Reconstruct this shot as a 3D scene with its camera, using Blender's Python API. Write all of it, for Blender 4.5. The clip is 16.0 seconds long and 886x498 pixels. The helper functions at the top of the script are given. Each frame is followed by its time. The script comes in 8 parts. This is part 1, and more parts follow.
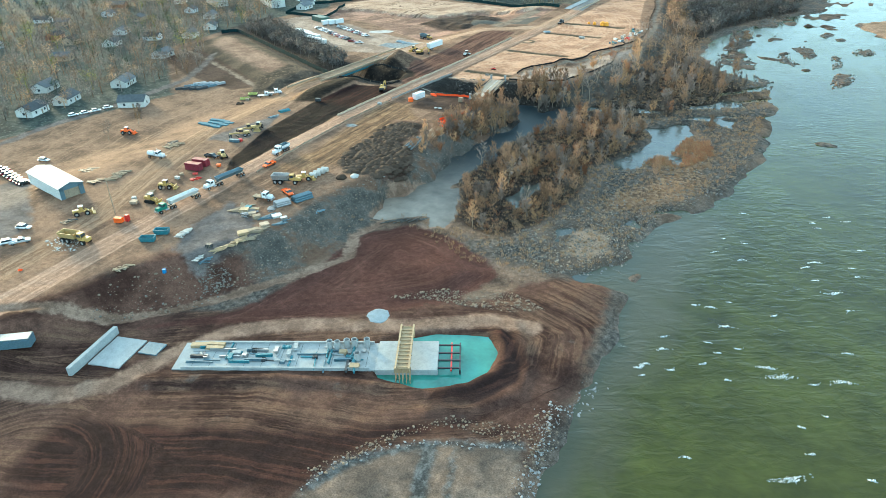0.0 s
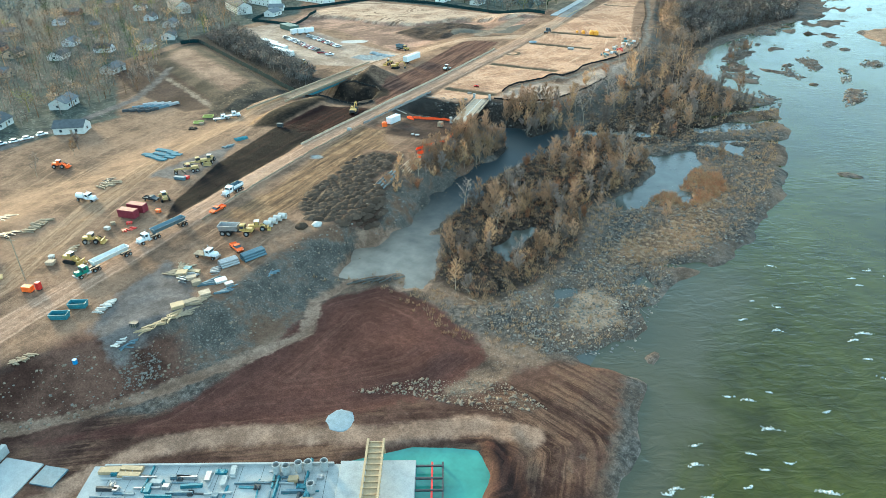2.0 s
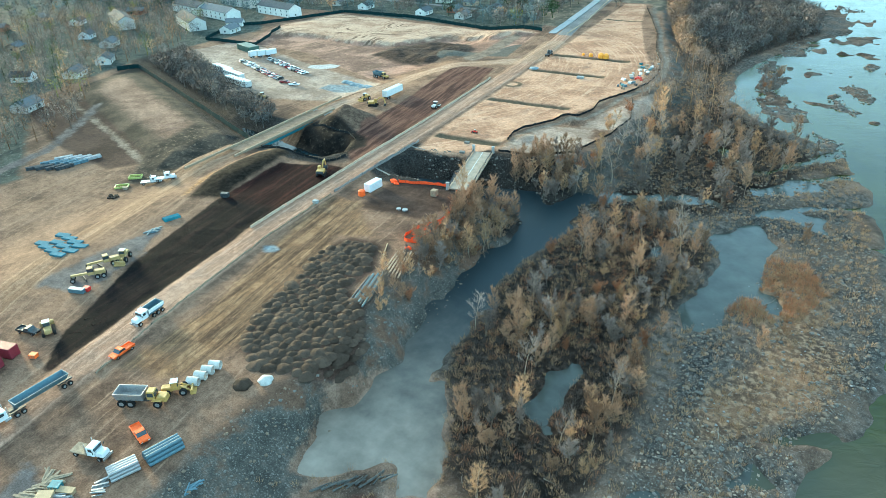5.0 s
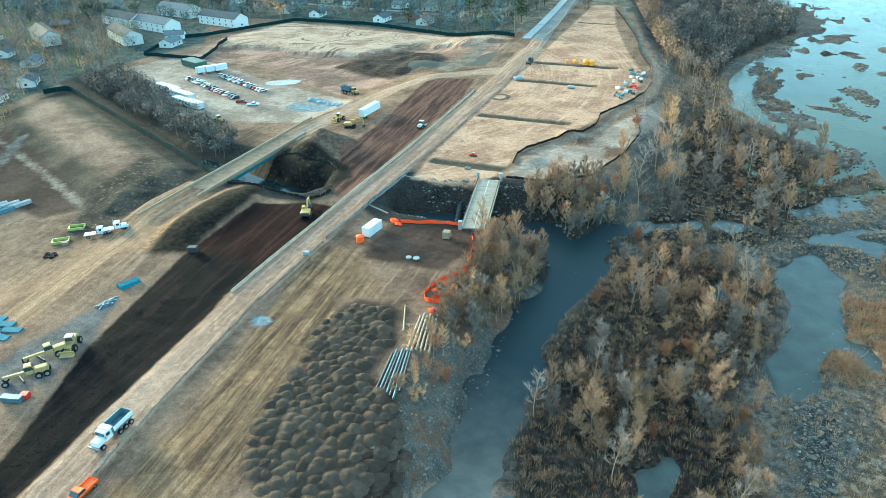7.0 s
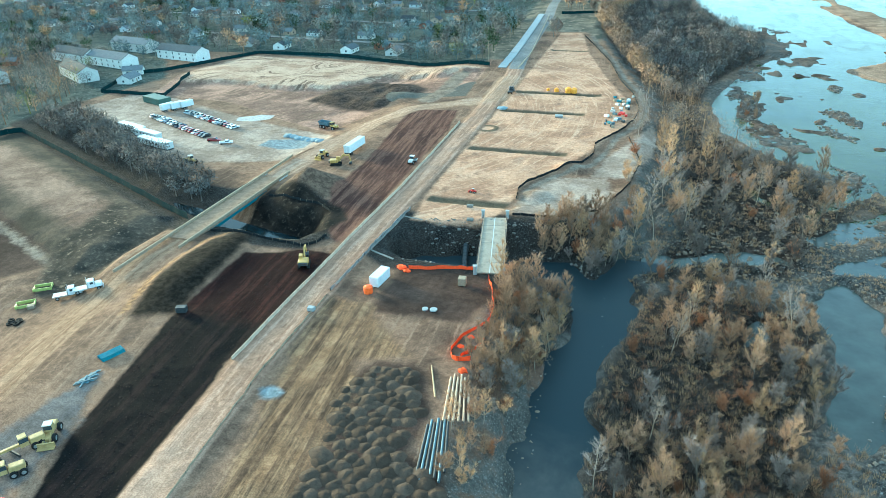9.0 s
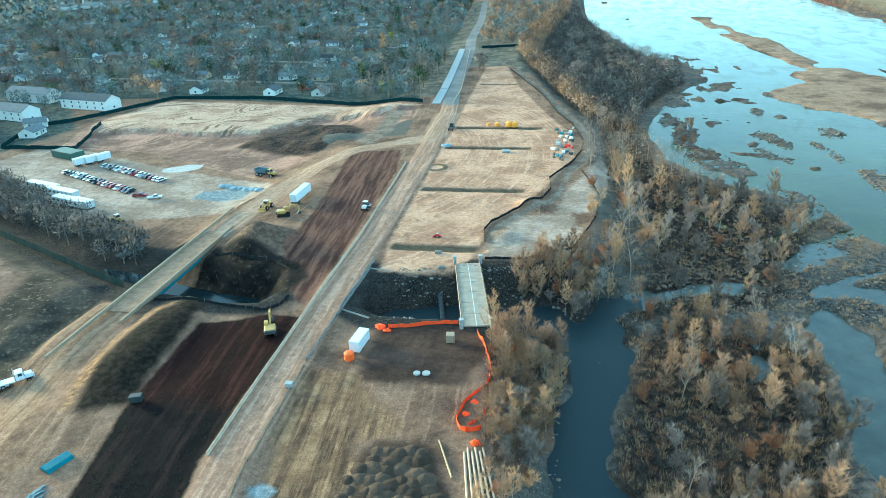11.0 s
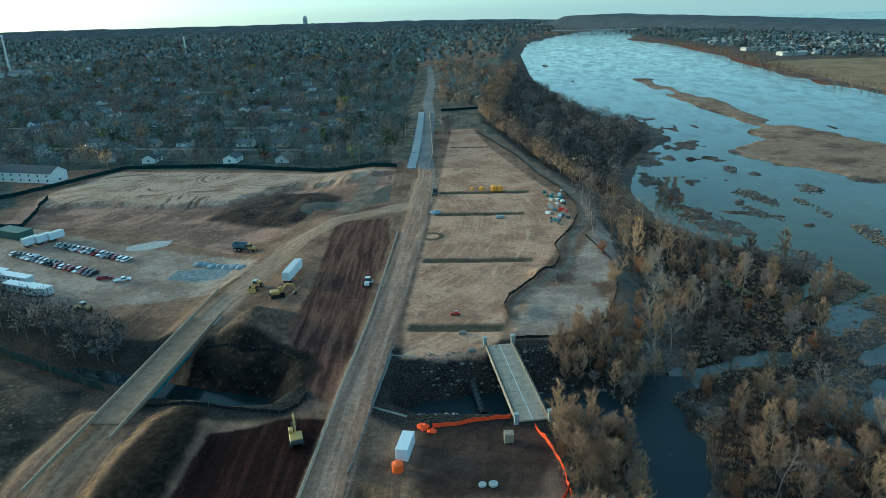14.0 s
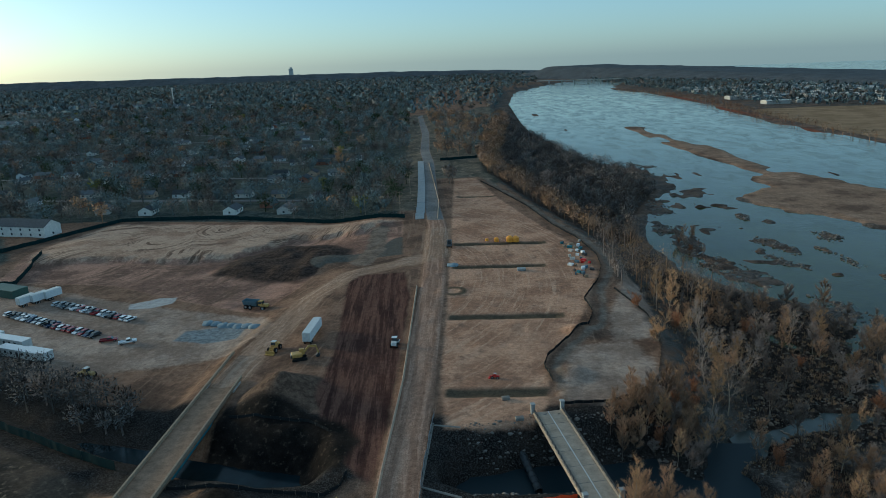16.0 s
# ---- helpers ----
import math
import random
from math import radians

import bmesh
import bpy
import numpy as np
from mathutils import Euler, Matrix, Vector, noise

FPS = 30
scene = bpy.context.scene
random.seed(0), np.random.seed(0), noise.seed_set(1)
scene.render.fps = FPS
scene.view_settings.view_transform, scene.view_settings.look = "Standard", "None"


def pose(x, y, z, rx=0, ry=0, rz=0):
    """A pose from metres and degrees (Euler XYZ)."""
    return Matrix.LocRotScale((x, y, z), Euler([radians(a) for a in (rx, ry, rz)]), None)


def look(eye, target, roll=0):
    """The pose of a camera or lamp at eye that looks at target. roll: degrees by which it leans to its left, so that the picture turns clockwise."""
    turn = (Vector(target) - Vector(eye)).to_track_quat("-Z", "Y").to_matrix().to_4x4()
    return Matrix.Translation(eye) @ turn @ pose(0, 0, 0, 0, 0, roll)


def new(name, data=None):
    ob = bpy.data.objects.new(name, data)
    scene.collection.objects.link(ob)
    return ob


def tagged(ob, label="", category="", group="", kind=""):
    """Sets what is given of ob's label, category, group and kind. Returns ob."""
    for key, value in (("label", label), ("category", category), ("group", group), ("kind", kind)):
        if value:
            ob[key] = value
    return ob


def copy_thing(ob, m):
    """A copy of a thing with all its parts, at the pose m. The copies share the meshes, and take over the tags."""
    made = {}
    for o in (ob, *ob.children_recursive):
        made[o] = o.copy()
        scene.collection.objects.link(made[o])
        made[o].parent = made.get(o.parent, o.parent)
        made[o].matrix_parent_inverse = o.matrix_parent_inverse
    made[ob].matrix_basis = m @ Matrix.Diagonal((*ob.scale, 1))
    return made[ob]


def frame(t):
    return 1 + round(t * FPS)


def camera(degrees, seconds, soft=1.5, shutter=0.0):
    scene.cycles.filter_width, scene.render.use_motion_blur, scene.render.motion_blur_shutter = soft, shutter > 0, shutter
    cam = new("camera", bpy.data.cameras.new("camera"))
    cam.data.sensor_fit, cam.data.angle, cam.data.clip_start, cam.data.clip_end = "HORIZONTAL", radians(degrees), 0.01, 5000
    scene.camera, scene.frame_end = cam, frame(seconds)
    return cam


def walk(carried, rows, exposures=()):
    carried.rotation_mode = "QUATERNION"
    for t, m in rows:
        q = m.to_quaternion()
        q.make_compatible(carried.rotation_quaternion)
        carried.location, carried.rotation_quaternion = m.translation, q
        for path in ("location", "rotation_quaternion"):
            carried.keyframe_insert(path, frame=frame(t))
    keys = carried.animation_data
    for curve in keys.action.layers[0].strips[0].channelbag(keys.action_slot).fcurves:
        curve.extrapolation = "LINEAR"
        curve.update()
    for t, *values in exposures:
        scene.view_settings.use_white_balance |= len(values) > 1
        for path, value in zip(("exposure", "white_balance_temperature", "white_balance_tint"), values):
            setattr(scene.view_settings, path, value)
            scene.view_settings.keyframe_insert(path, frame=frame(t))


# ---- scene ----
import functools

cam = camera(66.7, 16.0, soft=0.8)
PATH = [
    (0, (167.576, -174.644, 92.484), (166.638, -173.165, 91.517), -1.4),
    (0.5, (163.782, -167.805, 92.145), (162.851, -166.324, 91.176), -1.3),
    (1, (159.589, -159.877, 92.248), (158.668, -158.391, 91.276), -1.4),
    (1.5, (154.216, -150.906, 92.03), (153.311, -149.41, 91.059), -1.3),
    (2, (148.487, -141.046, 92.018), (147.594, -139.542, 91.047), -1.3),
    (2.5, (142.147, -130.462, 92.142), (141.26, -128.956, 91.171), -1.3),
    (3, (135.499, -120.132, 92.346), (134.62, -118.621, 91.375), -1.2),
    (3.5, (129.116, -109.601, 92.58), (128.242, -108.087, 91.608), -1.0),
    (4, (122.994, -99.576, 92.493), (122.122, -98.061, 91.521), -0.9),
    (6.5, (79.925, -61.533, 87.416), (79.211, -59.938, 86.443), -1.4),
    (7, (72.903, -57.987, 86.667), (72.217, -56.377, 85.699), -1.3),
    (7.5, (67.767, -55.235, 86.013), (67.086, -53.616, 85.056), -1.3),
    (8, (63.341, -53.209, 85.558), (62.673, -51.576, 84.617), -1.3),
    (8.5, (58.301, -51.044, 85.132), (57.669, -49.385, 84.21), -1.4),
    (9, (53.306, -48.748, 84.737), (52.729, -47.058, 83.835), -1.5),
    (11.5, (30.304, -36.903, 83.932), (29.999, -35.095, 83.133), -2.2),
    (12, (25.889, -34.444, 83.961), (25.62, -32.62, 83.186), -2.2),
    (12.5, (21.345, -31.763, 84.015), (21.107, -29.925, 83.264), -2.1),
    (13, (16.929, -29.822, 84.194), (16.719, -27.97, 83.468), -2.0),
    (13.5, (12.803, -26.959, 83.287), (12.614, -25.093, 82.593), -2.1),
    (14, (8.625, -24.441, 83.034), (8.454, -22.562, 82.368), -2.1),
    (14.5, (4.47, -22.07, 82.586), (4.308, -20.179, 81.952), -2.0),
    (15, (0.154, -19.521, 82.205), (0.001, -17.619, 81.603), -2.0),
    (15.5, (-4.197, -16.148, 82.115), (-4.335, -14.235, 81.547), -2.0),
    (16, (-6.632, -13.719, 82.694), (-6.753, -11.795, 82.159), -2.2),
]
walk(cam, [(t, look(eye, target, roll)) for t, eye, target, roll in PATH],
     [(0.0, 2.12, 5950, -18), (4.0, 2.12, 5650, -22), (7.0, 2.14, 5100, -30), (9.0, 2.17, 5050, -30), (12.0, 1.75, 4850, -31), (14.0, 0.62, 4700, -30), (16.0, -0.12, 5150, -15)])

# ---- light ----
SUN_AZ, SUN_EL = radians(-70), radians(9)      # from +y towards +x; low in the west
to_sun = Vector((math.sin(SUN_AZ) * math.cos(SUN_EL), math.cos(SUN_AZ) * math.cos(SUN_EL), math.sin(SUN_EL)))
world = bpy.data.worlds.new("sky")
scene.world = world
world.use_nodes = True
wn = world.node_tree.nodes
sky = wn.new("ShaderNodeTexSky")
sky.sky_type, sky.sun_disc = "NISHITA", False
sky.sun_elevation, sky.sun_rotation = SUN_EL, SUN_AZ
sky.air_density, sky.dust_density, sky.ozone_density = 0.7, 1.2, 1.5
wn["Background"].inputs["Strength"].default_value = 0.12
veil = wn.new("ShaderNodeMix")                 # thin high cloud over the whole sky
veil.data_type, veil.blend_type = "RGBA", "ADD"
veil.inputs[0].default_value = 1.0
veil.inputs[7].default_value = (1.66, 1.84, 2.06, 1)
world.node_tree.links.new(sky.outputs[0], veil.inputs[6])
world.node_tree.links.new(veil.outputs[2], wn["Background"].inputs["Color"])
sun = new("sun", bpy.data.lights.new("sun", "SUN"))
sun.data.energy, sun.data.angle, sun.data.color = 2.8, radians(12.0), (1.0, 0.68, 0.44)
sun.matrix_world = look((0, 0, 300), Vector((0, 0, 300)) - to_sun)

# ---- material helpers ----
def nd(nt, kind, **kw):
    n = nt.nodes.new(kind)
    for k, v in kw.items():
        n.inputs[k].default_value = v
    return n


def mat(name, col, rough=0.8, metal=0.0, vary=0.25, scale=2.0, bump=0.3, bump_scale=8.0, rand=0.0, spec=0.4, bump_dist=0.05):
    """A plain procedural surface: base colour with grain and stains at two scales, fine relief, and a change from piece to piece."""
    m = bpy.data.materials.new(name)
    m.use_nodes = True
    nt = m.node_tree
    bsdf = nt.nodes["Principled BSDF"]
    bsdf.inputs["Roughness"].default_value = rough
    bsdf.inputs["Metallic"].default_value = metal
    bsdf.inputs["Specular IOR Level"].default_value = min(spec, 0.08) if rough >= 0.8 else spec
    geo = nt.nodes.new("ShaderNodeNewGeometry")
    a = nd(nt, "ShaderNodeTexNoise", Scale=scale, Detail=6.0, Roughness=0.6)
    b = nd(nt, "ShaderNodeTexNoise", Scale=scale * 7.3, Detail=4.0, Roughness=0.65)
    nt.links.new(geo.outputs["Position"], a.inputs["Vector"])
    nt.links.new(geo.outputs["Position"], b.inputs["Vector"])
    add = nt.nodes.new("ShaderNodeMath")
    add.operation = "ADD"
    nt.links.new(a.outputs[0], add.inputs[0])
    nt.links.new(b.outputs[0], add.inputs[1])
    rng = nd(nt, "ShaderNodeMapRange")
    for i, v in ((1, 0.7), (2, 1.3), (3, 1 - vary), (4, 1 + vary)):
        rng.inputs[i].default_value = v
    nt.links.new(add.outputs[0], rng.inputs[0])
    value = rng.outputs[0]
    if rand:
        info = nt.nodes.new("ShaderNodeObjectInfo")
        r = nd(nt, "ShaderNodeMapRange")
        r.inputs[3].default_value, r.inputs[4].default_value = 1 - rand, 1 + rand
        nt.links.new(info.outputs["Random"], r.inputs[0])
        mul = nt.nodes.new("ShaderNodeMath")
        mul.operation = "MULTIPLY"
        nt.links.new(value, mul.inputs[0])
        nt.links.new(r.outputs[0], mul.inputs[1])
        value = mul.outputs[0]
    hsv = nd(nt, "ShaderNodeHueSaturation", Color=(*col, 1))
    nt.links.new(value, hsv.inputs["Value"])
    nt.links.new(hsv.outputs[0], bsdf.inputs["Base Color"])
    if bump:
        bn = nd(nt, "ShaderNodeTexNoise", Scale=bump_scale, Detail=5.0)
        nt.links.new(geo.outputs["Position"], bn.inputs["Vector"])
        bp = nd(nt, "ShaderNodeBump", Strength=bump, Distance=bump_dist)
        nt.links.new(bn.outputs[0], bp.inputs["Height"])
        nt.links.new(bp.outputs[0], bsdf.inputs["Normal"])
    return m


# ---- plan: outlines in metres ----
RIVER_WEST = [(147.5, -472), (139, -165), (133.5, -88.5), (131, -68.5), (131, -50.5), (130, -32), (126.5, -16.5), (124, -1), (118, 10.5), (122.5, 28.5),
              (131, 45), (135.5, 61.5), (139, 78), (140.5, 94.5), (140.5, 124), (135.5, 160.5), (135.5, 177), (131, 194.5), (127.5, 213.5), (112, 224),
              (88.5, 248), (78, 269), (76.5, 295), (74.5, 318.5), (79, 342), (86, 368), (104, 422.5), (126.5, 466), (124, 501.5), (112, 546.5),
              (95.5, 581.5), (85, 642), (65, 767), (53, 898), (45, 1121), (46, 1356), (88.5, 1931.5), (207.5, 2389.5), (389.5, 2832)]
RIVER_EAST = [(613.5, 2832), (425, 2242), (354, 1898.5), (408.5, 1548), (406, 1333.5), (368, 953.5), (369.5, 762.5), (380, 653.5), (425, 236), (495.5, -472)]
SANDBAR = [(140.5, 932), (178, 894.5), (185.5, 658.5), (200.5, 561.5), (187.5, 458), (158, 421.5), (159.5, 395.5), (180.5, 362.5), (206.5, 330.5), (253.5, 277.5),
           (307, 253.5), (354, 283), (283, 366), (243, 495.5), (223, 526.5), (224, 661), (194.5, 908.5)]
PLATEAU = [(-12, -472), (-9.5, -165), (-3.5, -132), (4.5, -108.5), (4.5, -89.5), (14, -71), (22.5, -53), (25, -38), (22.5, -14), (26, 6), (23.5, 39),
           (20, 71), (17.5, 91), (19, 113.5), (16.5, 132), (28.5, 139), (39, 144), (45, 159.5), (46, 179.5), (43.5, 224), (46, 253.5), (43.5, 289),
           (36.5, 324.5), (22.5, 377.5), (2.5, 466), (-9.5, 519), (-7, 613.5), (2.5, 755), (14, 944), (6, 1180), (12, 1416), (47, 1931.5), (165, 2389.5),
           (354, 2950), (-4700, 4700), (-4700, -472)]
CREEK_WEST = [(-248, 215), (-160.5, 167.5), (-120.5, 144), (-82.5, 137), (-60, 131), (-43.5, 127.5), (-38, 113.5), (-42.5, 104), (-54.5, 102.5), (-72, 107.5),
              (-85, 111), (-132, 134.5), (-248, 194.5)]
CREEK_EAST = [(-19, 126.5), (-7, 127.5), (4.5, 132), (14, 132), (35.5, 134.5), (49.5, 113.5), (35.5, 94.5), (14, 101.5), (-10.5, 100.5), (-19, 106)]
POND = [(38, -14), (34, 2.5), (38, 17.5), (50.5, 21), (58, 8.5), (63.5, -8.5), (58, -12), (53, -6), (45, -10.5)]
CHANNEL = [(40, 13), (35.5, 28), (33, 44), (34.5, 60), (33, 75), (37, 90), (38, 102), (33, 107), (12, 114.5), (-14, 111), (-15.5, 118), (23.5, 121.5), (41, 116), (44, 128),
           (50, 131), (51, 116), (51, 95), (47, 79), (45.5, 63), (47, 48), (45.5, 34), (47, 18)]
POOLS = [[(69, 19), (70, 31), (74, 41), (77, 42), (77.5, 31), (77, 18), (72, 17)], [(93.5, -2), (96, 3), (95.5, 8), (99.5, 12), (101, 9), (99, 4), (102.5, 2), (99.5, -1.5)],
         [(93, 63), (92, 78), (97, 100), (94, 113), (92, 120), (104, 132), (112, 119), (110, 112), (109, 93), (104, 82), (101, 70), (99, 64)],
         [(109, 79), (112, 90), (115, 78)], [(111, 19), (118, 23), (114, 27)], [(114, 33), (117, 36), (127, 40), (121, 35)], [(76, 94), (83, 117), (83, 100)],
         [(104, 139), (119, 140), (123, 147), (108, 146)], [(103, 158), (112, 163), (123, 172), (112, 177), (99, 160)],
         [(46, 124), (60, 131), (74, 138), (88, 142), (98, 134), (99, 140), (88, 147), (74, 145), (60, 138), (47, 132)], [(109, -16), (118, -4), (123, 3), (127, -11), (126, -16), (111, -21)]]
BASIN = [(90, -80), (84.9, -70), (93, -61.5), (104, -56), (108.5, -59.5), (109.5, -66), (108, -73), (100, -78)]
STREAM = [(45, -9.5), (41.5, -28.5), (49.5, -41.5), (42.5, -56.5), (32, -78), (16.5, -99), (-7, -118)]
ROAD_MID = [(22, -472), (8, -280), (0, -165), (-4.5, -112), (-9.5, -76.5), (-14, -33), (-19, 3.5), (-23.5, 53), (-25, 106), (-25, 153.5), (-26.5, 236), (-30.5, 325.5), (-38, 389.5),
            (-52, 560.5), (-61.5, 637), (-75.5, 826), (-111, 1156.5)]
HAUL_MID = [(2, -190), (-12, -141.5), (-28.5, -71), (-49.5, -29.5), (-67.5, 14), (-76.5, 53), (-81.5, 86), (-80, 109.5), (-79.5, 135.5), (-78, 163), (-74.5, 191), (-72, 222),
            (-61.5, 248), (-39, 264.5)]
DARK_STRIP = [(-22, -23), (-30.5, -12), (-36.5, 3), (-43.5, 20), (-52, 59), (-53, 92), (-39, 99), (-29.5, 99), (-28.5, 47), (-21, 3.5), (-16.5, -19)]
DARK_NORTH = [(-42.5, 118), (-50.5, 140.5), (-53, 177), (-61.5, 246.5), (-39, 249), (-34, 217), (-30.5, 131), (-30.5, 104)]
PARK_EAST = [(-27, 474.5), (-12, 478), (3.5, 396.5), (22.5, 325.5), (35.5, 285.5), (38, 244.5), (29.5, 210), (20, 181.5), (10.5, 164), (8.5, 138), (4.5, 130), (-7, 126.5),
             (-16.5, 126.5), (-19, 151), (-20, 210), (-22.5, 304.5), (-25, 390.5)]
SAND_EAST = [(12, 140.5), (16.5, 164), (21, 172.5), (36.5, 177), (40, 164), (40, 150), (33, 141.5), (22.5, 137)]
FIELD_WEST = [(-223, 259.5), (-240.5, 307), (-229, 373), (-97, 358.5), (-50.5, 345.5), (-43.5, 276), (-60, 270), (-75.5, 264.5), (-82.5, 236), (-89.5, 215),
              (-121.5, 229), (-166.5, 253.5)]
PARKING = [(-230, 265.5), (-178, 243), (-139, 226.5), (-86, 210), (-78, 194.5), (-85, 177), (-104, 172.5), (-143, 160.5), (-189, 179.5), (-242, 224)]
OLIVE = [(-231.5, 143), (-236, 183), (-94.5, 119), (-89.5, 92), (-99, 73), (-145, 93), (-215, 122.5)]
RED_WEDGE = [(26, -97), (41.5, -78), (45, -54.5), (43.5, -27), (53, -13), (71, -15.5), (86, -22.5), (93, -28.5), (89.5, -46), (74.5, -61.5), (58, -74.5)]
WOODS_WEST = [(-307, 377.5), (-236, 380), (-97, 364.5), (-54.5, 354), (-61.5, 507.5), (-78, 661), (-141.5, 1180), (-354, 4800), (-4700, 4800), (-4700, -472),
              (-389.5, -472), (-153.5, -71), (-139, 47), (-236, 118), (-253.5, 224), (-242, 295)]

SITE = [(-40, -240), (-1, -123), (16, -95), (40, -78), (71, -56), (95, -42), (106, -22), (122, -14), (131, -59), (131, -240)]
DARK_HEAP = [(-128, 264), (-126, 285), (-106, 312), (-84, 308), (-68, 288), (-66, 262), (-84, 248), (-105, 254)]
PALE_TOP = [(-225, 285), (-190, 292), (-160, 285), (-128, 290), (-104, 322), (-72, 320), (-52, 344), (-97, 357), (-229, 371), (-238, 307)]
RINGS = [(-150, 343, 14), (-198, 283, 22), (-120, 338, 9), (-176, 320, 12), (-136, 354, 6)]
PUDDLES = [[(-144, 223), (-146, 229), (-136, 236), (-130, 236), (-129, 229), (-135, 224)], [(-112, 192), (-111, 200), (-100, 204), (-90, 200), (-90, 192), (-100, 189)],
           [(-17, 41.6), (-14.5, 43), (-11.7, 41.5), (-12.5, 39.3), (-15, 38.9)]]
ISLETS = [(86, 1140, 17, 58), (102, 878, 7, 28), (253, 498, 5, 17), (161, 133, 6, 3), (104, 524, 16, 18), (137, 399, 3, 5), (149, 355, 3, 5), (130, 341, 4, 3), (139, 260, 4, 4)]
SHOALS = [[(87, 318), (97, 342), (100, 312), (96, 286), (86, 289)], [(87, 280), (103, 293), (108, 273), (114, 260), (117, 248), (106, 245), (94, 256)],
          [(99, 576), (125, 557), (132, 501), (129, 456), (102, 418), (89, 428)], [(94, 410), (109, 418), (106, 380), (91, 370)], [(84, 346), (96, 351), (94, 336), (85, 330)],
          [(119, 299), (125, 303), (129, 282), (135, 273), (132, 267), (122, 277)], [(125, 317), (133, 326), (138, 312), (141, 291), (135, 289), (129, 303)],
          [(138, 375), (145, 371), (141, 358), (136, 361)], [(161, 332), (170, 328), (173, 317), (162, 308), (159, 317)], [(149, 303), (154, 301), (157, 269), (152, 269)],
          [(155, 260), (165, 261), (165, 242), (156, 223), (154, 235)], [(116, 236), (128, 226), (129, 204), (118, 209)], [(116, 580), (132, 572), (142, 552), (124, 551)]]
TILLED = [(-8, 74), (16, 76), (20, 92), (12, 99), (-8, 96)]
BUMP_GROUND = [(-1.5, 45), (3.5, 55), (11, 55), (16.5, 43), (15.5, 32), (24, 28), (30, 18), (33, 8), (28, 3), (17, 0.5), (9, 6), (4, 16), (3, 32)]
SITE_TRACK = [(-6, -126), (20, -104), (42, -87), (64, -71), (86, -55), (104, -44), (118, -48), (122, -62), (114, -78), (96, -90), (70, -98), (40, -116), (0, -134)]
TRAIL = [(14, 139), (13, 160), (20, 175), (31, 190), (34, 205), (36, 225), (44, 245), (45, 270), (40, 302), (31, 330), (21, 376), (4, 434), (-4, 470)]
YARD_GRAVEL = [(0, -40), (14, -44), (24, -52), (22, -74), (10, -72), (2, -58)]
SHORE_SAND = [(97, -115), (99, -106), (105, -98), (112, -91.5), (121, -87), (128, -83), (131, -92), (133, -140), (133, -190), (112, -205), (96, -160)]
TRACK_NORTH = [(5, -135), (19, -128), (32, -123), (39.7, -114), (41, -106), (43, -97.7), (47, -87.3), (57, -77.4), (75.7, -66.5), (86, -61), (100, -50), (112, -47)]
TAN_SAND = [(104, -7), (102, 8), (106, 13), (112, 9), (116, 0), (111, -6)]
TAN_GRASS = [(103, 25), (103, 43), (111, 54), (113, 72), (104, 84), (110, 100), (120, 104), (126, 92), (124, 76), (130, 65), (124, 48), (115, 37)]
COBBLES = [(84, -18), (96, 0), (94, 20), (97, 44), (96, 62), (106, 66), (104, 44), (102, 26), (110, 20), (128, 44), (134, 60), (138, 90), (137, 128), (126, 158), (100, 156), (60, 150), (46, 138), (54, 118), (66, 130), (96, 128), (114, 124), (126, 104),
           (130, 84), (130, 68), (118, 50), (116, 14), (122, -6), (106, -20)]
BRAIDS = [[(128, 218), (118, 198), (108, 186), (100, 178)], [(136, 192), (124, 184), (112, 176)], [(139, 160), (127, 158), (114, 150), (104, 142)], [(141, 130), (129, 133), (118, 140)],
          [(100, 178), (92, 186), (84, 198)], [(112, 176), (106, 166), (103, 158)]]
WOODS_A = [(63, -2), (56, 12), (50, 24), (47, 34), (49, 48), (46.5, 62), (48, 78), (52, 92), (55, 108), (61, 120), (70, 126), (77, 116), (86, 112), (94, 110), (95, 92), (91, 75),
           (85, 60), (89, 48), (92, 34), (90, 18), (89, 7), (85, -4), (79, -8), (68, -5)]
WOODS_B = [(44, 134), (55, 120), (72, 126), (90, 130), (100, 150), (120, 195), (108, 218), (84, 244), (72, 268), (69, 312), (74, 354), (88, 392), (112, 450), (106, 519),
           (82, 590), (64, 708), (48, 826), (38, 1050), (18, 1050), (14, 944), (2, 755), (-6, 614), (-3, 519), (8, 466), (28, 378), (44, 326), (51, 290), (52, 254),
           (50, 224), (54, 180), (50, 160)]
SITE_DARK = [(41, -128), (48, -122.5), (62, -116), (83, -105), (95, -98), (103, -91), (116, -83), (114, -88), (103, -97), (98, -106), (97, -114.5), (85, -122), (73, -131.5), (62, -142), (46, -142)]
RIVER = RIVER_WEST + RIVER_EAST

# ---- ground ----
def sd(poly, x, y):
    """Signed distance to a closed outline, positive inside."""
    d = np.full(x.shape, 1e9)
    inside = np.zeros(x.shape, bool)
    for (ax, ay), (bx, by) in zip(poly, poly[1:] + poly[:1]):
        if (ax, ay) == (bx, by):
            continue
        ex, ey = bx - ax, by - ay
        t = np.clip(((x - ax) * ex + (y - ay) * ey) / (ex * ex + ey * ey), 0, 1)
        d = np.minimum(d, np.hypot(x - ax - t * ex, y - ay - t * ey))
        if ay != by:
            hit = ((ay > y) != (by > y)) & (x < (y - ay) * ex / ey + ax)
            inside ^= hit
    return np.where(inside, d, -d)


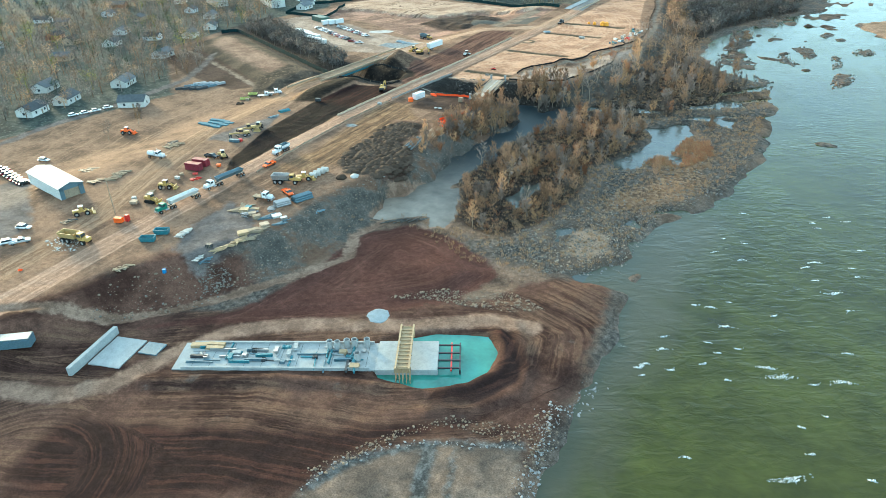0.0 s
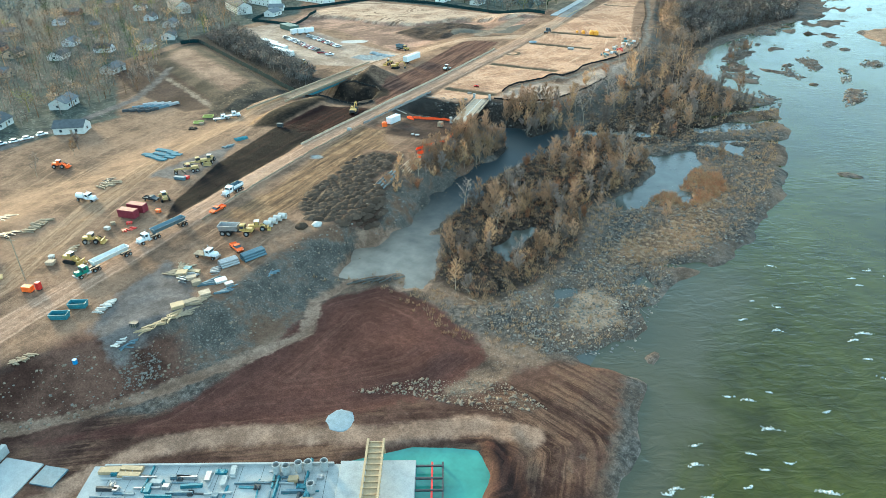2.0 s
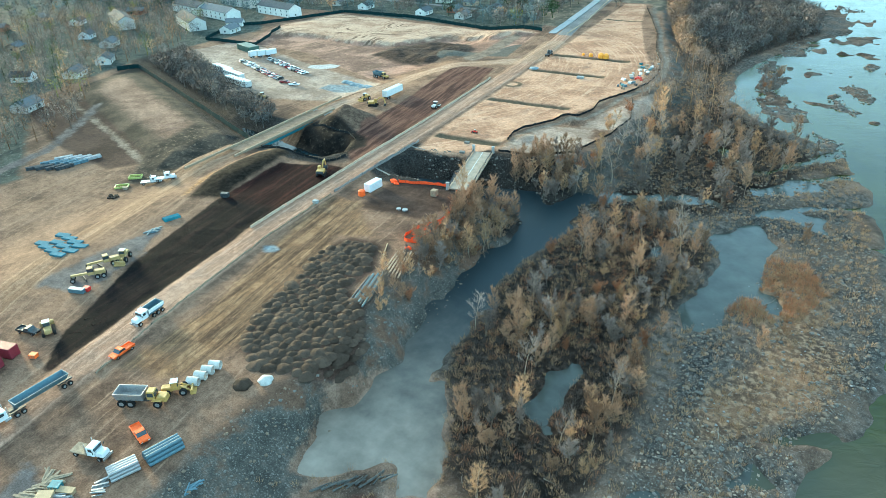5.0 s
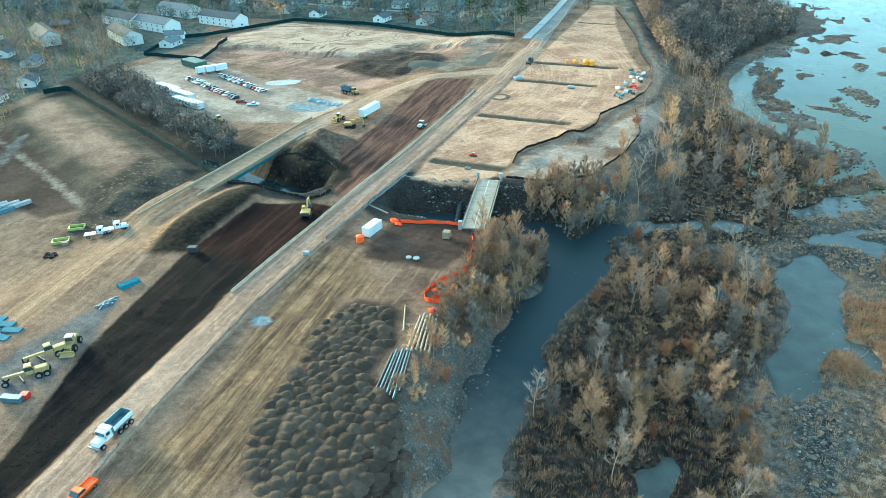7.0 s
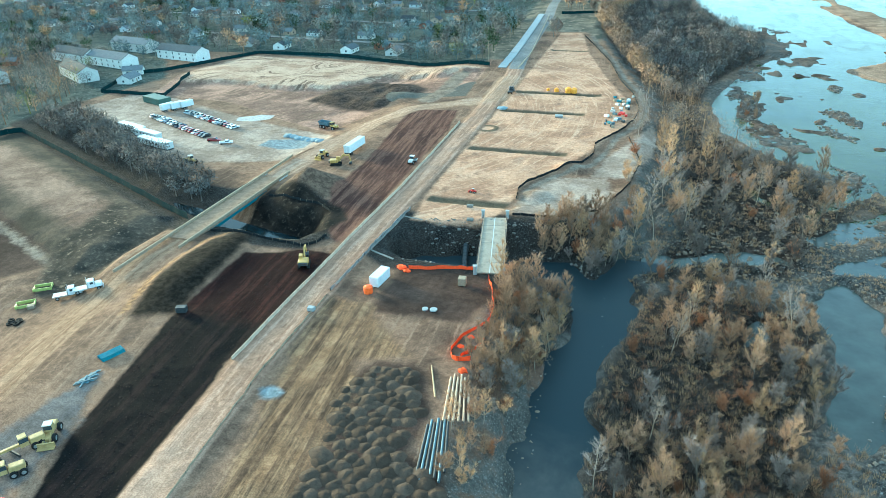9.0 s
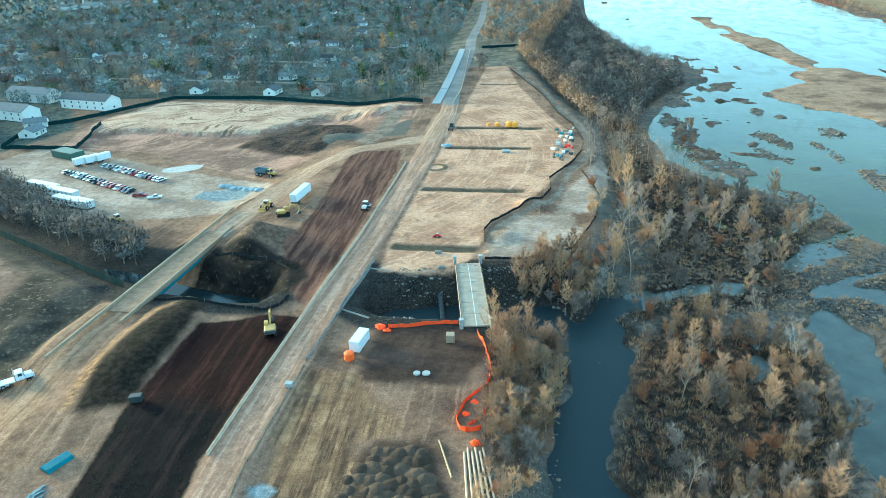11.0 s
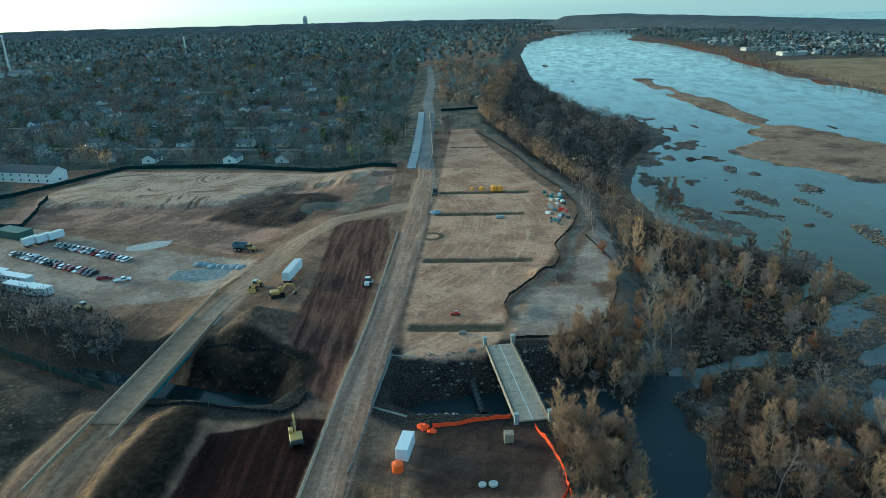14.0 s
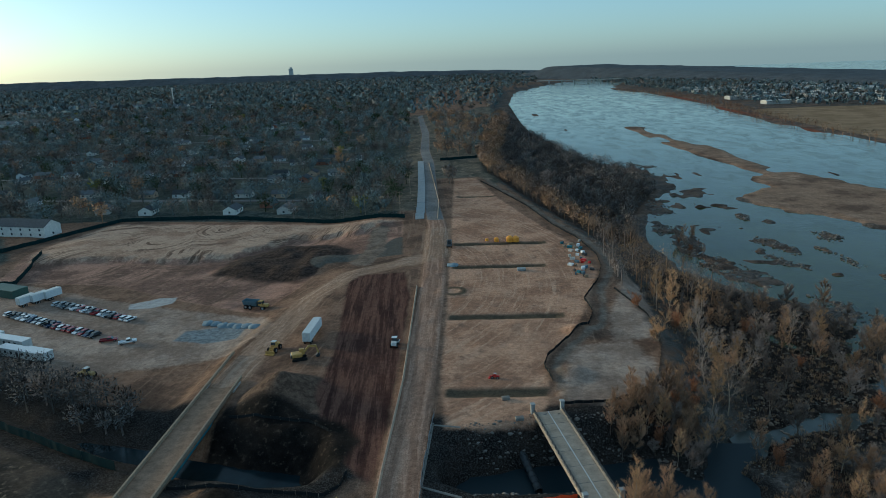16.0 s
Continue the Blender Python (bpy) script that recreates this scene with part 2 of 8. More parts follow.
def band(line, x, y, half):
    """Distance inside a band round an open line, positive inside."""
    d = np.full(x.shape, 1e9)
    for (ax, ay), (bx, by) in zip(line, line[1:]):
        ex, ey = bx - ax, by - ay
        t = np.clip(((x - ax) * ex + (y - ay) * ey) / (ex * ex + ey * ey), 0, 1)
        d = np.minimum(d, np.hypot(x - ax - t * ex, y - ay - t * ey))
    return half - d


def ss(a, b, v):
    t = np.clip((v - a) / (b - a), 0, 1)
    return t * t * (3 - 2 * t)


def lump(x, y, size, seed=0):
    """Smooth value noise, -1 to 1."""
    rs = np.random.RandomState(seed)
    tab = rs.rand(256, 256) * 2 - 1
    u, v = x / size, y / size
    i, j = np.floor(u).astype(int), np.floor(v).astype(int)
    fu, fv = u - i, v - j
    fu, fv = fu * fu * (3 - 2 * fu), fv * fv * (3 - 2 * fv)
    g = lambda a, b: tab[a % 256, b % 256]
    return (g(i, j) * (1 - fu) + g(i + 1, j) * fu) * (1 - fv) + (g(i, j + 1) * (1 - fu) + g(i + 1, j + 1) * fu) * fv


WATER_Z = -8.2


DRAIN_ROWS = ((-17.5, 14, 144.5), (-19, 20, 198), (-20, 19, 255), (-21, 22.5, 291.5), (-23.5, 2.5, 407))


def DRAINS(x, y):
    """Inside the planted drains of the east park, and the ring round a manhole: positive."""
    d = 1.1 - np.abs(np.hypot(x + 18.3, y - 224) - 4.0)
    for a, b, yy in DRAIN_ROWS:
        d = np.maximum(d, np.minimum(np.minimum(x - a, b - x), 2.3 - np.abs(y - yy - (x + 6) * 0.02)))
    return d


def height(x, y):
    rough = lump(x, y, 27, 1) * 0.6 + lump(x, y, 11, 2) * 0.35 + lump(x, y, 3.6, 3) * 0.2
    fine = lump(x, y, 2.6, 4) * 0.14 + lump(x, y, 6.7, 5) * 0.12
    near = (np.abs(x) < 500) & (np.abs(y) < 1300)
    wob = lump(x, y, 8, 6) * 1.6 + lump(x, y, 3.2, 7) * 0.7
    top = -4.7 * ss(-59, -99, x) + fine * 0.8
    top = top + 3.0 * ss(-350, -1060, x)
    p = sd(PLATEAU, x, y) + wob * 0.7
    bench = -7.0 + 0.7 * ss(47, 24, x) * ss(-83, -47, y) + rough * 0.55
    slope = ss(-15.5, 0, p)
    z = bench + (top - bench) * slope
    # the graded site by the lock
    site = ss(-5, 9, sd(SITE, x, y))
    z = np.where(p < 0, z * (1 - site) + site * (-6.5 + fine * 0.9 + (top + 6.5) * slope), z)
    z += 0.8 * ss(2, 10, sd(RED_WEDGE, x, y))
    for poly, low in ((CREEK_WEST, -8.1), (CREEK_EAST, -8.8)):
        c = sd(poly, x, y) + wob * 0.4
        z = z + (np.minimum(z, low + rough * 0.4) - z) * ss(0, 10, c)
    r = sd(RIVER, x, y) + wob
    z = z + (-11.2 - z) * ss(-3.5, 9.5, r)
    bar = sd(SANDBAR, x, y) + wob * 2 + lump(x, y, 34, 15) * 8 + lump(x, y, 13, 16) * 5
    z = np.maximum(z, -11.2 + 3.9 * ss(-7, 7, bar) + lump(x, y, 16, 12) * 0.15)
    # rocky shoals
    shoal = ss(224, 283, y) * ss(555, 472, y) * ss(177, 106, x) + ss(660, 566, y) * ss(295, 354, y) * ss(224, 177, x) * 0.8
    z = np.where(r > -2, np.maximum(z, -10.1 + shoal * (0.2 + 1.75 * lump(x * 0.7 + y * 0.25, y * 0.8, 15, 8) + 1.1 * lump(x, y, 5, 9))), z)
    for ix, iy, rx, ry in ISLETS:
        d = np.hypot((x - ix) / rx, (y - iy) / ry) + wob * 0.2 + lump(x, y, 5, 17) * 0.3 + lump(x, y, 2.6, 18) * 0.25
        z = np.where(r > -2, np.maximum(z, -10.4 + (2.7 + lump(x, y, 4, 19) * 0.5) * ss(1.25, 0.5, d)), z)
    for poly in SHOALS:
        c = sd(poly, x, y) + wob * 0.9 + lump(x, y, 5, 17) * 2.2
        z = np.where(r > -2, np.maximum(z, -10.4 + (2.55 + lump(x, y, 4, 19) * 0.45 + lump(x, y, 2.3, 18) * 0.3) * ss(-2.5, 2.5, c)), z)
    for poly, deep in [(POND, 1.0), (CHANNEL, 1.0), (BASIN, 2.5)] + [(q, 1.0) for q in POOLS]:
        c = sd(poly, x, y) + (wob * 1.5 + lump(x, y, 5, 22) * 1.3 if deep < 2 else wob * 0.1)
        z = z + (np.minimum(z, WATER_Z - deep) - z) * ss(-2.4, 2.0, c)
    for line in BRAIDS:
        z = z + (np.minimum(z, WATER_Z - 0.8) - z) * ss(-1.6, 1.6, band(line, x, y, 2.0) + wob * 1.3)
    z = z - 0.8 * ss(0, 2.8, band(STREAM, x, y, 2.2) + wob * 0.5)
    ring = np.hypot(x - 99, y + 66)
    z += (1.2 * ss(3.0, 0.3, np.abs(ring - 13 + wob * 1.5)) + 0.6 * ss(3, 0.3, np.abs(ring - 19 + wob * 1.8))) * ss(103, 108, x)
    z += 0.7 * ss(2.6, 0.4, np.abs(band([(44, -110), (70, -94), (92, -84)], x, y, 0) + wob * 0.3)) * ss(-1, 1, band([(44, -110), (70, -94), (92, -84)], x, y, 3))
    # spoil heaps, drains and berms of the graded fields
    z += np.where(near, 3.2 * ss(-2, 13, sd(DARK_HEAP, x, y) + wob) * (1 + 0.25 * lump(x, y, 6, 14)), 0)
    z += np.where(near, 2.2 * ss(-3, 3, sd(PALE_TOP, x, y) + wob * 1.6 + lump(x, y, 6, 20) * 3.5) * ss(0, 14, sd(FIELD_WEST, x, y)), 0)
    z += np.where(near, 2.6 * ss(0, 14, sd(OLIVE, x, y) + wob * 0.5), 0)
    for a, b, yy in DRAIN_ROWS:
        z -= np.where(near, 0.9 * ss(2.8, 0.8, np.abs(y - yy - (x + 6) * 0.02 + wob * 0.2)) * ss(a, a + 3.5, x) * ss(b, b - 3.5, x), 0)
    z += 0.3 * ss(2.8, 0.9, np.abs(np.hypot(x + 18.3, y - 224) - 4.2))
    z += 7.5 * np.clip(1 - np.hypot((x + 60) * 1.05, y - 143) / 13, 0, 1)                     # gravel cone beside the bridge
    z += 2.2 * ss(15, 2, np.hypot(x + 62, (y - 84) * 0.5)) * ss(-75, -68, x)
    z += 1.2 * ss(7, 1, np.hypot(x - 16.5, y - 154.5)) + 1.5 * ss(7, 1, np.hypot(x - 23.6, y - 184))
    # banked-up approaches of the haul road
    h = ss(13, 5.5, -band(HAUL_MID, x, y, 0)) * np.maximum(ss(55, 85, y) * ss(107, 101, y), ss(138, 144, y) * ss(230, 190, y))
    z = z + (np.maximum(z, -0.9) - z) * h
    z += 0.35 * ss(5.3, 3.8, np.abs(band(ROAD_MID, x, y, 0))) * ss(-70, -24, y) * ss(390, 330, y)
    edge = [(a, b) for a, b, _ in BLUFF]
    back = sd(edge + [(6000, 1000), (6000, 6000), (170, 6000)], x, y)
    z = np.where(back > 0, z - 45 * ss(250, 700, back), z)
    return z


BLUFF = [(170, 3520, 0), (188, 3479, 4), (263, 3373, 25), (325, 3318, 44), (529, 2987, 34), (664, 2703, 26), (779, 2390, 19), (881, 2085, 14), (967, 1755, 10), (1019, 1404, 6), (1040, 1100, 3)]


def axis(dense, far_lo, far_hi, step):
    lo, hi = dense
    mid = list(np.arange(lo, hi + 0.01, step))
    up, dn = [hi], [lo]
    s = step
    while up[-1] < far_hi:
        s *= 1.11
        up.append(up[-1] + s)
    s = step
    while dn[-1] > far_lo:
        s *= 1.11
        dn.append(dn[-1] - s)
    return np.array(dn[:0:-1] + mid + up[1:])


gx, gy = axis((-150, 205), -4600, 3600, 1.15), axis((-130, 390), -450, 4600, 1.15)
X, Y = np.meshgrid(gx, gy)
Z = height(X, Y)
nx, ny = len(gx), len(gy)
idx = np.arange(nx * ny).reshape(ny, nx)
quads = np.stack([idx[:-1, :-1], idx[:-1, 1:], idx[1:, 1:], idx[1:, :-1]], -1).reshape(-1, 4)
gm = bpy.data.meshes.new("ground")
gm.vertices.add(nx * ny)
gm.vertices.foreach_set("co", np.stack([X, Y, Z], -1).ravel())
gm.loops.add(quads.size)
gm.loops.foreach_set("vertex_index", quads.ravel())
gm.polygons.add(len(quads))
gm.polygons.foreach_set("loop_start", np.arange(0, quads.size, 4))
gm.polygons.foreach_set("use_smooth", np.ones(len(quads), bool))
gm.update()


def zone(name, d):
    at = gm.attributes.new(name, "FLOAT", "POINT")
    at.data.foreach_set("value", np.clip(d, -6, 6).ravel().astype(np.float32))


zone("bank", np.minimum(-sd(PLATEAU, X, Y), 19 + sd(PLATEAU, X, Y)))
zone("flood", -sd(PLATEAU, X, Y) - 16)
zone("site", np.minimum(sd(SITE, X, Y), -sd(PLATEAU, X, Y) - 6))
zone("wedge", sd(RED_WEDGE, X, Y))
zone("road", band(ROAD_MID, X, Y, 4.6))
zone("haul_north", np.maximum(np.where(Y > 150, band(HAUL_MID, X, Y, 4.6), -6), band([(-39, 264), (-28, 274), (-30, 320)], X, Y, 6)))
zone("haul", np.maximum(band(HAUL_MID, X, Y, 5.0), band([(-39, 264), (-28, 274), (-30, 320)], X, Y, 7)))
zone("strip", sd(DARK_STRIP, X, Y))
zone("strip_north", sd(DARK_NORTH, X, Y))
zone("graded", np.maximum(sd(PARK_EAST, X, Y), sd(FIELD_WEST, X, Y)))
zone("pale", np.maximum.reduce([sd(SAND_EAST, X, Y), sd([(32, 176), (34, 196), (42, 222), (49, 246), (53, 232), (49, 200), (44, 178)], X, Y), sd(PARKING, X, Y), sd([(19, 104), (26, 107), (27, 96), (21, 94)], X, Y)]))
zone("sandbar", sd(SANDBAR, X, Y))
zone("mud", np.maximum.reduce([band(STREAM, X, Y, 1.9), sd(POND, X, Y) + 1.5]))
zone("shore", sd(SHORE_SAND, X, Y))
zone("shore_wet", np.maximum.reduce([band([(118, -108), (114.5, -100), (112, -93)], X, Y, 1.5), band([(124, -108), (120, -99), (116.5, -92)], X, Y, 0.5), band([(97, -113), (100, -104), (106, -96), (113, -90), (121, -86), (128, -82)], X, Y, 2.4)]))
zone("tan_sand", sd(TAN_SAND, X, Y))
zone("tan_grass", np.maximum(sd(TAN_GRASS, X, Y), sd([(63, 3), (53, 24), (64, 23), (76, -1), (86, -5), (80, -11)], X, Y)))
zone("cobbles", sd(COBBLES, X, Y))
zone("lots", np.maximum.reduce([sd([(-1260, 1640), (-700, 1540), (-690, 1600), (-1250, 1730)], X, Y) * 0.2, sd([(-960, 1120), (-740, 1190), (-760, 1250), (-960, 1200)], X, Y) * 0.2]))
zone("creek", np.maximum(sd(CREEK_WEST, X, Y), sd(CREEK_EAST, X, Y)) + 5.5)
zone("embank_shade", sd([(-62, 56), (-67, 70), (-68, 84), (-67, 97), (-62, 103), (-56.5, 101), (-54.5, 88), (-53, 72), (-52.5, 60)], X, Y))
zone("sunlit_fringe", band([(-65, 58), (-69, 72), (-70.5, 84), (-70, 97), (-65.5, 102)], X, Y, 1.1))
zone("scrub", sd([(-122, 121), (-96, 109), (-90, 99), (-90, 84), (-87, 66), (-100, 62), (-116, 84)], X, Y))
zone("lawn", sd([(-31, 478), (-8, 480), (2, 440), (8, 470), (6, 560), (14, 640), (14, 960), (20, 1240), (-130, 1150), (-95, 800), (-76, 600), (-70, 372), (-43, 368), (-44, 480)], X, Y))
zone("creek_bank_shade", sd([(-77, 117), (-74, 139), (-59, 137), (-40, 129), (-36, 121), (-38, 110), (-52, 112), (-70, 106)], X, Y))
zone("verge", sd([(-9, -14), (-8, 15), (-18, 57), (-20, 78), (-9, 77), (-1, 68), (8, 60), (-2, 56), (2, 45), (4, 20), (8, 6), (6, -12)], X, Y))
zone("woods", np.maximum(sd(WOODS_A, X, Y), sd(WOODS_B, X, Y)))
zone("site_dark", np.maximum(sd(SITE_DARK, X, Y), np.where(X > 104, 2.2 - np.abs(np.hypot(X - 99, Y + 66) - 15.5), -6)))
zone("suburb", sd(WOODS_WEST, X, Y))
zone("tilled", np.maximum.reduce([sd(TILLED, X, Y), sd(BUMP_GROUND, X, Y) + 2, sd([(-215, 128), (-160, 105), (-108, 80), (-118, 68), (-165, 78), (-215, 100)], X, Y)]))
zone("track", np.maximum(band(TRACK_NORTH, X, Y, 2.6), -6))
zone("trail", band(TRAIL, X, Y, 1.3))
zone("asphalt", np.where(Y > 342, band(ROAD_MID, X, Y, 4.4), -6))
zone("gravel", np.maximum.reduce([band([(-135, -70), (-143, -41), (-148, -18), (-150, 29), (-158, 72), (-190, 120)], X, Y, 2.4), band([(-90, -66), (-48, -88), (-30, -125)], X, Y, 7), sd(YARD_GRAVEL, X, Y), sd([(-58, -2), (-42, 2), (-44, 22), (-52, 36), (-56, 20)], X, Y)]))
zone("drain", np.maximum(DRAINS(X, Y), band([(-75, 268), (-50, 273), (-44, 300)], X, Y, 8)))
zone("brown_bank", sd([(-24, -170), (2, -100), (10, -72), (26, -60), (36, -66), (30, -84), (12, -108), (0, -150)], X, Y))
zone("cone", 13.0 - np.hypot((X + 60) * 1.05, Y - 143))
zone("meadow", sd([(392, 640), (394, 900), (412, 1090), (520, 1120), (1200, 1060), (1200, 640)], X, Y) * 0.3)
zone("red_bank", band([(372, 640), (372, 780), (380, 900), (382, 1040), (402, 1300), (410, 1540)], X, Y, 7) * 0.4)
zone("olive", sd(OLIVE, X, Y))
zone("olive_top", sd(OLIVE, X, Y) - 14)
zone("dark_heap", sd(DARK_HEAP, X, Y))
zone("pale_top", np.minimum(sd(PALE_TOP, X, Y), sd(FIELD_WEST, X, Y)))
zone("field_west", sd(FIELD_WEST, X, Y))
zone("white_puddle", sd(PUDDLES[0], X, Y))
zone("blue_puddle", np.maximum(sd(PUDDLES[1], X, Y), sd(PUDDLES[2], X, Y)))
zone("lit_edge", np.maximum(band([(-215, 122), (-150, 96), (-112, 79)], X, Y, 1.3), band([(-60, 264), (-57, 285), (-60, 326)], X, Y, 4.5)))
zone("strip_red", np.maximum(sd([(-53, 62), (-53, 92), (-39, 99), (-29.5, 99), (-28.7, 62)], X, Y), band([(-14, -100), (-20, -60), (-12, -40)], X, Y, 6)))


def wheel_lines():
    """How far each spot lies from the nearest way that vehicles take: tyre tracks follow it."""
    haul, road = -band(HAUL_MID, X, Y, 0), -band(ROAD_MID, X, Y, 0)
    d = np.where(road < haul * 0.7, road, haul + 60)
    d = np.where((sd(SITE, X, Y) > 0) & (sd(PLATEAU, X, Y) < -6), -band(SITE_TRACK + SITE_TRACK[:1], X, Y, 0) + 130, d)
    d = np.where((np.abs(np.hypot(X - 47, Y + 142) - 20) < 7) & (Y < -121), np.hypot(X - 47, Y + 142) * 1.3 + 500, d)
    d = np.where(sd(RED_WEDGE, X, Y) > 0, -sd(RED_WEDGE, X, Y) + 200, d)
    rings = np.min([np.hypot(X - a, (Y - b) * 0.8) * 12 / r for a, b, r in RINGS], axis=0) + 300
    d = np.where(sd(FIELD_WEST, X, Y) > 0, rings, d)
    return np.where(sd(PARK_EAST, X, Y) > 0, np.hypot(X + 60, (Y - 240) * 0.7) + 400, d)


at = gm.attributes.new("wheel", "FLOAT", "POINT")
at.data.foreach_set("value", wheel_lines().ravel().astype(np.float32))


def ground_material():
    m = bpy.data.materials.new("ground_earth")
    m.use_nodes = True
    nt = m.node_tree
    ln = nt.links.new
    bsdf = nt.nodes["Principled BSDF"]
    bsdf.inputs["Roughness"].default_value = 0.95
    bsdf.inputs["Specular IOR Level"].default_value = 0.04
    geo = nt.nodes.new("ShaderNodeNewGeometry")

    def tex(scale, detail=6.0, rough=0.6, stretch=None, rot=0.0):
        n = nd(nt, "ShaderNodeTexNoise", Scale=scale, Detail=detail, Roughness=rough)
        if stretch:
            mp = nt.nodes.new("ShaderNodeMapping")
            mp.vector_type = "TEXTURE"
            mp.inputs["Scale"].default_value = stretch
            mp.inputs["Rotation"].default_value = (0, 0, rot)
            ln(geo.outputs["Position"], mp.inputs["Vector"])
            ln(mp.outputs[0], n.inputs["Vector"])
        else:
            ln(geo.outputs["Position"], n.inputs["Vector"])
        return n.outputs[0]

    def math_(op, a, b):
        n = nt.nodes.new("ShaderNodeMath")
        n.operation = op
        for i, v in enumerate((a, b)):
            if isinstance(v, (int, float)):
                n.inputs[i].default_value = v
            else:
                ln(v, n.inputs[i])
        return n.outputs[0]

    def ramp(v, a, b, lo=0.0, hi=1.0):
        n = nd(nt, "ShaderNodeMapRange")
        n.interpolation_type = "SMOOTHSTEP"
        for i, w in ((1, a), (2, b), (3, lo), (4, hi)):
            n.inputs[i].default_value = w
        ln(v, n.inputs[0])
        return n.outputs[0]

    def mix(f, a, b):
        n = nt.nodes.new("ShaderNodeMix")
        n.data_type = "RGBA"
        if isinstance(f, float):
            n.inputs[0].default_value = f
        else:
            ln(f, n.inputs[0])
        for i, v in ((6, a), (7, b)):
            if isinstance(v, tuple):
                n.inputs[i].default_value = (*v, 1)
            else:
                ln(v, n.inputs[i])
        return n.outputs[2]

    big, mid, small, grain = tex(0.035), tex(0.16), tex(0.7), tex(3.1, 3.0)
    patch = tex(0.055, 8.0, 0.68)
    tracks = tex(0.5, 5.0, 0.7, (1.0, 16.0, 1.0), 0.09)
    tracks2 = tex(0.6, 5.0, 0.7, (9.0, 1.0, 1.0), 0.05)
    wob = math_("ADD", math_("MULTIPLY", math_("SUBTRACT", mid, 0.5), 5.0), math_("MULTIPLY", math_("SUBTRACT", small, 0.5), 3.0))
    wheel = nt.nodes.new("ShaderNodeAttribute")
    wheel.attribute_name = "wheel"
    sep = nt.nodes.new("ShaderNodeSeparateXYZ")
    ln(geo.outputs["Position"], sep.inputs[0])
    comb = nt.nodes.new("ShaderNodeCombineXYZ")
    ln(math_("ADD", math_("MULTIPLY", wheel.outputs["Fac"], 0.8), math_("MULTIPLY", wob, 0.22)), comb.inputs[0])
    ln(math_("MULTIPLY", sep.outputs[0], 0.03), comb.inputs[1])
    ln(math_("MULTIPLY", sep.outputs[1], 0.03), comb.inputs[2])
    rn = nd(nt, "ShaderNodeTexNoise", Scale=1.0, Detail=5.0, Roughness=0.68)
    ln(comb.outputs[0], rn.inputs["Vector"])
    ruts = rn.outputs[0]

    def zmask(name, soft=0.8, amp=1.0):
        at = nt.nodes.new("ShaderNodeAttribute")
        at.attribute_name = name
        return ramp(math_("ADD", at.outputs["Fac"], math_("MULTIPLY", wob, amp)), -soft, soft)

    def tone(dark, light, by, a=0.35, b=0.65):
        return mix(ramp(by, a, b), dark, light)

    col = tone((0.139, 0.0973, 0.0686), (0.326, 0.224, 0.151), patch, 0.36, 0.6)
    col = mix(ramp(ruts, 0.5, 0.72), col, (0.362, 0.258, 0.177))
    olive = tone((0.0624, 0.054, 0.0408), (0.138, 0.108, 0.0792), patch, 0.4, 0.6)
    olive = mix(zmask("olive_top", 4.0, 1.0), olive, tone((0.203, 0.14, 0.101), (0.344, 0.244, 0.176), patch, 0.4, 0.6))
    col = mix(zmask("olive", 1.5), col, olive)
    col = mix(zmask("suburb", 2.0), col, mix(ramp(small, 0.55, 0.7), tone((0.0485, 0.06, 0.0556), (0.121, 0.13, 0.109), mid), (0.194, 0.21, 0.183)))
    flood = mix(ramp(big, 0.42, 0.6), tone((0.085, 0.065, 0.05), (0.28, 0.205, 0.145), patch, 0.4, 0.62), tone((0.085, 0.077, 0.066), (0.19, 0.165, 0.14), small))
    flood = mix(ramp(mid, 0.56, 0.68), flood, (0.26, 0.20, 0.155))
    flood = mix(ramp(grain, 0.58, 0.74), flood, (0.25, 0.225, 0.20))
    cobble = mix(ramp(grain, 0.52, 0.68), mix(ramp(patch, 0.46, 0.58), tone((0.0369, 0.0361, 0.0344), (0.0984, 0.0902, 0.0804), small, 0.38, 0.62), (0.139, 0.111, 0.0861)), (0.197, 0.184, 0.168))
    flood = mix(zmask("cobbles", 3.0, 2.0), flood, cobble)
    flood = mix(zmask("tan_grass", 3.0, 2.0), flood, mix(ramp(small, 0.45, 0.62), tone((0.13, 0.095, 0.068), (0.30, 0.205, 0.13), patch, 0.4, 0.6), (0.34, 0.25, 0.165)))
    flood = mix(zmask("tan_sand", 1.5, 1.2), flood, mix(ramp(small, 0.52, 0.66), (0.44, 0.34, 0.245), (0.17, 0.135, 0.105)))
    col = mix(zmask("flood", 2.0), col, flood)
    rip = mix(ramp(grain, 0.56, 0.72), tone((0.0865, 0.0815, 0.0716), (0.173, 0.157, 0.135), patch, 0.4, 0.6), (0.272, 0.254, 0.229))
    # Shade beneath the trees is put into the floor's near-black tones.
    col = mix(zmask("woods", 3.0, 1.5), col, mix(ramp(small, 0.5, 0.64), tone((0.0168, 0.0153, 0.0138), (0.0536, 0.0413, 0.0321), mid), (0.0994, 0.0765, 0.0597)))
    col = mix(zmask("bank", 2.5), col, mix(ramp(patch, 0.5, 0.6), rip, (0.17, 0.118, 0.082)))
    site = tone((0.0468, 0.0289, 0.0234), (0.133, 0.0842, 0.0624), patch, 0.38, 0.6)
    site = mix(ramp(ruts, 0.5, 0.78), site, (0.14, 0.092, 0.0686))
    site = mix(ramp(ruts, 0.42, 0.28), site, (0.0468, 0.0296, 0.0234))
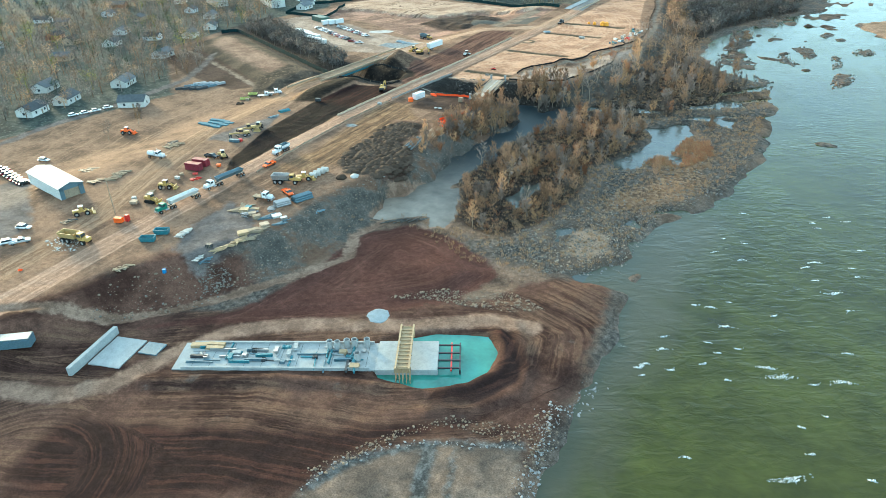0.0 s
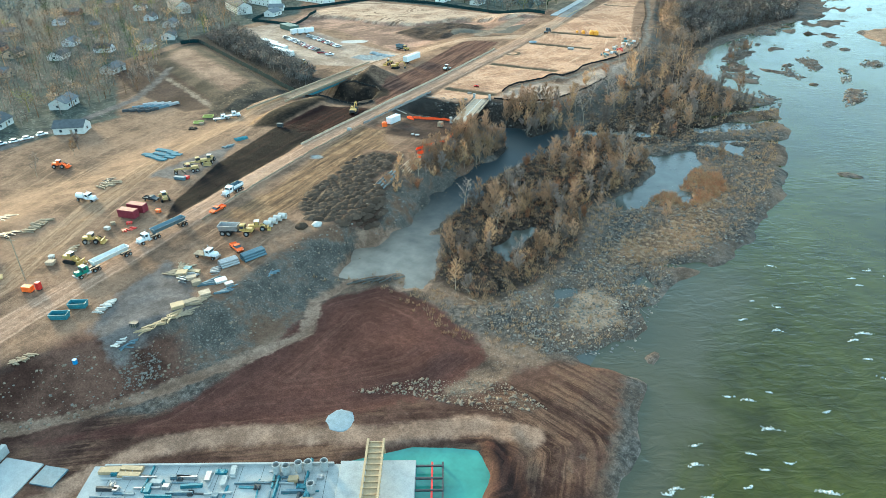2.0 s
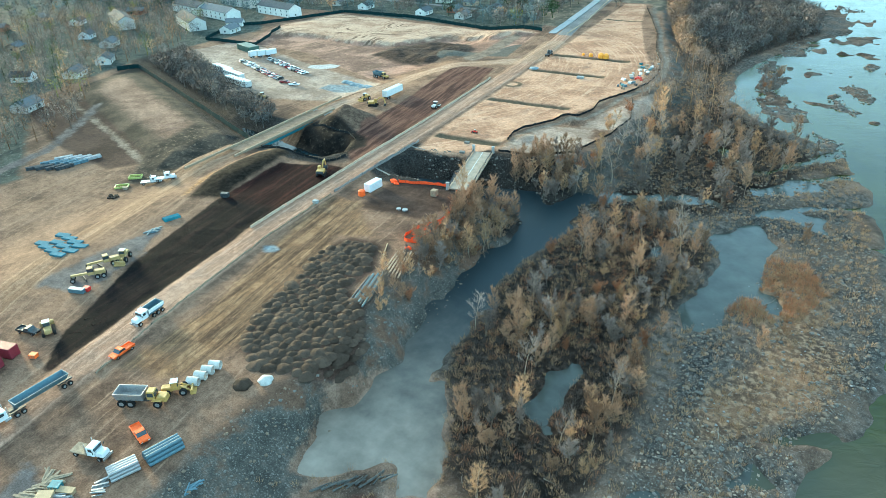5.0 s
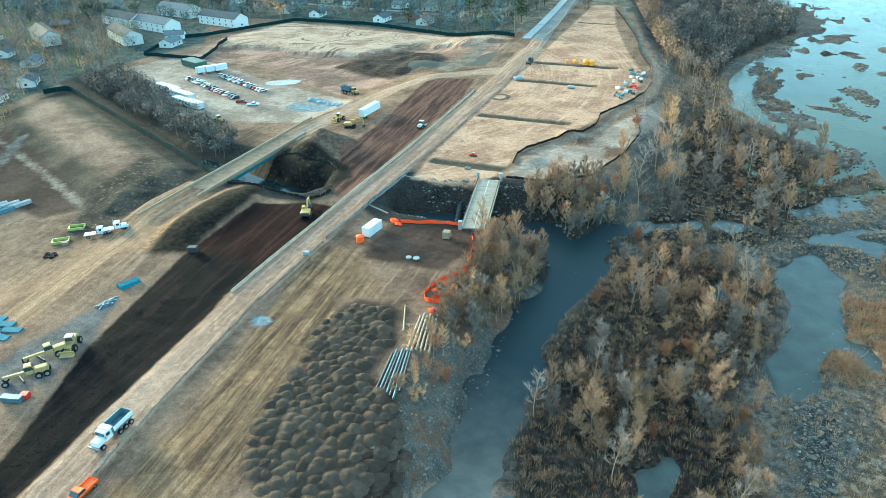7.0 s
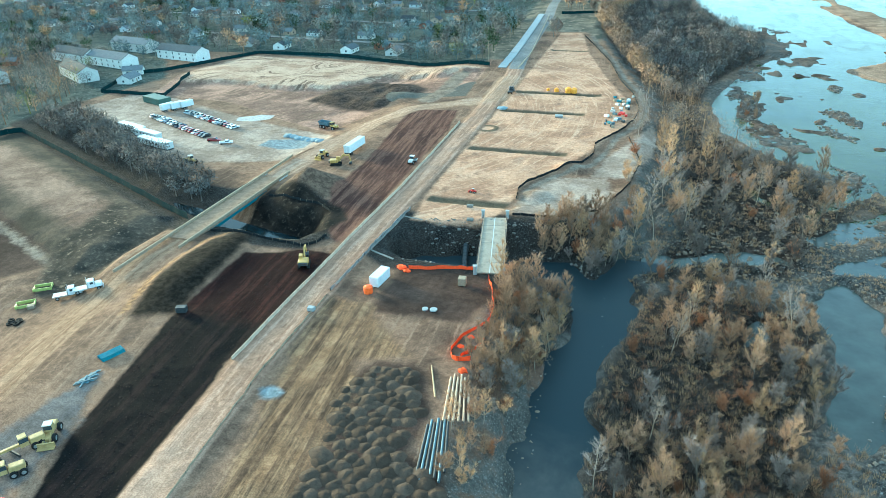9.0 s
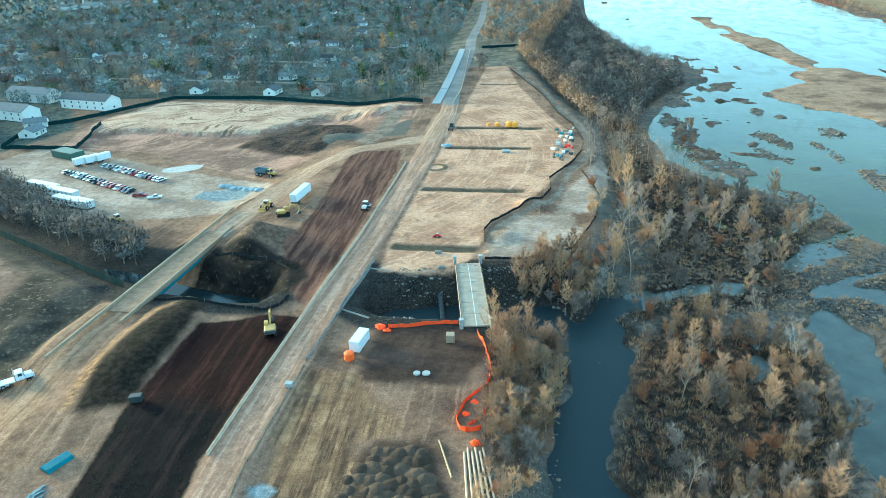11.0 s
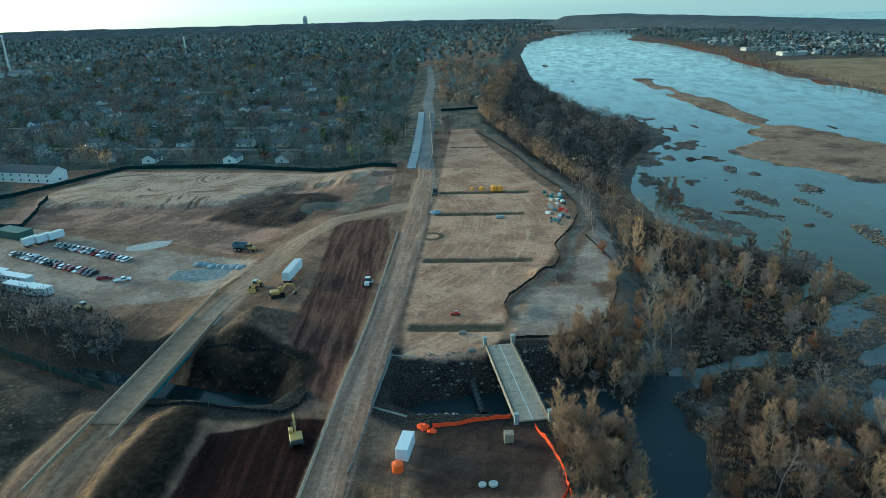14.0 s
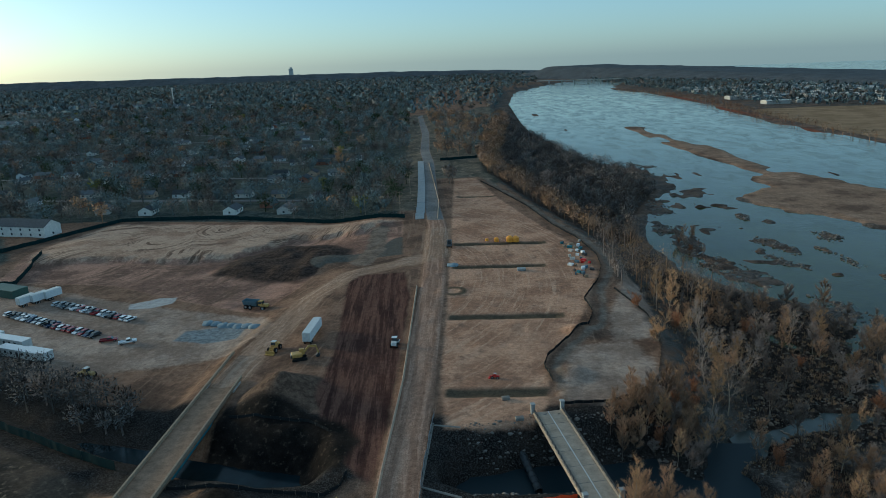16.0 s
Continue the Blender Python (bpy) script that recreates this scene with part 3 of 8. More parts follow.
    site = mix(math_("MULTIPLY", ramp(ruts, 0.42, 0.6), ramp(big, 0.45, 0.55)), site, (0.183, 0.121, 0.0819))
    site = mix(ramp(mid, 0.62, 0.74), site, (0.14, 0.109, 0.0897))
    col = mix(zmask("site", 2.0, 1.5), col, site)
    col = mix(zmask("site_dark", 2.5, 1.2), col, mix(ramp(ruts, 0.45, 0.65), (0.035, 0.023, 0.02), (0.09, 0.05, 0.037)))
    col = mix(zmask("brown_bank", 3.0, 1.5), col, tone((0.0638, 0.0382, 0.0289), (0.17, 0.106, 0.0765), patch, 0.4, 0.6))
    col = mix(zmask("cone", 1.0, 0.3), col, tone((0.12, 0.088, 0.064), (0.19, 0.14, 0.10), small))
    col = mix(zmask("wedge", 1.2), col, mix(ramp(ruts, 0.45, 0.8), tone((0.074, 0.041, 0.032), (0.125, 0.068, 0.052), patch), (0.165, 0.097, 0.072)))
    # Dark soil and stones, with the creek's shade put into the colour.
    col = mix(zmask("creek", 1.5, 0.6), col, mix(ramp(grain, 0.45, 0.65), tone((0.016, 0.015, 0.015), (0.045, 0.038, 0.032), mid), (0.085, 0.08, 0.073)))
    grad = mix(ramp(ruts, 0.5, 0.68), tone((0.429, 0.274, 0.176), (0.676, 0.457, 0.299), patch, 0.4, 0.6), (0.71, 0.499, 0.332))
    grad = mix(ramp(mid, 0.56, 0.7), grad, (0.347, 0.233, 0.159))
    grad = mix(zmask("drain", 0.8, 0.15), grad, (0.141, 0.116, 0.079))
    col = mix(zmask("graded", 1.0, 0.4), col, grad)
    west = tone((0.223, 0.151, 0.113), (0.505, 0.335, 0.243), patch, 0.4, 0.62)
    west = mix(ramp(tracks2, 0.55, 0.7), west, (0.504, 0.362, 0.262))
    west = mix(zmask("pale_top", 2.0, 1.6), west, tone((0.42, 0.297, 0.207), (0.63, 0.478, 0.342), patch, 0.36, 0.56))
    west = mix(math_("MULTIPLY", ramp(ruts, 0.5, 0.42), ramp(big, 0.42, 0.56)), west, (0.221, 0.156, 0.111))
    west = mix(zmask("dark_heap", 2.5, 1.4), west, tone((0.045, 0.036, 0.03), (0.098, 0.073, 0.057), small))
    west = mix(zmask("drain", 0.8, 0.15), west, (0.16, 0.145, 0.12))
    col = mix(zmask("field_west", 1.0, 0.4), col, west)
    col = mix(zmask("strip_north", 0.8, 0.5), col, mix(ramp(tracks, 0.42, 0.6), tone((0.0633, 0.0374, 0.0297), (0.115, 0.066, 0.0484), big), (0.196, 0.119, 0.0847)))
    col = mix(zmask("strip", 0.6, 0.4), col, mix(zmask("strip_red", 4.0, 1.5), mix(ramp(tracks, 0.45, 0.65), (0.01, 0.0095, 0.0095), (0.03, 0.02, 0.018)), mix(ramp(tracks, 0.45, 0.65), (0.022, 0.0115, 0.01), (0.06, 0.029, 0.022))))
    col = mix(zmask("tilled", 1.5, 0.8), col, tone((0.065, 0.046, 0.035), (0.115, 0.08, 0.06), patch, 0.4, 0.6))
    # Pale bands: sun on the mound's edge put into colour, and a gravel patch.
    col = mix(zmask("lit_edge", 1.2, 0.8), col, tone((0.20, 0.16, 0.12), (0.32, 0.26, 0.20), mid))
    # Grassy slope; its shade from the low sun is painted near black.
    col = mix(zmask("embank_shade", 1.5, 0.8), col, tone((0.0133, 0.0119, 0.00969), (0.0331, 0.0265, 0.0203), small))
    # Dry grass edge, with low sunlight put into its orange tan.
    col = mix(zmask("sunlit_fringe", 1.0, 0.7), col, tone((0.20, 0.13, 0.075), (0.38, 0.25, 0.135), small))
    # Banks by the haul bridge, their shade put into the dark tones.
    col = mix(zmask("creek_bank_shade", 1.5, 0.8), col, mix(ramp(small, 0.56, 0.7), tone((0.0105, 0.0105, 0.0105), (0.0338, 0.0278, 0.0225), mid), (0.075, 0.06, 0.045)))
    col = mix(zmask("scrub", 2.5, 1.6), col, mix(ramp(small, 0.55, 0.7), tone((0.045, 0.0406, 0.0336), (0.128, 0.102, 0.0756), patch, 0.4, 0.6), (0.21, 0.167, 0.119)))
    col = mix(zmask("lawn", 3.0, 1.5), col, mix(ramp(mid, 0.52, 0.66), tone((0.101, 0.098, 0.077), (0.216, 0.189, 0.14), patch, 0.4, 0.6), (0.324, 0.266, 0.196)))
    col = mix(zmask("verge", 2.0, 1.2), col, mix(ramp(tracks, 0.4, 0.6), tone((0.104, 0.0722, 0.0476), (0.2, 0.135, 0.085), patch, 0.4, 0.6), tone((0.272, 0.18, 0.104), (0.4, 0.275, 0.162), mid)))
    col = mix(zmask("track", 1.2, 0.6), col, tone((0.23, 0.165, 0.12), (0.36, 0.26, 0.19), mid))
    col = mix(zmask("trail", 1.0, 0.5), col, tone((0.2, 0.162, 0.123), (0.326, 0.27, 0.211), mid))
    col = mix(zmask("gravel", 1.5, 1.0), col, tone((0.135, 0.12, 0.112), (0.215, 0.19, 0.175), mid))
    col = mix(zmask("pale", 1.5, 1.0), col, mix(ramp(patch, 0.52, 0.7), tone((0.325, 0.253, 0.193), (0.494, 0.399, 0.313), patch, 0.4, 0.6), (0.598, 0.492, 0.386)))
    col = mix(zmask("sandbar", 2.0, 1.0), col, mix(ramp(big, 0.44, 0.6), tone((0.19, 0.135, 0.095), (0.42, 0.30, 0.20), patch, 0.36, 0.6), tone((0.30, 0.215, 0.145), (0.50, 0.37, 0.255), mid)))
    col = mix(zmask("haul", 1.0, 0.25), col, mix(ramp(ruts, 0.4, 0.62), (0.254, 0.172, 0.111), (0.408, 0.294, 0.197)))
    col = mix(zmask("road", 0.5, 0.12), col, mix(ramp(ruts, 0.4, 0.62), (0.356, 0.241, 0.166), (0.546, 0.388, 0.275)))
    col = mix(zmask("haul_north", 1.2, 0.4), col, mix(ramp(ruts, 0.4, 0.62), (0.39, 0.275, 0.185), (0.56, 0.42, 0.3)))
    col = mix(zmask("asphalt", 0.5, 0.1), col, tone((0.24, 0.228, 0.212), (0.34, 0.32, 0.294), patch))
    col = mix(zmask("mud", 0.7, 0.8), col, tone((0.192, 0.135, 0.095), (0.36, 0.265, 0.195), patch, 0.4, 0.6))
    shore = tone((0.13, 0.108, 0.088), (0.31, 0.24, 0.18), patch, 0.4, 0.62)
    shore = mix(zmask("shore_wet", 0.8, 0.5), shore, tone((0.07, 0.072, 0.07), (0.16, 0.16, 0.155), small))
    col = mix(zmask("shore", 1.2, 0.6), col, shore)
    col = mix(zmask("lots", 1.0, 0.3), col, tone((0.22, 0.21, 0.20), (0.45, 0.43, 0.41), mid))
    col = mix(zmask("red_bank", 1.0, 0.6), col, tone((0.20, 0.085, 0.05), (0.30, 0.15, 0.09), mid))
    col = mix(zmask("meadow", 1.0, 0.2), col, tone((0.31, 0.225, 0.13), (0.45, 0.335, 0.205), big))
    col = mix(zmask("white_puddle", 0.5, 0.3), col, (0.6, 0.58, 0.55))
    col = mix(zmask("blue_puddle", 0.8, 0.3), col, tone((0.24, 0.26, 0.27), (0.32, 0.345, 0.36), small))
    hsv = nt.nodes.new("ShaderNodeHueSaturation")
    hsv.inputs["Hue"].default_value, hsv.inputs["Saturation"].default_value = 0.489, 1.1
    ln(col, hsv.inputs["Color"])
    ln(math_("MULTIPLY", ramp(grain, 0.3, 0.7, 0.52, 0.84), ramp(small, 0.3, 0.7, 0.82, 1.18)), hsv.inputs["Value"])
    ln(hsv.outputs[0], bsdf.inputs["Base Color"])
    bp = nd(nt, "ShaderNodeBump", Strength=0.45, Distance=0.2)
    ln(math_("ADD", math_("MULTIPLY", ruts, 0.55), math_("ADD", small, math_("MULTIPLY", grain, 0.35))), bp.inputs["Height"])
    ln(bp.outputs[0], bsdf.inputs["Normal"])
    return m


ground = new("ground", gm)
gm.materials.append(ground_material())
tagged(ground, "bare brown earth, gravel tracks and rocky riverside flats", "ground", kind="structure")


# ---- water ----
def water_material(name, col, rough, wave, size, dist=0.1, spec=0.5):
    m = mat(name, col, rough, 0, 0.5, 0.016, 0, spec=spec)
    nt = m.node_tree
    geo = nt.nodes.new("ShaderNodeNewGeometry")
    mp = nt.nodes.new("ShaderNodeMapping")
    mp.inputs["Scale"].default_value = (1.0, 0.45, 1.0)
    a = nd(nt, "ShaderNodeTexNoise", Scale=size, Detail=5.0, Roughness=0.6)
    nt.links.new(geo.outputs["Position"], mp.inputs["Vector"])
    nt.links.new(mp.outputs[0], a.inputs["Vector"])
    bp = nd(nt, "ShaderNodeBump", Strength=wave, Distance=dist)
    nt.links.new(a.outputs[0], bp.inputs["Height"])
    nt.links.new(bp.outputs[0], nt.nodes["Principled BSDF"].inputs["Normal"])
    return m


def sheet(name, x0, x1, y0, y1, z, material, label):
    me = bpy.data.meshes.new(name)
    me.from_pydata([(x0, y0, z), (x1, y0, z), (x1, y1, z), (x0, y1, z)], [], [(0, 1, 2, 3)])
    me.materials.append(material)
    return tagged(new(name, me), label, "water", kind="structure")


def streaks(m):
    """Smooth and ruffled streaks along the current."""
    nt = m.node_tree
    geo = nt.nodes.new("ShaderNodeNewGeometry")
    mp = nt.nodes.new("ShaderNodeMapping")
    mp.vector_type = "TEXTURE"
    mp.inputs["Scale"].default_value = (1.0, 2.6, 1.0)
    n = nd(nt, "ShaderNodeTexNoise", Scale=0.07, Detail=7.0, Roughness=0.62, Distortion=0.8)
    r = nd(nt, "ShaderNodeMapRange")
    for i, v in ((1, 0.38), (2, 0.62), (3, 0.08), (4, 0.22)):
        r.inputs[i].default_value = v
    nt.links.new(geo.outputs["Position"], mp.inputs["Vector"])
    nt.links.new(mp.outputs[0], n.inputs["Vector"])
    nt.links.new(n.outputs[0], r.inputs[0])
    nt.links.new(r.outputs[0], nt.nodes["Principled BSDF"].inputs["Roughness"])
    return m


def muddy_shore(m):
    """Silt clouding the river along the bank of the building site."""
    nt = m.node_tree
    bsdf = nt.nodes["Principled BSDF"]
    clear = bsdf.inputs["Base Color"].links[0].from_socket
    geo = nt.nodes.new("ShaderNodeNewGeometry")
    sep = nt.nodes.new("ShaderNodeSeparateXYZ")
    n = nd(nt, "ShaderNodeTexNoise", Scale=0.05, Detail=5.0, Roughness=0.6, Distortion=0.8)
    nt.links.new(geo.outputs["Position"], sep.inputs[0])
    nt.links.new(geo.outputs["Position"], n.inputs["Vector"])
    add = nt.nodes.new("ShaderNodeMath")
    add.operation = "MULTIPLY_ADD"
    add.inputs[1].default_value = 26.0
    nt.links.new(n.outputs[0], add.inputs[0])
    nt.links.new(sep.outputs[0], add.inputs[2])
    near = nd(nt, "ShaderNodeMapRange")
    south = nd(nt, "ShaderNodeMapRange")
    for r, a, b in ((near, 162, 146), (south, 62, 20)):
        r.interpolation_type = "SMOOTHSTEP"
        r.inputs[1].default_value, r.inputs[2].default_value = a, b
    nt.links.new(add.outputs[0], near.inputs[0])
    nt.links.new(sep.outputs[1], south.inputs[0])
    fac = nt.nodes.new("ShaderNodeMath")
    fac.operation = "MULTIPLY"
    nt.links.new(near.outputs[0], fac.inputs[0])
    nt.links.new(south.outputs[0], fac.inputs[1])
    mix = nt.nodes.new("ShaderNodeMix")
    mix.data_type = "RGBA"
    mix.inputs[7].default_value = (0.062, 0.062, 0.04, 1)
    nt.links.new(fac.outputs[0], mix.inputs[0])
    nt.links.new(clear, mix.inputs[6])
    nt.links.new(mix.outputs[2], bsdf.inputs["Base Color"])


def crests(m, turn, long, size, dist):
    """Wind ripples: long crests across the current, broken up here and there."""
    nt = m.node_tree
    geo = nt.nodes.new("ShaderNodeNewGeometry")
    mp = nt.nodes.new("ShaderNodeMapping")
    mp.vector_type = "TEXTURE"
    mp.inputs["Rotation"].default_value = (0, 0, turn)
    mp.inputs["Scale"].default_value = (long, 1.0, 1.0)
    a = nd(nt, "ShaderNodeTexNoise", Scale=size, Detail=3.0, Roughness=0.5, Distortion=0.5)
    b = nd(nt, "ShaderNodeTexNoise", Scale=0.035, Detail=3.0)
    r = nd(nt, "ShaderNodeMapRange")
    for i, v in ((1, 0.4), (2, 0.6), (3, 0.25), (4, 1.0)):
        r.inputs[i].default_value = v
    mul = nt.nodes.new("ShaderNodeMath")
    mul.operation = "MULTIPLY"
    bp = nd(nt, "ShaderNodeBump", Strength=1.0, Distance=dist)
    nt.links.new(geo.outputs["Position"], mp.inputs["Vector"])
    nt.links.new(geo.outputs["Position"], b.inputs["Vector"])
    nt.links.new(mp.outputs[0], a.inputs["Vector"])
    nt.links.new(b.outputs[0], r.inputs[0])
    nt.links.new(a.outputs[0], mul.inputs[0])
    nt.links.new(r.outputs[0], mul.inputs[1])
    sep = nt.nodes.new("ShaderNodeSeparateXYZ")
    calm = nd(nt, "ShaderNodeMapRange")
    for i, v in ((1, 30), (2, 200), (3, 1.0), (4, 0.3)):
        calm.inputs[i].default_value = v
    both = nt.nodes.new("ShaderNodeMath")
    both.operation = "MULTIPLY"
    nt.links.new(geo.outputs["Position"], sep.inputs[0])
    nt.links.new(sep.outputs[1], calm.inputs[0])
    nt.links.new(mul.outputs[0], both.inputs[0])
    nt.links.new(calm.outputs[0], both.inputs[1])
    nt.links.new(both.outputs[0], bp.inputs["Height"])
    nt.links.new(bp.outputs[0], nt.nodes["Principled BSDF"].inputs["Normal"])
    return m


RIVER_WATER = crests(streaks(water_material("river_water", (0.038, 0.043, 0.008), 0.12, 0.9, 0.5, 0.55, 0.215)), 0.56, 1.9, 0.42, 0.36)
muddy_shore(RIVER_WATER)
POND_WATER = water_material("muddy_water", (0.22, 0.185, 0.15), 0.45, 0.15, 0.8, 0.05, 0.18)
CREEK_WATER = water_material("creek_water", (0.01, 0.018, 0.023), 0.1, 0.2, 0.8, 0.05, 0.1)


def plume(m, clear, y0, y1):
    """Mud clouding the water, thinning out to the north."""
    nt = m.node_tree
    bsdf = nt.nodes["Principled BSDF"]
    muddy = bsdf.inputs["Base Color"].links[0].from_socket
    geo = nt.nodes.new("ShaderNodeNewGeometry")
    sep = nt.nodes.new("ShaderNodeSeparateXYZ")
    n = nd(nt, "ShaderNodeTexNoise", Scale=0.06, Detail=5.0, Roughness=0.6, Distortion=0.6)
    nt.links.new(geo.outputs["Position"], sep.inputs[0])
    nt.links.new(geo.outputs["Position"], n.inputs["Vector"])
    add = nt.nodes.new("ShaderNodeMath")
    add.operation = "MULTIPLY_ADD"
    add.inputs[1].default_value = 46.0
    nt.links.new(n.outputs[0], add.inputs[0])
    nt.links.new(sep.outputs[1], add.inputs[2])
    r = nd(nt, "ShaderNodeMapRange")
    r.interpolation_type = "SMOOTHSTEP"
    r.inputs[1].default_value, r.inputs[2].default_value = y0 + 23, y1 + 23
    nt.links.new(add.outputs[0], r.inputs[0])
    mix = nt.nodes.new("ShaderNodeMix")
    mix.data_type = "RGBA"
    mix.inputs[7].default_value = (*clear, 1)
    nt.links.new(r.outputs[0], mix.inputs[0])
    nt.links.new(muddy, mix.inputs[6])
    nt.links.new(mix.outputs[2], bsdf.inputs["Base Color"])
    return m


def flat_water(name, pts, z, material, label):
    me = bpy.data.meshes.new(name)
    me.from_pydata([(x, y, z) for x, y in pts], [], [tuple(range(len(pts)))])
    me.materials.append(material)
    return tagged(new(name, me), label, "water", kind="structure")


flat_water("water_channel", [(27, -19), (66, -19), (66, 23), (57, 24), (57, 133), (-16, 133), (-16, 95), (27, 95)], WATER_Z + 0.05, plume(POND_WATER, (0.014, 0.024, 0.03), -12, 62), "muddy pond clearing to dark slack creek water")
sheet("water_creek", -250, -37, 95, 215, WATER_Z + 0.35, CREEK_WATER, "dark still creek water under the haul road")
FLATS_WATER = water_material("flats_water", (0.055, 0.06, 0.052), 0.14, 0.2, 0.8, 0.05, 0.32)
flat_water("water_flats", [(66, -18), (114.5, -18), (114.5, 60), (129, 60), (129, 178), (52, 178), (52, 133), (57, 133), (57, 24), (66, 23)], WATER_Z, FLATS_WATER, "grey-green still pools among the riverside flats")
sheet("water_shallows", 52, 114.5, 178, 4600, WATER_Z, RIVER_WATER, "green shallows along the river bank")
flat_water("water", [(114.5, -450), (3600, -450), (3600, 4600), (114.5, 4600), (114.5, 178), (129, 178), (129, 60), (114.5, 60)], WATER_Z, RIVER_WATER, "wide shallow green river with ripples and rocky shoals")

# ---- building helpers ----
def ground_z(x, y):
    """The height of the ground sheet at a place, or at arrays of places."""
    x, y = np.asarray(x, float), np.asarray(y, float)
    i = np.clip(np.searchsorted(gx, x) - 1, 0, nx - 2)
    j = np.clip(np.searchsorted(gy, y) - 1, 0, ny - 2)
    u, v = (x - gx[i]) / (gx[i + 1] - gx[i]), (y - gy[j]) / (gy[j + 1] - gy[j])
    z = (Z[j, i] * (1 - u) + Z[j, i + 1] * u) * (1 - v) + (Z[j + 1, i] * (1 - u) + Z[j + 1, i + 1] * u) * v
    return float(z) if z.ndim == 0 else z


def part(name, bm, material, parent, label=""):
    me = bpy.data.meshes.new(name)
    bm.to_mesh(me)
    bm.free()
    me.materials.append(material)
    ob = new(name, me)
    ob.parent = parent
    if label:
        ob["label"] = label
    return ob


def thing(name, label, category, group="", kind=""):
    return tagged(new(name), label, category, group, kind)


def solo(name, bm, material, label, category, group="", kind=""):
    """A thing of one mesh."""
    return tagged(part(name, bm, material, None), label, category, group, kind)


def box(bm, c, s, rz=0.0, taper=1.0, bevel=0.0):
    """A block with centre c and size s; the top may taper, the edges be broken."""
    hx, hy, hz = s[0] / 2, s[1] / 2, s[2] / 2
    r = Matrix.Rotation(radians(rz), 3, "Z")
    vs = []
    for k in (-1, 1):
        f = taper if k > 0 else 1.0
        for i, j in ((-1, -1), (1, -1), (1, 1), (-1, 1)):
            vs.append(bm.verts.new(Vector(c) + r @ Vector((i * hx * f, j * hy * f, k * hz))))
    fs = [(3, 2, 1, 0), (4, 5, 6, 7), (0, 1, 5, 4), (1, 2, 6, 5), (2, 3, 7, 6), (3, 0, 4, 7)]
    faces = [bm.faces.new([vs[i] for i in f]) for f in fs]
    if bevel:
        bmesh.ops.bevel(bm, geom=list({e for f in faces for e in f.edges}), offset=bevel, segments=1, affect="EDGES")
    return bm


def rod(bm, a, b, r, n=8, r2=None, caps=True):
    """A round bar from a to b."""
    a, b = Vector(a), Vector(b)
    w = (b - a).normalized()
    u = w.orthogonal().normalized()
    v = w.cross(u)
    r2 = r if r2 is None else r2
    ra, rb = [], []
    for i in range(n):
        d = math.cos(i * math.tau / n) * u + math.sin(i * math.tau / n) * v
        ra.append(bm.verts.new(a + d * r))
        rb.append(bm.verts.new(b + d * r2))
    for i in range(n):
        bm.faces.new((ra[i], ra[(i + 1) % n], rb[(i + 1) % n], rb[i]))
    if caps:
        bm.faces.new(ra[::-1])
        bm.faces.new(rb)
    return bm


def pipe(bm, a, b, r, wall, n=14):
    """A hollow pipe with open ends."""
    a, b = Vector(a), Vector(b)
    w = (b - a).normalized()
    u = w.orthogonal().normalized()
    v = w.cross(u)
    rings = []
    for c, rr in ((a, r), (b, r), (b, r - wall), (a, r - wall)):
        rings.append([bm.verts.new(c + rr * (math.cos(i * math.tau / n) * u + math.sin(i * math.tau / n) * v)) for i in range(n)])
    for k in range(4):
        p, q = rings[k], rings[(k + 1) % 4]
        for i in range(n):
            bm.faces.new((p[i], p[(i + 1) % n], q[(i + 1) % n], q[i]))
    return bm


def slab(bm, pts, y0, y1):
    """A side outline in x and z, drawn out along y."""
    a = [bm.verts.new((x, y0, z)) for x, z in pts]
    b = [bm.verts.new((x, y1, z)) for x, z in pts]
    bm.faces.new(a)
    bm.faces.new(b[::-1])
    for i in range(len(pts)):
        j = (i + 1) % len(pts)
        bm.faces.new((a[j], a[i], b[i], b[j]))
    bmesh.ops.recalc_face_normals(bm, faces=bm.faces)
    return bm


def tyre(parent, x, y, r, w, name="wheel"):
    bm = bmesh.new()
    pipe(bm, (x, y - w / 2, r), (x, y + w / 2, r), r, r * 0.42, 12)
    ob = part(name, bm, RUBBER, parent)
    bm = bmesh.new()
    rod(bm, (x, y - w * 0.42, r), (x, y + w * 0.42, r), r * 0.6, 10)
    part("rim", bm, STEEL, ob)


def at(ob, x, y, rz=0.0, dz=0.0, z=None):
    """Stand a thing on the ground."""
    ob.matrix_basis = pose(x, y, (ground_z(x, y) if z is None else z) + dz, 0, 0, rz)
    return ob


def spread(ob, spots):
    """The thing at the first spot and copies at the others; spots: x, y, turn."""
    at(ob, *spots[0])
    for s in spots[1:]:
        z = ground_z(s[0], s[1])
        copy_thing(ob, pose(s[0], s[1], z, 0, 0, s[2]))


# ---- materials ----
RUBBER = mat("rubber", (0.02, 0.02, 0.02), 0.9, vary=0.2)
STEEL = mat("dusty_steel", (0.36, 0.36, 0.36), 0.5, 0.6, 0.25, 3)
DARK_STEEL = mat("dark_steel", (0.05, 0.055, 0.06), 0.6, 0.3, 0.3, 3)
GLASS = mat("dark_glass", (0.03, 0.045, 0.055), 0.08, 0.0, 0.1, bump=0, spec=0.8)
WHITE = mat("white_paint", (0.66, 0.69, 0.70), 0.45, vary=0.12, scale=1.5, bump=0.05)
DUSTY_CONCRETE = mat("dusty_concrete", (0.45, 0.35, 0.255), 0.9, vary=0.25, scale=0.8, bump=0.2)
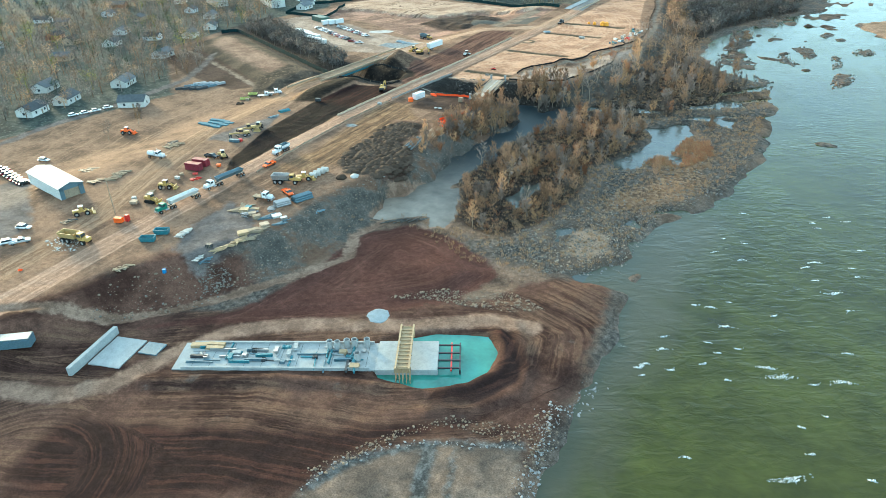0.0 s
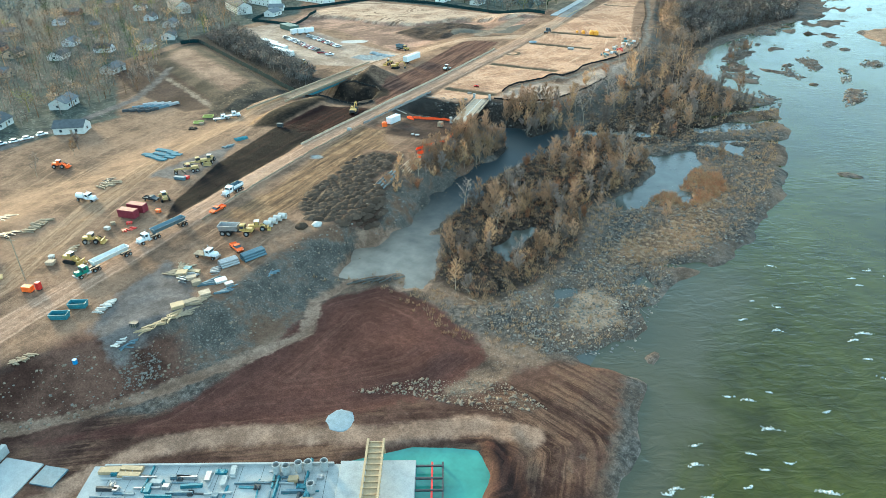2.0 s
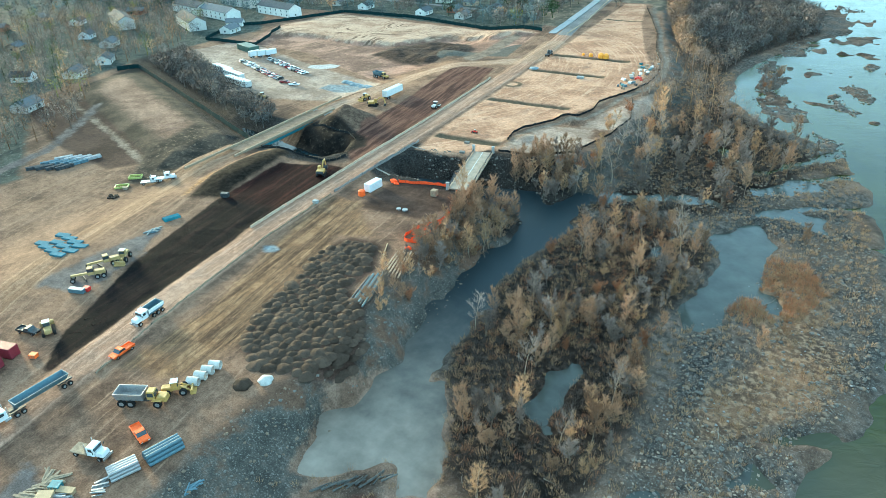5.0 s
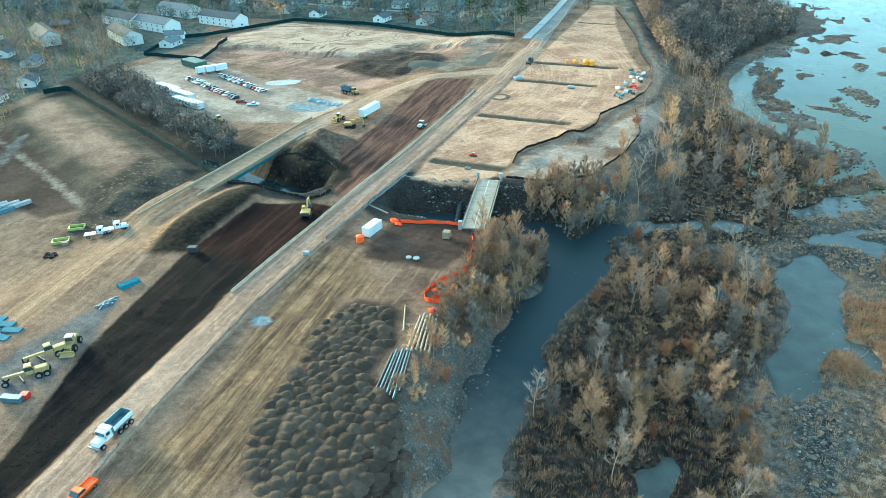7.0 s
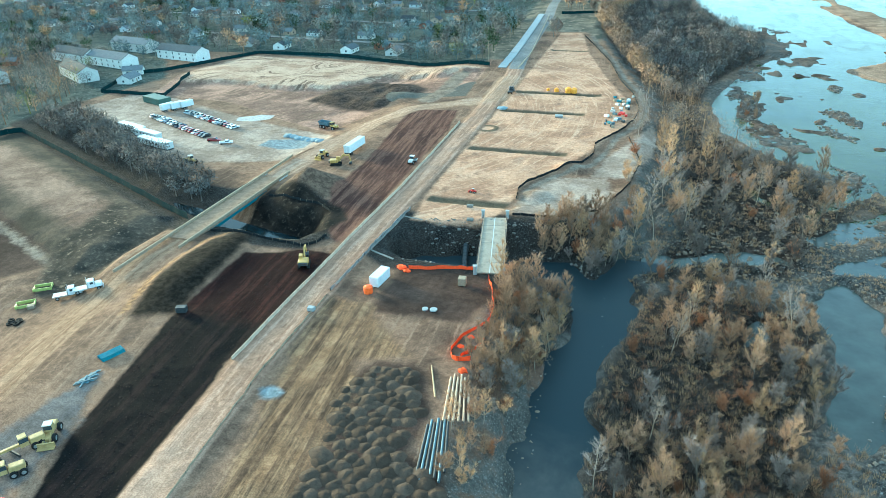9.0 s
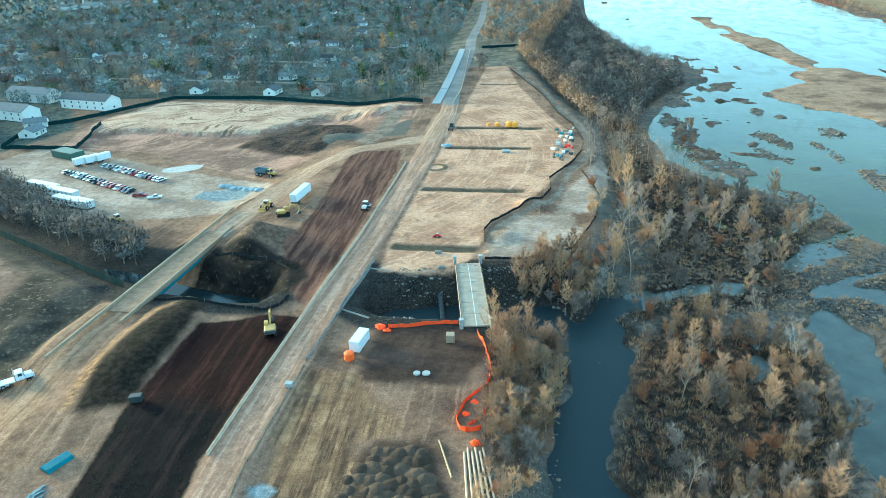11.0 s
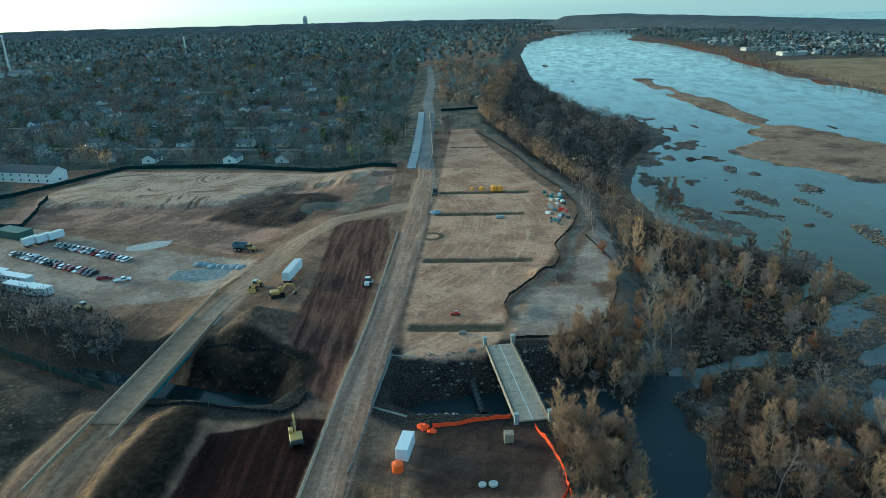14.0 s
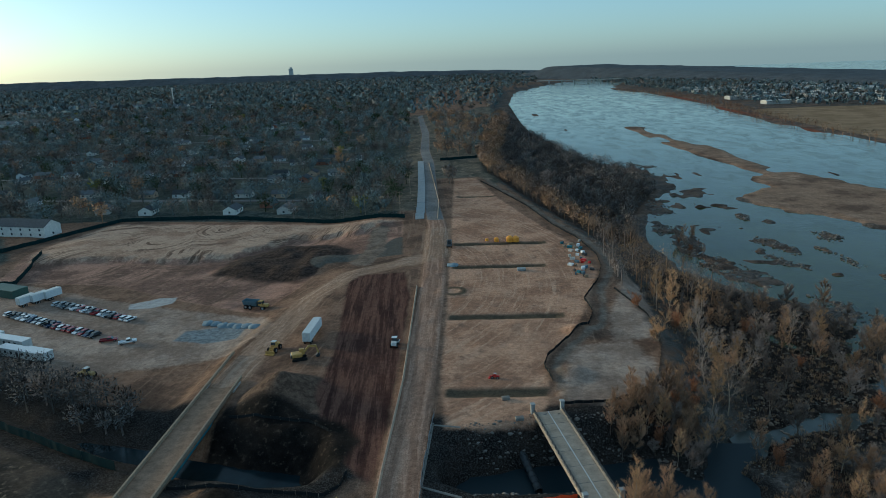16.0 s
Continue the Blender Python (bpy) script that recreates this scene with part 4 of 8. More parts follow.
DUSTY_WHITE = mat("dusty_white_paint", (0.54, 0.56, 0.55), 0.6, vary=0.2, scale=1.2, bump=0.05)
YELLOW = mat("machine_yellow", (0.42, 0.27, 0.08), 0.5, vary=0.25, scale=2.0, bump=0.1)
PALE_YELLOW = mat("faded_yellow", (0.37, 0.265, 0.11), 0.6, vary=0.25, scale=2.0, bump=0.1)
GREEN = mat("cab_green", (0.02, 0.16, 0.115), 0.4, vary=0.2, bump=0.05)
RED = mat("red_paint", (0.50, 0.03, 0.025), 0.45, vary=0.2, bump=0.05)
MAROON = mat("maroon_container_paint", (0.17, 0.02, 0.035), 0.6, vary=0.3, bump=0.1)
ORANGE = mat("orange_plastic", (0.80, 0.13, 0.02), 0.6, vary=0.2, bump=0.1)
ORANGE_NET = mat("orange_netting", (0.85, 0.10, 0.03), 0.8, vary=0.3, scale=4, bump=0.3)
BLUE_STEEL = mat("blue_grey_steel", (0.105, 0.165, 0.20), 0.55, 0.2, 0.3, 2)
TEAL = mat("teal_formwork", (0.045, 0.17, 0.21), 0.6, 0.1, 0.35, 1.5)
PLATE_BLUE = mat("blue_plate_paint", (0.075, 0.165, 0.21), 0.9, 0.0, 0.3, 1.5, spec=0.2)
LIME = mat("lime_paint", (0.37, 0.40, 0.12), 0.5, vary=0.2)
STAINED_CONCRETE = mat("stained_concrete", (0.2, 0.19, 0.17), 0.9, vary=0.4, scale=0.7, bump=0.3)
CONCRETE = mat("concrete", (0.46, 0.45, 0.42), 0.85, vary=0.25, scale=0.8, bump=0.25)
PALE_CONCRETE = mat("new_concrete", (0.33, 0.345, 0.34), 0.8, vary=0.2, scale=0.6, bump=0.2)
TIMBER = mat("weathered_timber", (0.30, 0.24, 0.17), 0.85, vary=0.35, scale=2, bump=0.4)
NEW_TIMBER = mat("yellow_timber", (0.36, 0.265, 0.155), 0.7, vary=0.25, scale=2, bump=0.3)
BLACK_CLOTH = mat("black_silt_cloth", (0.018, 0.02, 0.022), 0.9, vary=0.4, scale=2, bump=0.4)
GREEN_CLOTH = mat("green_screen_cloth", (0.011, 0.03, 0.032), 0.9, vary=0.35, scale=0.6, bump=0.3)
DIRT_HEAP = mat("heaped_earth", (0.064, 0.046, 0.034), 0.95, vary=0.35, scale=0.9, bump=0.8, bump_scale=3, rand=0.3, bump_dist=0.2, spec=0.1)
ROCK = mat("limestone_rock", (0.27, 0.26, 0.25), 0.9, vary=0.4, scale=0.9, bump=0.5, bump_scale=4)
BLUE_GRAVEL = mat("blue_grey_gravel", (0.23, 0.275, 0.30), 0.95, vary=0.3, scale=0.7, bump=0.6, bump_scale=5)
BARK = mat("grey_bark", (0.172, 0.142, 0.112), 0.9, vary=0.35, scale=1.0, bump=0.5, rand=0.3)
PALE_BARK = mat("pale_bark", (0.344, 0.275, 0.202), 0.85, vary=0.3, scale=1.0, bump=0.4, rand=0.2)
TWIG_BROWN = mat("brown_twigs", (0.324, 0.211, 0.136), 0.95, vary=0.35, scale=0.25, bump=0, rand=0.4, spec=0.1)
TWIG_GREY = mat("grey_twigs", (0.253, 0.206, 0.178), 0.95, vary=0.35, scale=0.25, bump=0, rand=0.4, spec=0.1)
# Brush under the trees, darkened in colour to deepen the shade there.
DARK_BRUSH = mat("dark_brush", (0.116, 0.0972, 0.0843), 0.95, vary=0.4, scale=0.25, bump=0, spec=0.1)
# Dry leaves and grass; on bare crowns the tan stands for low sun.
TWIG_TAN = mat("tan_leaves_and_sunlit_twigs", (0.448, 0.291, 0.167), 0.95, vary=0.35, scale=0.3, bump=0, rand=0.35, spec=0.1)
TWIG_RUST = mat("rusty_brush", (0.296, 0.146, 0.0804), 0.95, vary=0.35, scale=0.3, bump=0, rand=0.35, spec=0.1)
# Distance haze is put into this pale teal-grey twig colour.
FAR_TWIG_HAZE = mat("hazy_far_twigs", (0.15, 0.2, 0.215), 0.95, vary=0.2, scale=0.11, bump=0, spec=0.1)
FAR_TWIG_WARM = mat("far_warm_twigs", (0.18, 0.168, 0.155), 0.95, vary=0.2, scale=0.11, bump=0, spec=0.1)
# Darker grey twigs; on the river bank they carry the wood's shade.
BANK_TWIG = mat("dark_twigs_and_bank_shade", (0.129, 0.125, 0.12), 0.95, vary=0.4, scale=0.11, bump=0, spec=0.1)
SPRING = mat("yellow_green_buds", (0.23, 0.24, 0.05), 0.9, vary=0.3, scale=0.5, bump=0, spec=0.1)
EVERGREEN = mat("evergreen", (0.025, 0.05, 0.02), 0.95, vary=0.35, scale=0.5, bump=0, rand=0.3, spec=0.1)
ROOF_GREY = mat("roof_shingle", (0.10, 0.107, 0.115), 0.9, vary=0.3, scale=0.7, bump=0.3, rand=0.5)
SIDING = mat("pale_siding", (0.62, 0.61, 0.57), 0.7, vary=0.15, scale=0.7, bump=0.1, rand=0.25)


# ---- bridges, walls and barriers of the main road ----
def foot_bridge():
    """Trail bridge over the creek: deck, parapets with balusters, four pylons."""
    b = thing("footbridge", "concrete trail bridge with pale pylons and dark railings over a creek", "bridge")
    L, W = 35.0, 7.4
    part("deck", box(bmesh.new(), (0, L / 2, -0.35), (W, L, 0.7), bevel=0.05), mat("worn_bridge_deck", (0.35, 0.29, 0.225), 0.9, vary=0.3, scale=0.5, bump=0.2), b)
    for k in range(1, 6):
        part("deck_joint", box(bmesh.new(), (0, L * k / 6, 0.006), (W - 0.9, 0.09, 0.012)), DARK_STEEL, b)
    for s in (-1, 1):
        part("kerb", box(bmesh.new(), (s * (W / 2 - 0.22), L / 2, 0.12), (0.4, L, 0.24)), DUSTY_CONCRETE, b)
        rail = bmesh.new()
        for h in (0.55, 0.85, 1.15):
            box(rail, (s * (W / 2 - 0.22), L / 2, h), (0.07, L, 0.07))
        rail_ob = part("railing", rail, DARK_STEEL, b)
        for k in range(18):
            part("post", box(bmesh.new(), (s * (W / 2 - 0.22), 1 + k * (L - 2) / 17, 0.6), (0.14, 0.14, 1.2)), DARK_STEEL, rail_ob)
        for y in (-0.4, L + 0.4):
            bm = bmesh.new()
            box(bm, (s * W / 2, y, 0.75), (0.9, 0.9, 2.6), bevel=0.06)
            box(bm, (s * W / 2, y, 2.15), (1.15, 1.15, 0.25), bevel=0.05)
            part("pylon", bm, PALE_CONCRETE, b, "pale concrete pylon with a cap")
        part("girder", box(bmesh.new(), (s * 2.4, L / 2, -1.3), (0.5, L, 1.2)), DARK_STEEL, b)
    part("line", box(bmesh.new(), (0, L / 2, 0.006), (0.14, L, 0.012)), WHITE, b, "worn white centre line")
    for y in (0.5, L - 0.5):
        part("abutment", box(bmesh.new(), (0, y, -4.2), (W + 0.6, 1.6, 6.6)), CONCRETE, b)
    ang = math.degrees(math.atan2(7.2, 34.4))
    b.matrix_basis = pose(15.2, 99.6, 0.35, 0, 0, ang)
    return b


def haul_bridge():
    """Temporary haul-road bridge with steel girders and timber parapets."""
    b = thing("haul_bridge", "dusty haul road bridge with steel girders and low parapets", "bridge")
    L, W = 52.0, 8.4
    part("deck", box(bmesh.new(), (0, L / 2, -0.3), (W, L, 0.6)), mat("dusty_deck", (0.26, 0.175, 0.118), 0.95, vary=0.4, scale=0.6), b)
    for s in (-1, 1):
        part("parapet", box(bmesh.new(), (s * (W / 2 - 0.2), L / 2, 0.42), (0.45, L + 34 * (s < 0) + 12, 0.84)), TIMBER, b)
        part("girder", box(bmesh.new(), (s * (W / 2 - 0.7), L / 2, -1.25), (0.5, L, 1.3)), TEAL, b, "painted steel girder")
        part("wing_wall", box(bmesh.new(), (s * (W / 2), L + 1, -2.4), (0.6, 6, 4.8)), CONCRETE, b)
    for y in (0.8, L - 0.8):
        part("abutment", box(bmesh.new(), (0, y, -4.0), (W, 1.6, 7.0)), CONCRETE, b)
    b.matrix_basis = pose(-78.6, 97, -0.55, 0, 0, 0.6)
    return b


foot_bridge()
haul_bridge()


def line_point(line, d):
    """The place and heading d metres along an open line."""
    for (ax, ay), (bx, by) in zip(line, line[1:]):
        n = math.hypot(bx - ax, by - ay)
        if d <= n:
            return ax + (bx - ax) * d / n, ay + (by - ay) * d / n, math.degrees(math.atan2(by - ay, bx - ax))
        d -= n
    return bx, by, math.degrees(math.atan2(by - ay, bx - ax))


def length(line):
    return sum(math.dist(a, b) for a, b in zip(line, line[1:]))


def barriers():
    bm = bmesh.new()
    slab(bm, [(-0.30, 0), (0.30, 0), (0.26, 0.12), (0.12, 0.35), (0.08, 0.82), (-0.08, 0.82), (-0.12, 0.35), (-0.26, 0.12)], -1.78, 1.78)
    ob = solo("concrete_barrier", bm, DUSTY_CONCRETE, "pale concrete traffic barrier along the gravel road", "barrier", "barriers along the road")
    west = [(-27.8, 48), (-28.4, 73), (-29.0, 109), (-29.2, 151), (-32.6, 231)]
    spots = [line_point(west, 1.8 + 3.64 * k) for k in range(int(length(west) / 3.64))]
    far = [(-31.5, 345), (-33.5, 392), (-42, 470), (-52, 560)]
    spots += [line_point(far, 1.8 + 3.64 * k) for k in range(int(length(far) / 3.64))]
    spread(ob, [(x, y, a - 90) for x, y, a in spots])


barriers()


def guard_fence(name, line, tall, material, label, category, gap=3.0, post=0.05, post_mat=None, sag=0.12, lift=0.0, group=""):
    """A run of cloth or mesh between posts, with a slightly wavy top."""
    f = thing(name, label, category, group)
    n = max(2, int(length(line) / 1.5))
    bm = bmesh.new()
    rows = []
    for k in range(n + 1):
        x, y, a = line_point(line, length(line) * k / n)
        wave = random.uniform(-1, 1)
        px, py = x - math.sin(radians(a)) * wave * 0.12, y + math.cos(radians(a)) * wave * 0.12
        z = ground_z(px, py) + lift
        rows.append([bm.verts.new((px + d, py + d, z + h)) for d, h in ((-0.02, 0), (-0.02, tall + wave * sag), (0.02, tall + wave * sag), (0.02, 0))])
    for p, q in zip(rows, rows[1:]):
        for i in range(3):
            bm.faces.new((p[i], p[i + 1], q[i + 1], q[i]))
    part("screen", bm, material, f)
    for k in range(int(length(line) / gap) + 1):
        x, y, a = line_point(line, k * gap)
        z = ground_z(x, y) + lift
        part("post", rod(bmesh.new(), (x, y, z - 0.1), (x, y, z + tall + 0.1), post, 6), post_mat or DARK_STEEL, f)
    return f


guard_fence("road_railing", [(-20.6, 80), (-20.2, 95), (-20.4, 110), (-19.6, 134)], 0.9, STEEL, "pale steel guard railing beside the gravel road", "railing", 4.0)
guard_fence("road_edge_board", [(-11, -18), (-14, -3), (-17, 22), (-19.4, 45), (-20.4, 78)], 0.45, TIMBER, "low weathered timber edging beside the gravel road", "edging", 6.0)
guard_fence("site_screen_fence", [(-240, 172), (-234, 182), (-160, 148), (-92, 117)], 2.5, GREEN_CLOTH, "dark green screened site fence along the creek field", "fence", 6.0)
guard_fence("site_screen_fence", [(-315, 331), (-272, 300), (-257, 312), (-228, 378), (-168, 380), (-100, 362), (-50, 350)], 2.2, GREEN_CLOTH,
            "long dark green screened fence behind the graded field", "fence", 6.0)
guard_fence("site_screen_fence", [(-272, 298), (-255, 255), (-212, 256), (-230, 303)], 2.0, GREEN_CLOTH, "dark green screened fence beside the flats", "fence", 6.0)
guard_fence("site_screen_fence", [(-43, 572), (-28, 577), (-11, 584)], 2.2, GREEN_CLOTH, "dark screened fence across the far end of the park", "fence", 6.0)
guard_fence("silt_fence", [(-74, 105), (-62, 103), (-50.5, 102), (-40, 101), (-37, 104), (-36.5, 109)], 0.8, BLACK_CLOTH, "black silt fence on timber stakes along a creek bank", "fence", 2.4, 0.03, TIMBER)
guard_fence("silt_fence", [(-71, 134), (-60, 131), (-50, 130), (-44, 126)], 0.8, BLACK_CLOTH, "black silt fence on timber stakes below a gravel cone", "fence", 2.4, 0.03, TIMBER)
guard_fence("silt_fence", [(11, 150), (9.5, 160), (11, 166), (17, 177), (27, 191), (29.5, 201), (28.5, 214), (37, 235), (41, 252), (42, 270), (37, 300), (29, 325), (19, 373), (2, 430), (-8, 462)],
            0.9, BLACK_CLOTH, "black silt fence winding along the trail", "fence", 2.6, 0.03, TIMBER)
guard_fence("silt_fence", [(12.5, 138), (25, 139), (38, 148), (45, 173), (47, 197), (41, 224)], 0.8, BLACK_CLOTH, "black silt fence round a pale sand patch", "fence", 2.4, 0.03, TIMBER)
guard_fence("silt_fence", [(19.6, 99), (22.5, 90), (24.5, 80), (25.5, 70)], 0.8, TIMBER, "pale timber rail beside the trail bank", "fence", 2.4, 0.05, TIMBER)
guard_fence("orange_safety_fence", [(-6, 96.5), (-2, 97.2), (4, 99.3), (10.5, 100.4)], 1.0, ORANGE_NET, "orange safety netting along the creek edge", "fence", 2.5, 0.03)
guard_fence("orange_safety_fence", [(15.5, 97.5), (18.2, 91), (20.3, 84), (20.8, 78), (19.5, 75), (16.6, 70), (15.8, 64), (17.5, 61), (21, 62)], 1.0, ORANGE_NET, "sagging orange safety netting on leaning posts", "fence", 2.5, 0.03, None, 0.3)
guard_fence("orange_safety_fence", [(20.8, 78), (21.6, 72), (21, 66), (18.5, 63)], 0.9, ORANGE_NET, "sagging orange safety netting round a pit", "fence", 2.5, 0.03, None, 0.3)
for x, y, s in ((-8.0, 96.6, 2.6), (-6.0, 95.2, 2.0), (17.4, 66.5, 1.6), (18.6, 70.5, 1.5), (20.4, 58.2, 2.0), (-17.5, -101, 1.2)):
    bm = bmesh.new()
    bmesh.ops.create_icosphere(bm, subdivisions=2, radius=s / 2)
    for v in bm.verts:
        v.co = Vector((v.co.x * random.uniform(0.8, 1.3), v.co.y * random.uniform(0.6, 1.1), max(-0.1, v.co.z * random.uniform(0.5, 0.9))))
    at(solo("netting_roll", bm, ORANGE_NET, "crumpled heap of orange safety netting on the ground", "netting"), x, y)

cul = thing("culvert_pipe", "ribbed dark drain pipe lying on the creek rocks", "pipe")
part("barrel", pipe(bmesh.new(), (0, 0, 0.8), (0, 15, 0.8), 0.8, 0.08, 16), DARK_STEEL, cul)
for k in range(9):
    part("rib", pipe(bmesh.new(), (0, 0.4 + k * 1.75, 0.8), (0, 0.7 + k * 1.75, 0.8), 0.92, 0.12, 16), DARK_STEEL, cul)
cul.matrix_basis = pose(4.2, 113.5, -8.3, 8, 0, 14)

# retaining walls where the road crosses the creek
for (ax, ay), (bx, by), zb in (((-20.4, 104), (-19.6, 129), -9.0), ((-20.4, 104), (-12, 100.5), -8.5), ((-19.6, 128), (-13, 127), -8.5)):
    n, a = math.dist((ax, ay), (bx, by)), math.degrees(math.atan2(by - ay, bx - ax))
    bm = box(bmesh.new(), (0, 0, (zb + 0.2) / 2), (n, 0.6, 0.2 - zb), bevel=0.04)
    w = solo("wall_creek", bm, STAINED_CONCRETE, "stained concrete retaining wall beside the creek", "wall", kind="structure")
    w.matrix_basis = pose((ax + bx) / 2, (ay + by) / 2, 0, 0, 0, a)


# ---- trees ----
def limb_mesh(rs, tall, stems=1, lean=0.1, nlimb=16, spread_=0.3, low=0.22, ntwig=2200, twig=(0.5, 1.5), wide=0.013, leafy=0.0, up=0.8):
    """Trunks with ascending limbs and branches, and the fine twigs of the crown, as two vertex and face lists."""
    tv, tf, cv, cf = [], [], [], []

    def seg(a, b, ra, rb, n):
        w = (b - a).normalized()
        u = w.orthogonal().normalized()
        v = w.cross(u)
        k = len(tv)
        for c, r in ((a, ra), (b, rb)):
            for i in range(n):
                tv.append(c + r * (math.cos(i * math.tau / n) * u + math.sin(i * math.tau / n) * v))
        for i in range(n):
            tf.append((k + i, k + (i + 1) % n, k + n + (i + 1) % n, k + n + i))

    bearers = []

    def grow(a, way, long, r, steps, n, lift, wild):
        """A tapering, slightly crooked member; returns its joints."""
        pts = [a]
        for k in range(steps):
            way = (way + Vector((rs.uniform(-wild, wild), rs.uniform(-wild, wild), lift))).normalized()
            b = pts[-1] + way * long / steps
            seg(pts[-1], b, r * (1 - k / steps * 0.8), r * (1 - (k + 1) / steps * 0.8), n)
            pts.append(b)
        return pts

    def along(pts, f):
        k = min(len(pts) - 2, int(f * (len(pts) - 1)))
        t = f * (len(pts) - 1) - k
        return pts[k].lerp(pts[k + 1], t), (pts[k + 1] - pts[k]).normalized()

    for st in range(stems):
        h = tall * (1.0 if st == 0 else rs.uniform(0.65, 0.95))
        r0 = h * 0.0085 + 0.02
        tilt = lean if stems == 1 else lean + 0.18
        way = Vector((rs.uniform(-tilt, tilt), rs.uniform(-tilt, tilt), 1)).normalized()
        trunk = grow(Vector((rs.uniform(-0.3, 0.3), rs.uniform(-0.3, 0.3), -0.3)), way, h, r0, 6, 5, 0.05, 0.1)
        for k in range(max(5, nlimb // stems)):
            f = low + (0.96 - low) * ((k + rs.random()) / max(5, nlimb // stems))
            p, w = along(trunk, f)
            a = k * 2.4 + rs.uniform(-0.6, 0.6)
            out = Vector((math.cos(a), math.sin(a), up * rs.uniform(0.5, 1.2))).normalized()
            long = h * spread_ * (1.05 - f) ** 0.55 * rs.uniform(0.7, 1.25)
            limb = grow(p, out, long, r0 * 0.42 * (1.1 - f), 3, 3, 0.22, 0.2)
            bearers.append((limb, long))
            for q in range(4):
                c, w2 = along(limb, rs.uniform(0.25, 0.95))
                d = (w2 + Vector((rs.uniform(-1, 1), rs.uniform(-1, 1), rs.uniform(0, 0.8))) * 0.8).normalized()
                sub = grow(c, d, long * rs.uniform(0.3, 0.55), r0 * 0.14, 2, 3, 0.15, 0.2)
                bearers.append((sub, long * 0.7))
        bearers.append((trunk[3:], h * 0.3))
    pool = rs.choices(bearers, [w for _, w in bearers], k=ntwig)
    for pts, _ in pool:
        p, w = along(pts, rs.uniform(0.1, 0.999))
        d = (w + Vector((rs.uniform(-1, 1), rs.uniform(-1, 1), rs.uniform(-0.4, 0.9))) * 0.9).normalized()
        n = rs.uniform(*twig)
        side = d.orthogonal()
        side.rotate(Matrix.Rotation(rs.uniform(0, math.tau), 3, d))
        side = side.normalized() * wide * rs.uniform(0.7, 1.5)
        k = len(cv)
        cv.extend((p - side, p + side, p + d * n))
        cf.append((k, k + 1, k + 2))
        if rs.random() < leafy:
            q = p + d * n * rs.uniform(0.4, 1.0)
            k = len(cv)
            cv.extend((q, q + Vector([rs.uniform(-0.11, 0.11) for _ in range(3)]), q + Vector([rs.uniform(-0.11, 0.11) for _ in range(3)])))
            cf.append((k, k + 1, k + 2))
    return tv, tf, cv, cf


def raw_mesh(name, v, f, material):
    me = bpy.data.meshes.new(name)
    me.from_pydata([tuple(p) for p in v], [], f)
    me.materials.append(material)
    return me


def tree_kind(seed, tall, bark, twigs, label, category="tree", **kw):
    tv, tf, cv, cf = limb_mesh(random.Random(seed), tall, **kw)
    t = thing("tree" if category == "tree" else "shrub", label, category, "bare riverside trees")
    for nm, v, f, m in (("trunk", tv, tf, bark), ("crown", cv, cf, twigs)):
        new(nm, raw_mesh(nm, v, f, m)).parent = t
    return t


KINDS = [
    tree_kind(1, 9.5, BARK, TWIG_BROWN, "leafless brown riverside tree with an upright twiggy crown", spread_=0.36, wide=0.019),
    tree_kind(2, 8, BARK, TWIG_GREY, "leafless grey riverside tree with several stems", stems=3, spread_=0.38, wide=0.019, ntwig=2400),
    tree_kind(3, 11.5, PALE_BARK, TWIG_TAN, "tall pale-barked leafless tree with a sunlit tan crown", spread_=0.3, ntwig=2300, nlimb=20, wide=0.017),
    tree_kind(4, 6.5, BARK, TWIG_TAN, "small tan willow bush with dry leaves on its twigs", "shrub", stems=4, leafy=0.15, lean=0.2, spread_=0.36, low=0.1),
    tree_kind(5, 5, BARK, TWIG_RUST, "low rusty brown shrub with dry leaves clinging on", "shrub", stems=5, leafy=0.15, lean=0.3, spread_=0.42, low=0.08),
    tree_kind(6, 7.5, BARK, TWIG_BROWN, "leafless leaning brown willow with fine twigs", stems=2, lean=0.25, spread_=0.42, wide=0.018, ntwig=2300),
    tree_kind(7, 12, PALE_BARK, TWIG_GREY, "tall white-limbed cottonwood with a bare open crown", ntwig=1200, spread_=0.34, nlimb=14, low=0.3, up=0.6),
    tree_kind(8, 7, BARK, TWIG_GREY, "slender grey sapling with upright twigs", up=1.5, spread_=0.2, ntwig=1500, nlimb=14, lean=0.08),
]
lone = copy_thing(KINDS[2], Matrix())
BANK_TREES = [(21, 58), (27, 56), (32, 66), (36, 84), (36, 102), (28, 106), (19, 100), (19, 84), (22, 74)]


def scatter(poly, n, seed, gap, wet=True):
    """Up to n places inside an outline, at least gap apart; wet: whether they may stand in water."""
    rs = np.random.RandomState(seed)
    lo, hi = np.min(poly, axis=0), np.max(poly, axis=0)
    c = lo + rs.rand(n * 14, 2) * (hi - lo)
    ok = sd(poly, c[:, 0], c[:, 1]) > 0
    if not wet:
        ok &= ground_z(c[:, 0], c[:, 1]) > WATER_Z + 0.1
    got, cells = [], {}
    for x, y in c[ok].tolist():
        i, j = int(x // gap), int(y // gap)
        if any(math.dist((x, y), q) < gap for a in (-1, 0, 1) for b in (-1, 0, 1) for q in cells.get((i + a, j + b), ())):
            continue
        cells.setdefault((i, j), []).append((x, y))
        got.append((x, y))
        if len(got) == n:
            break
    return got


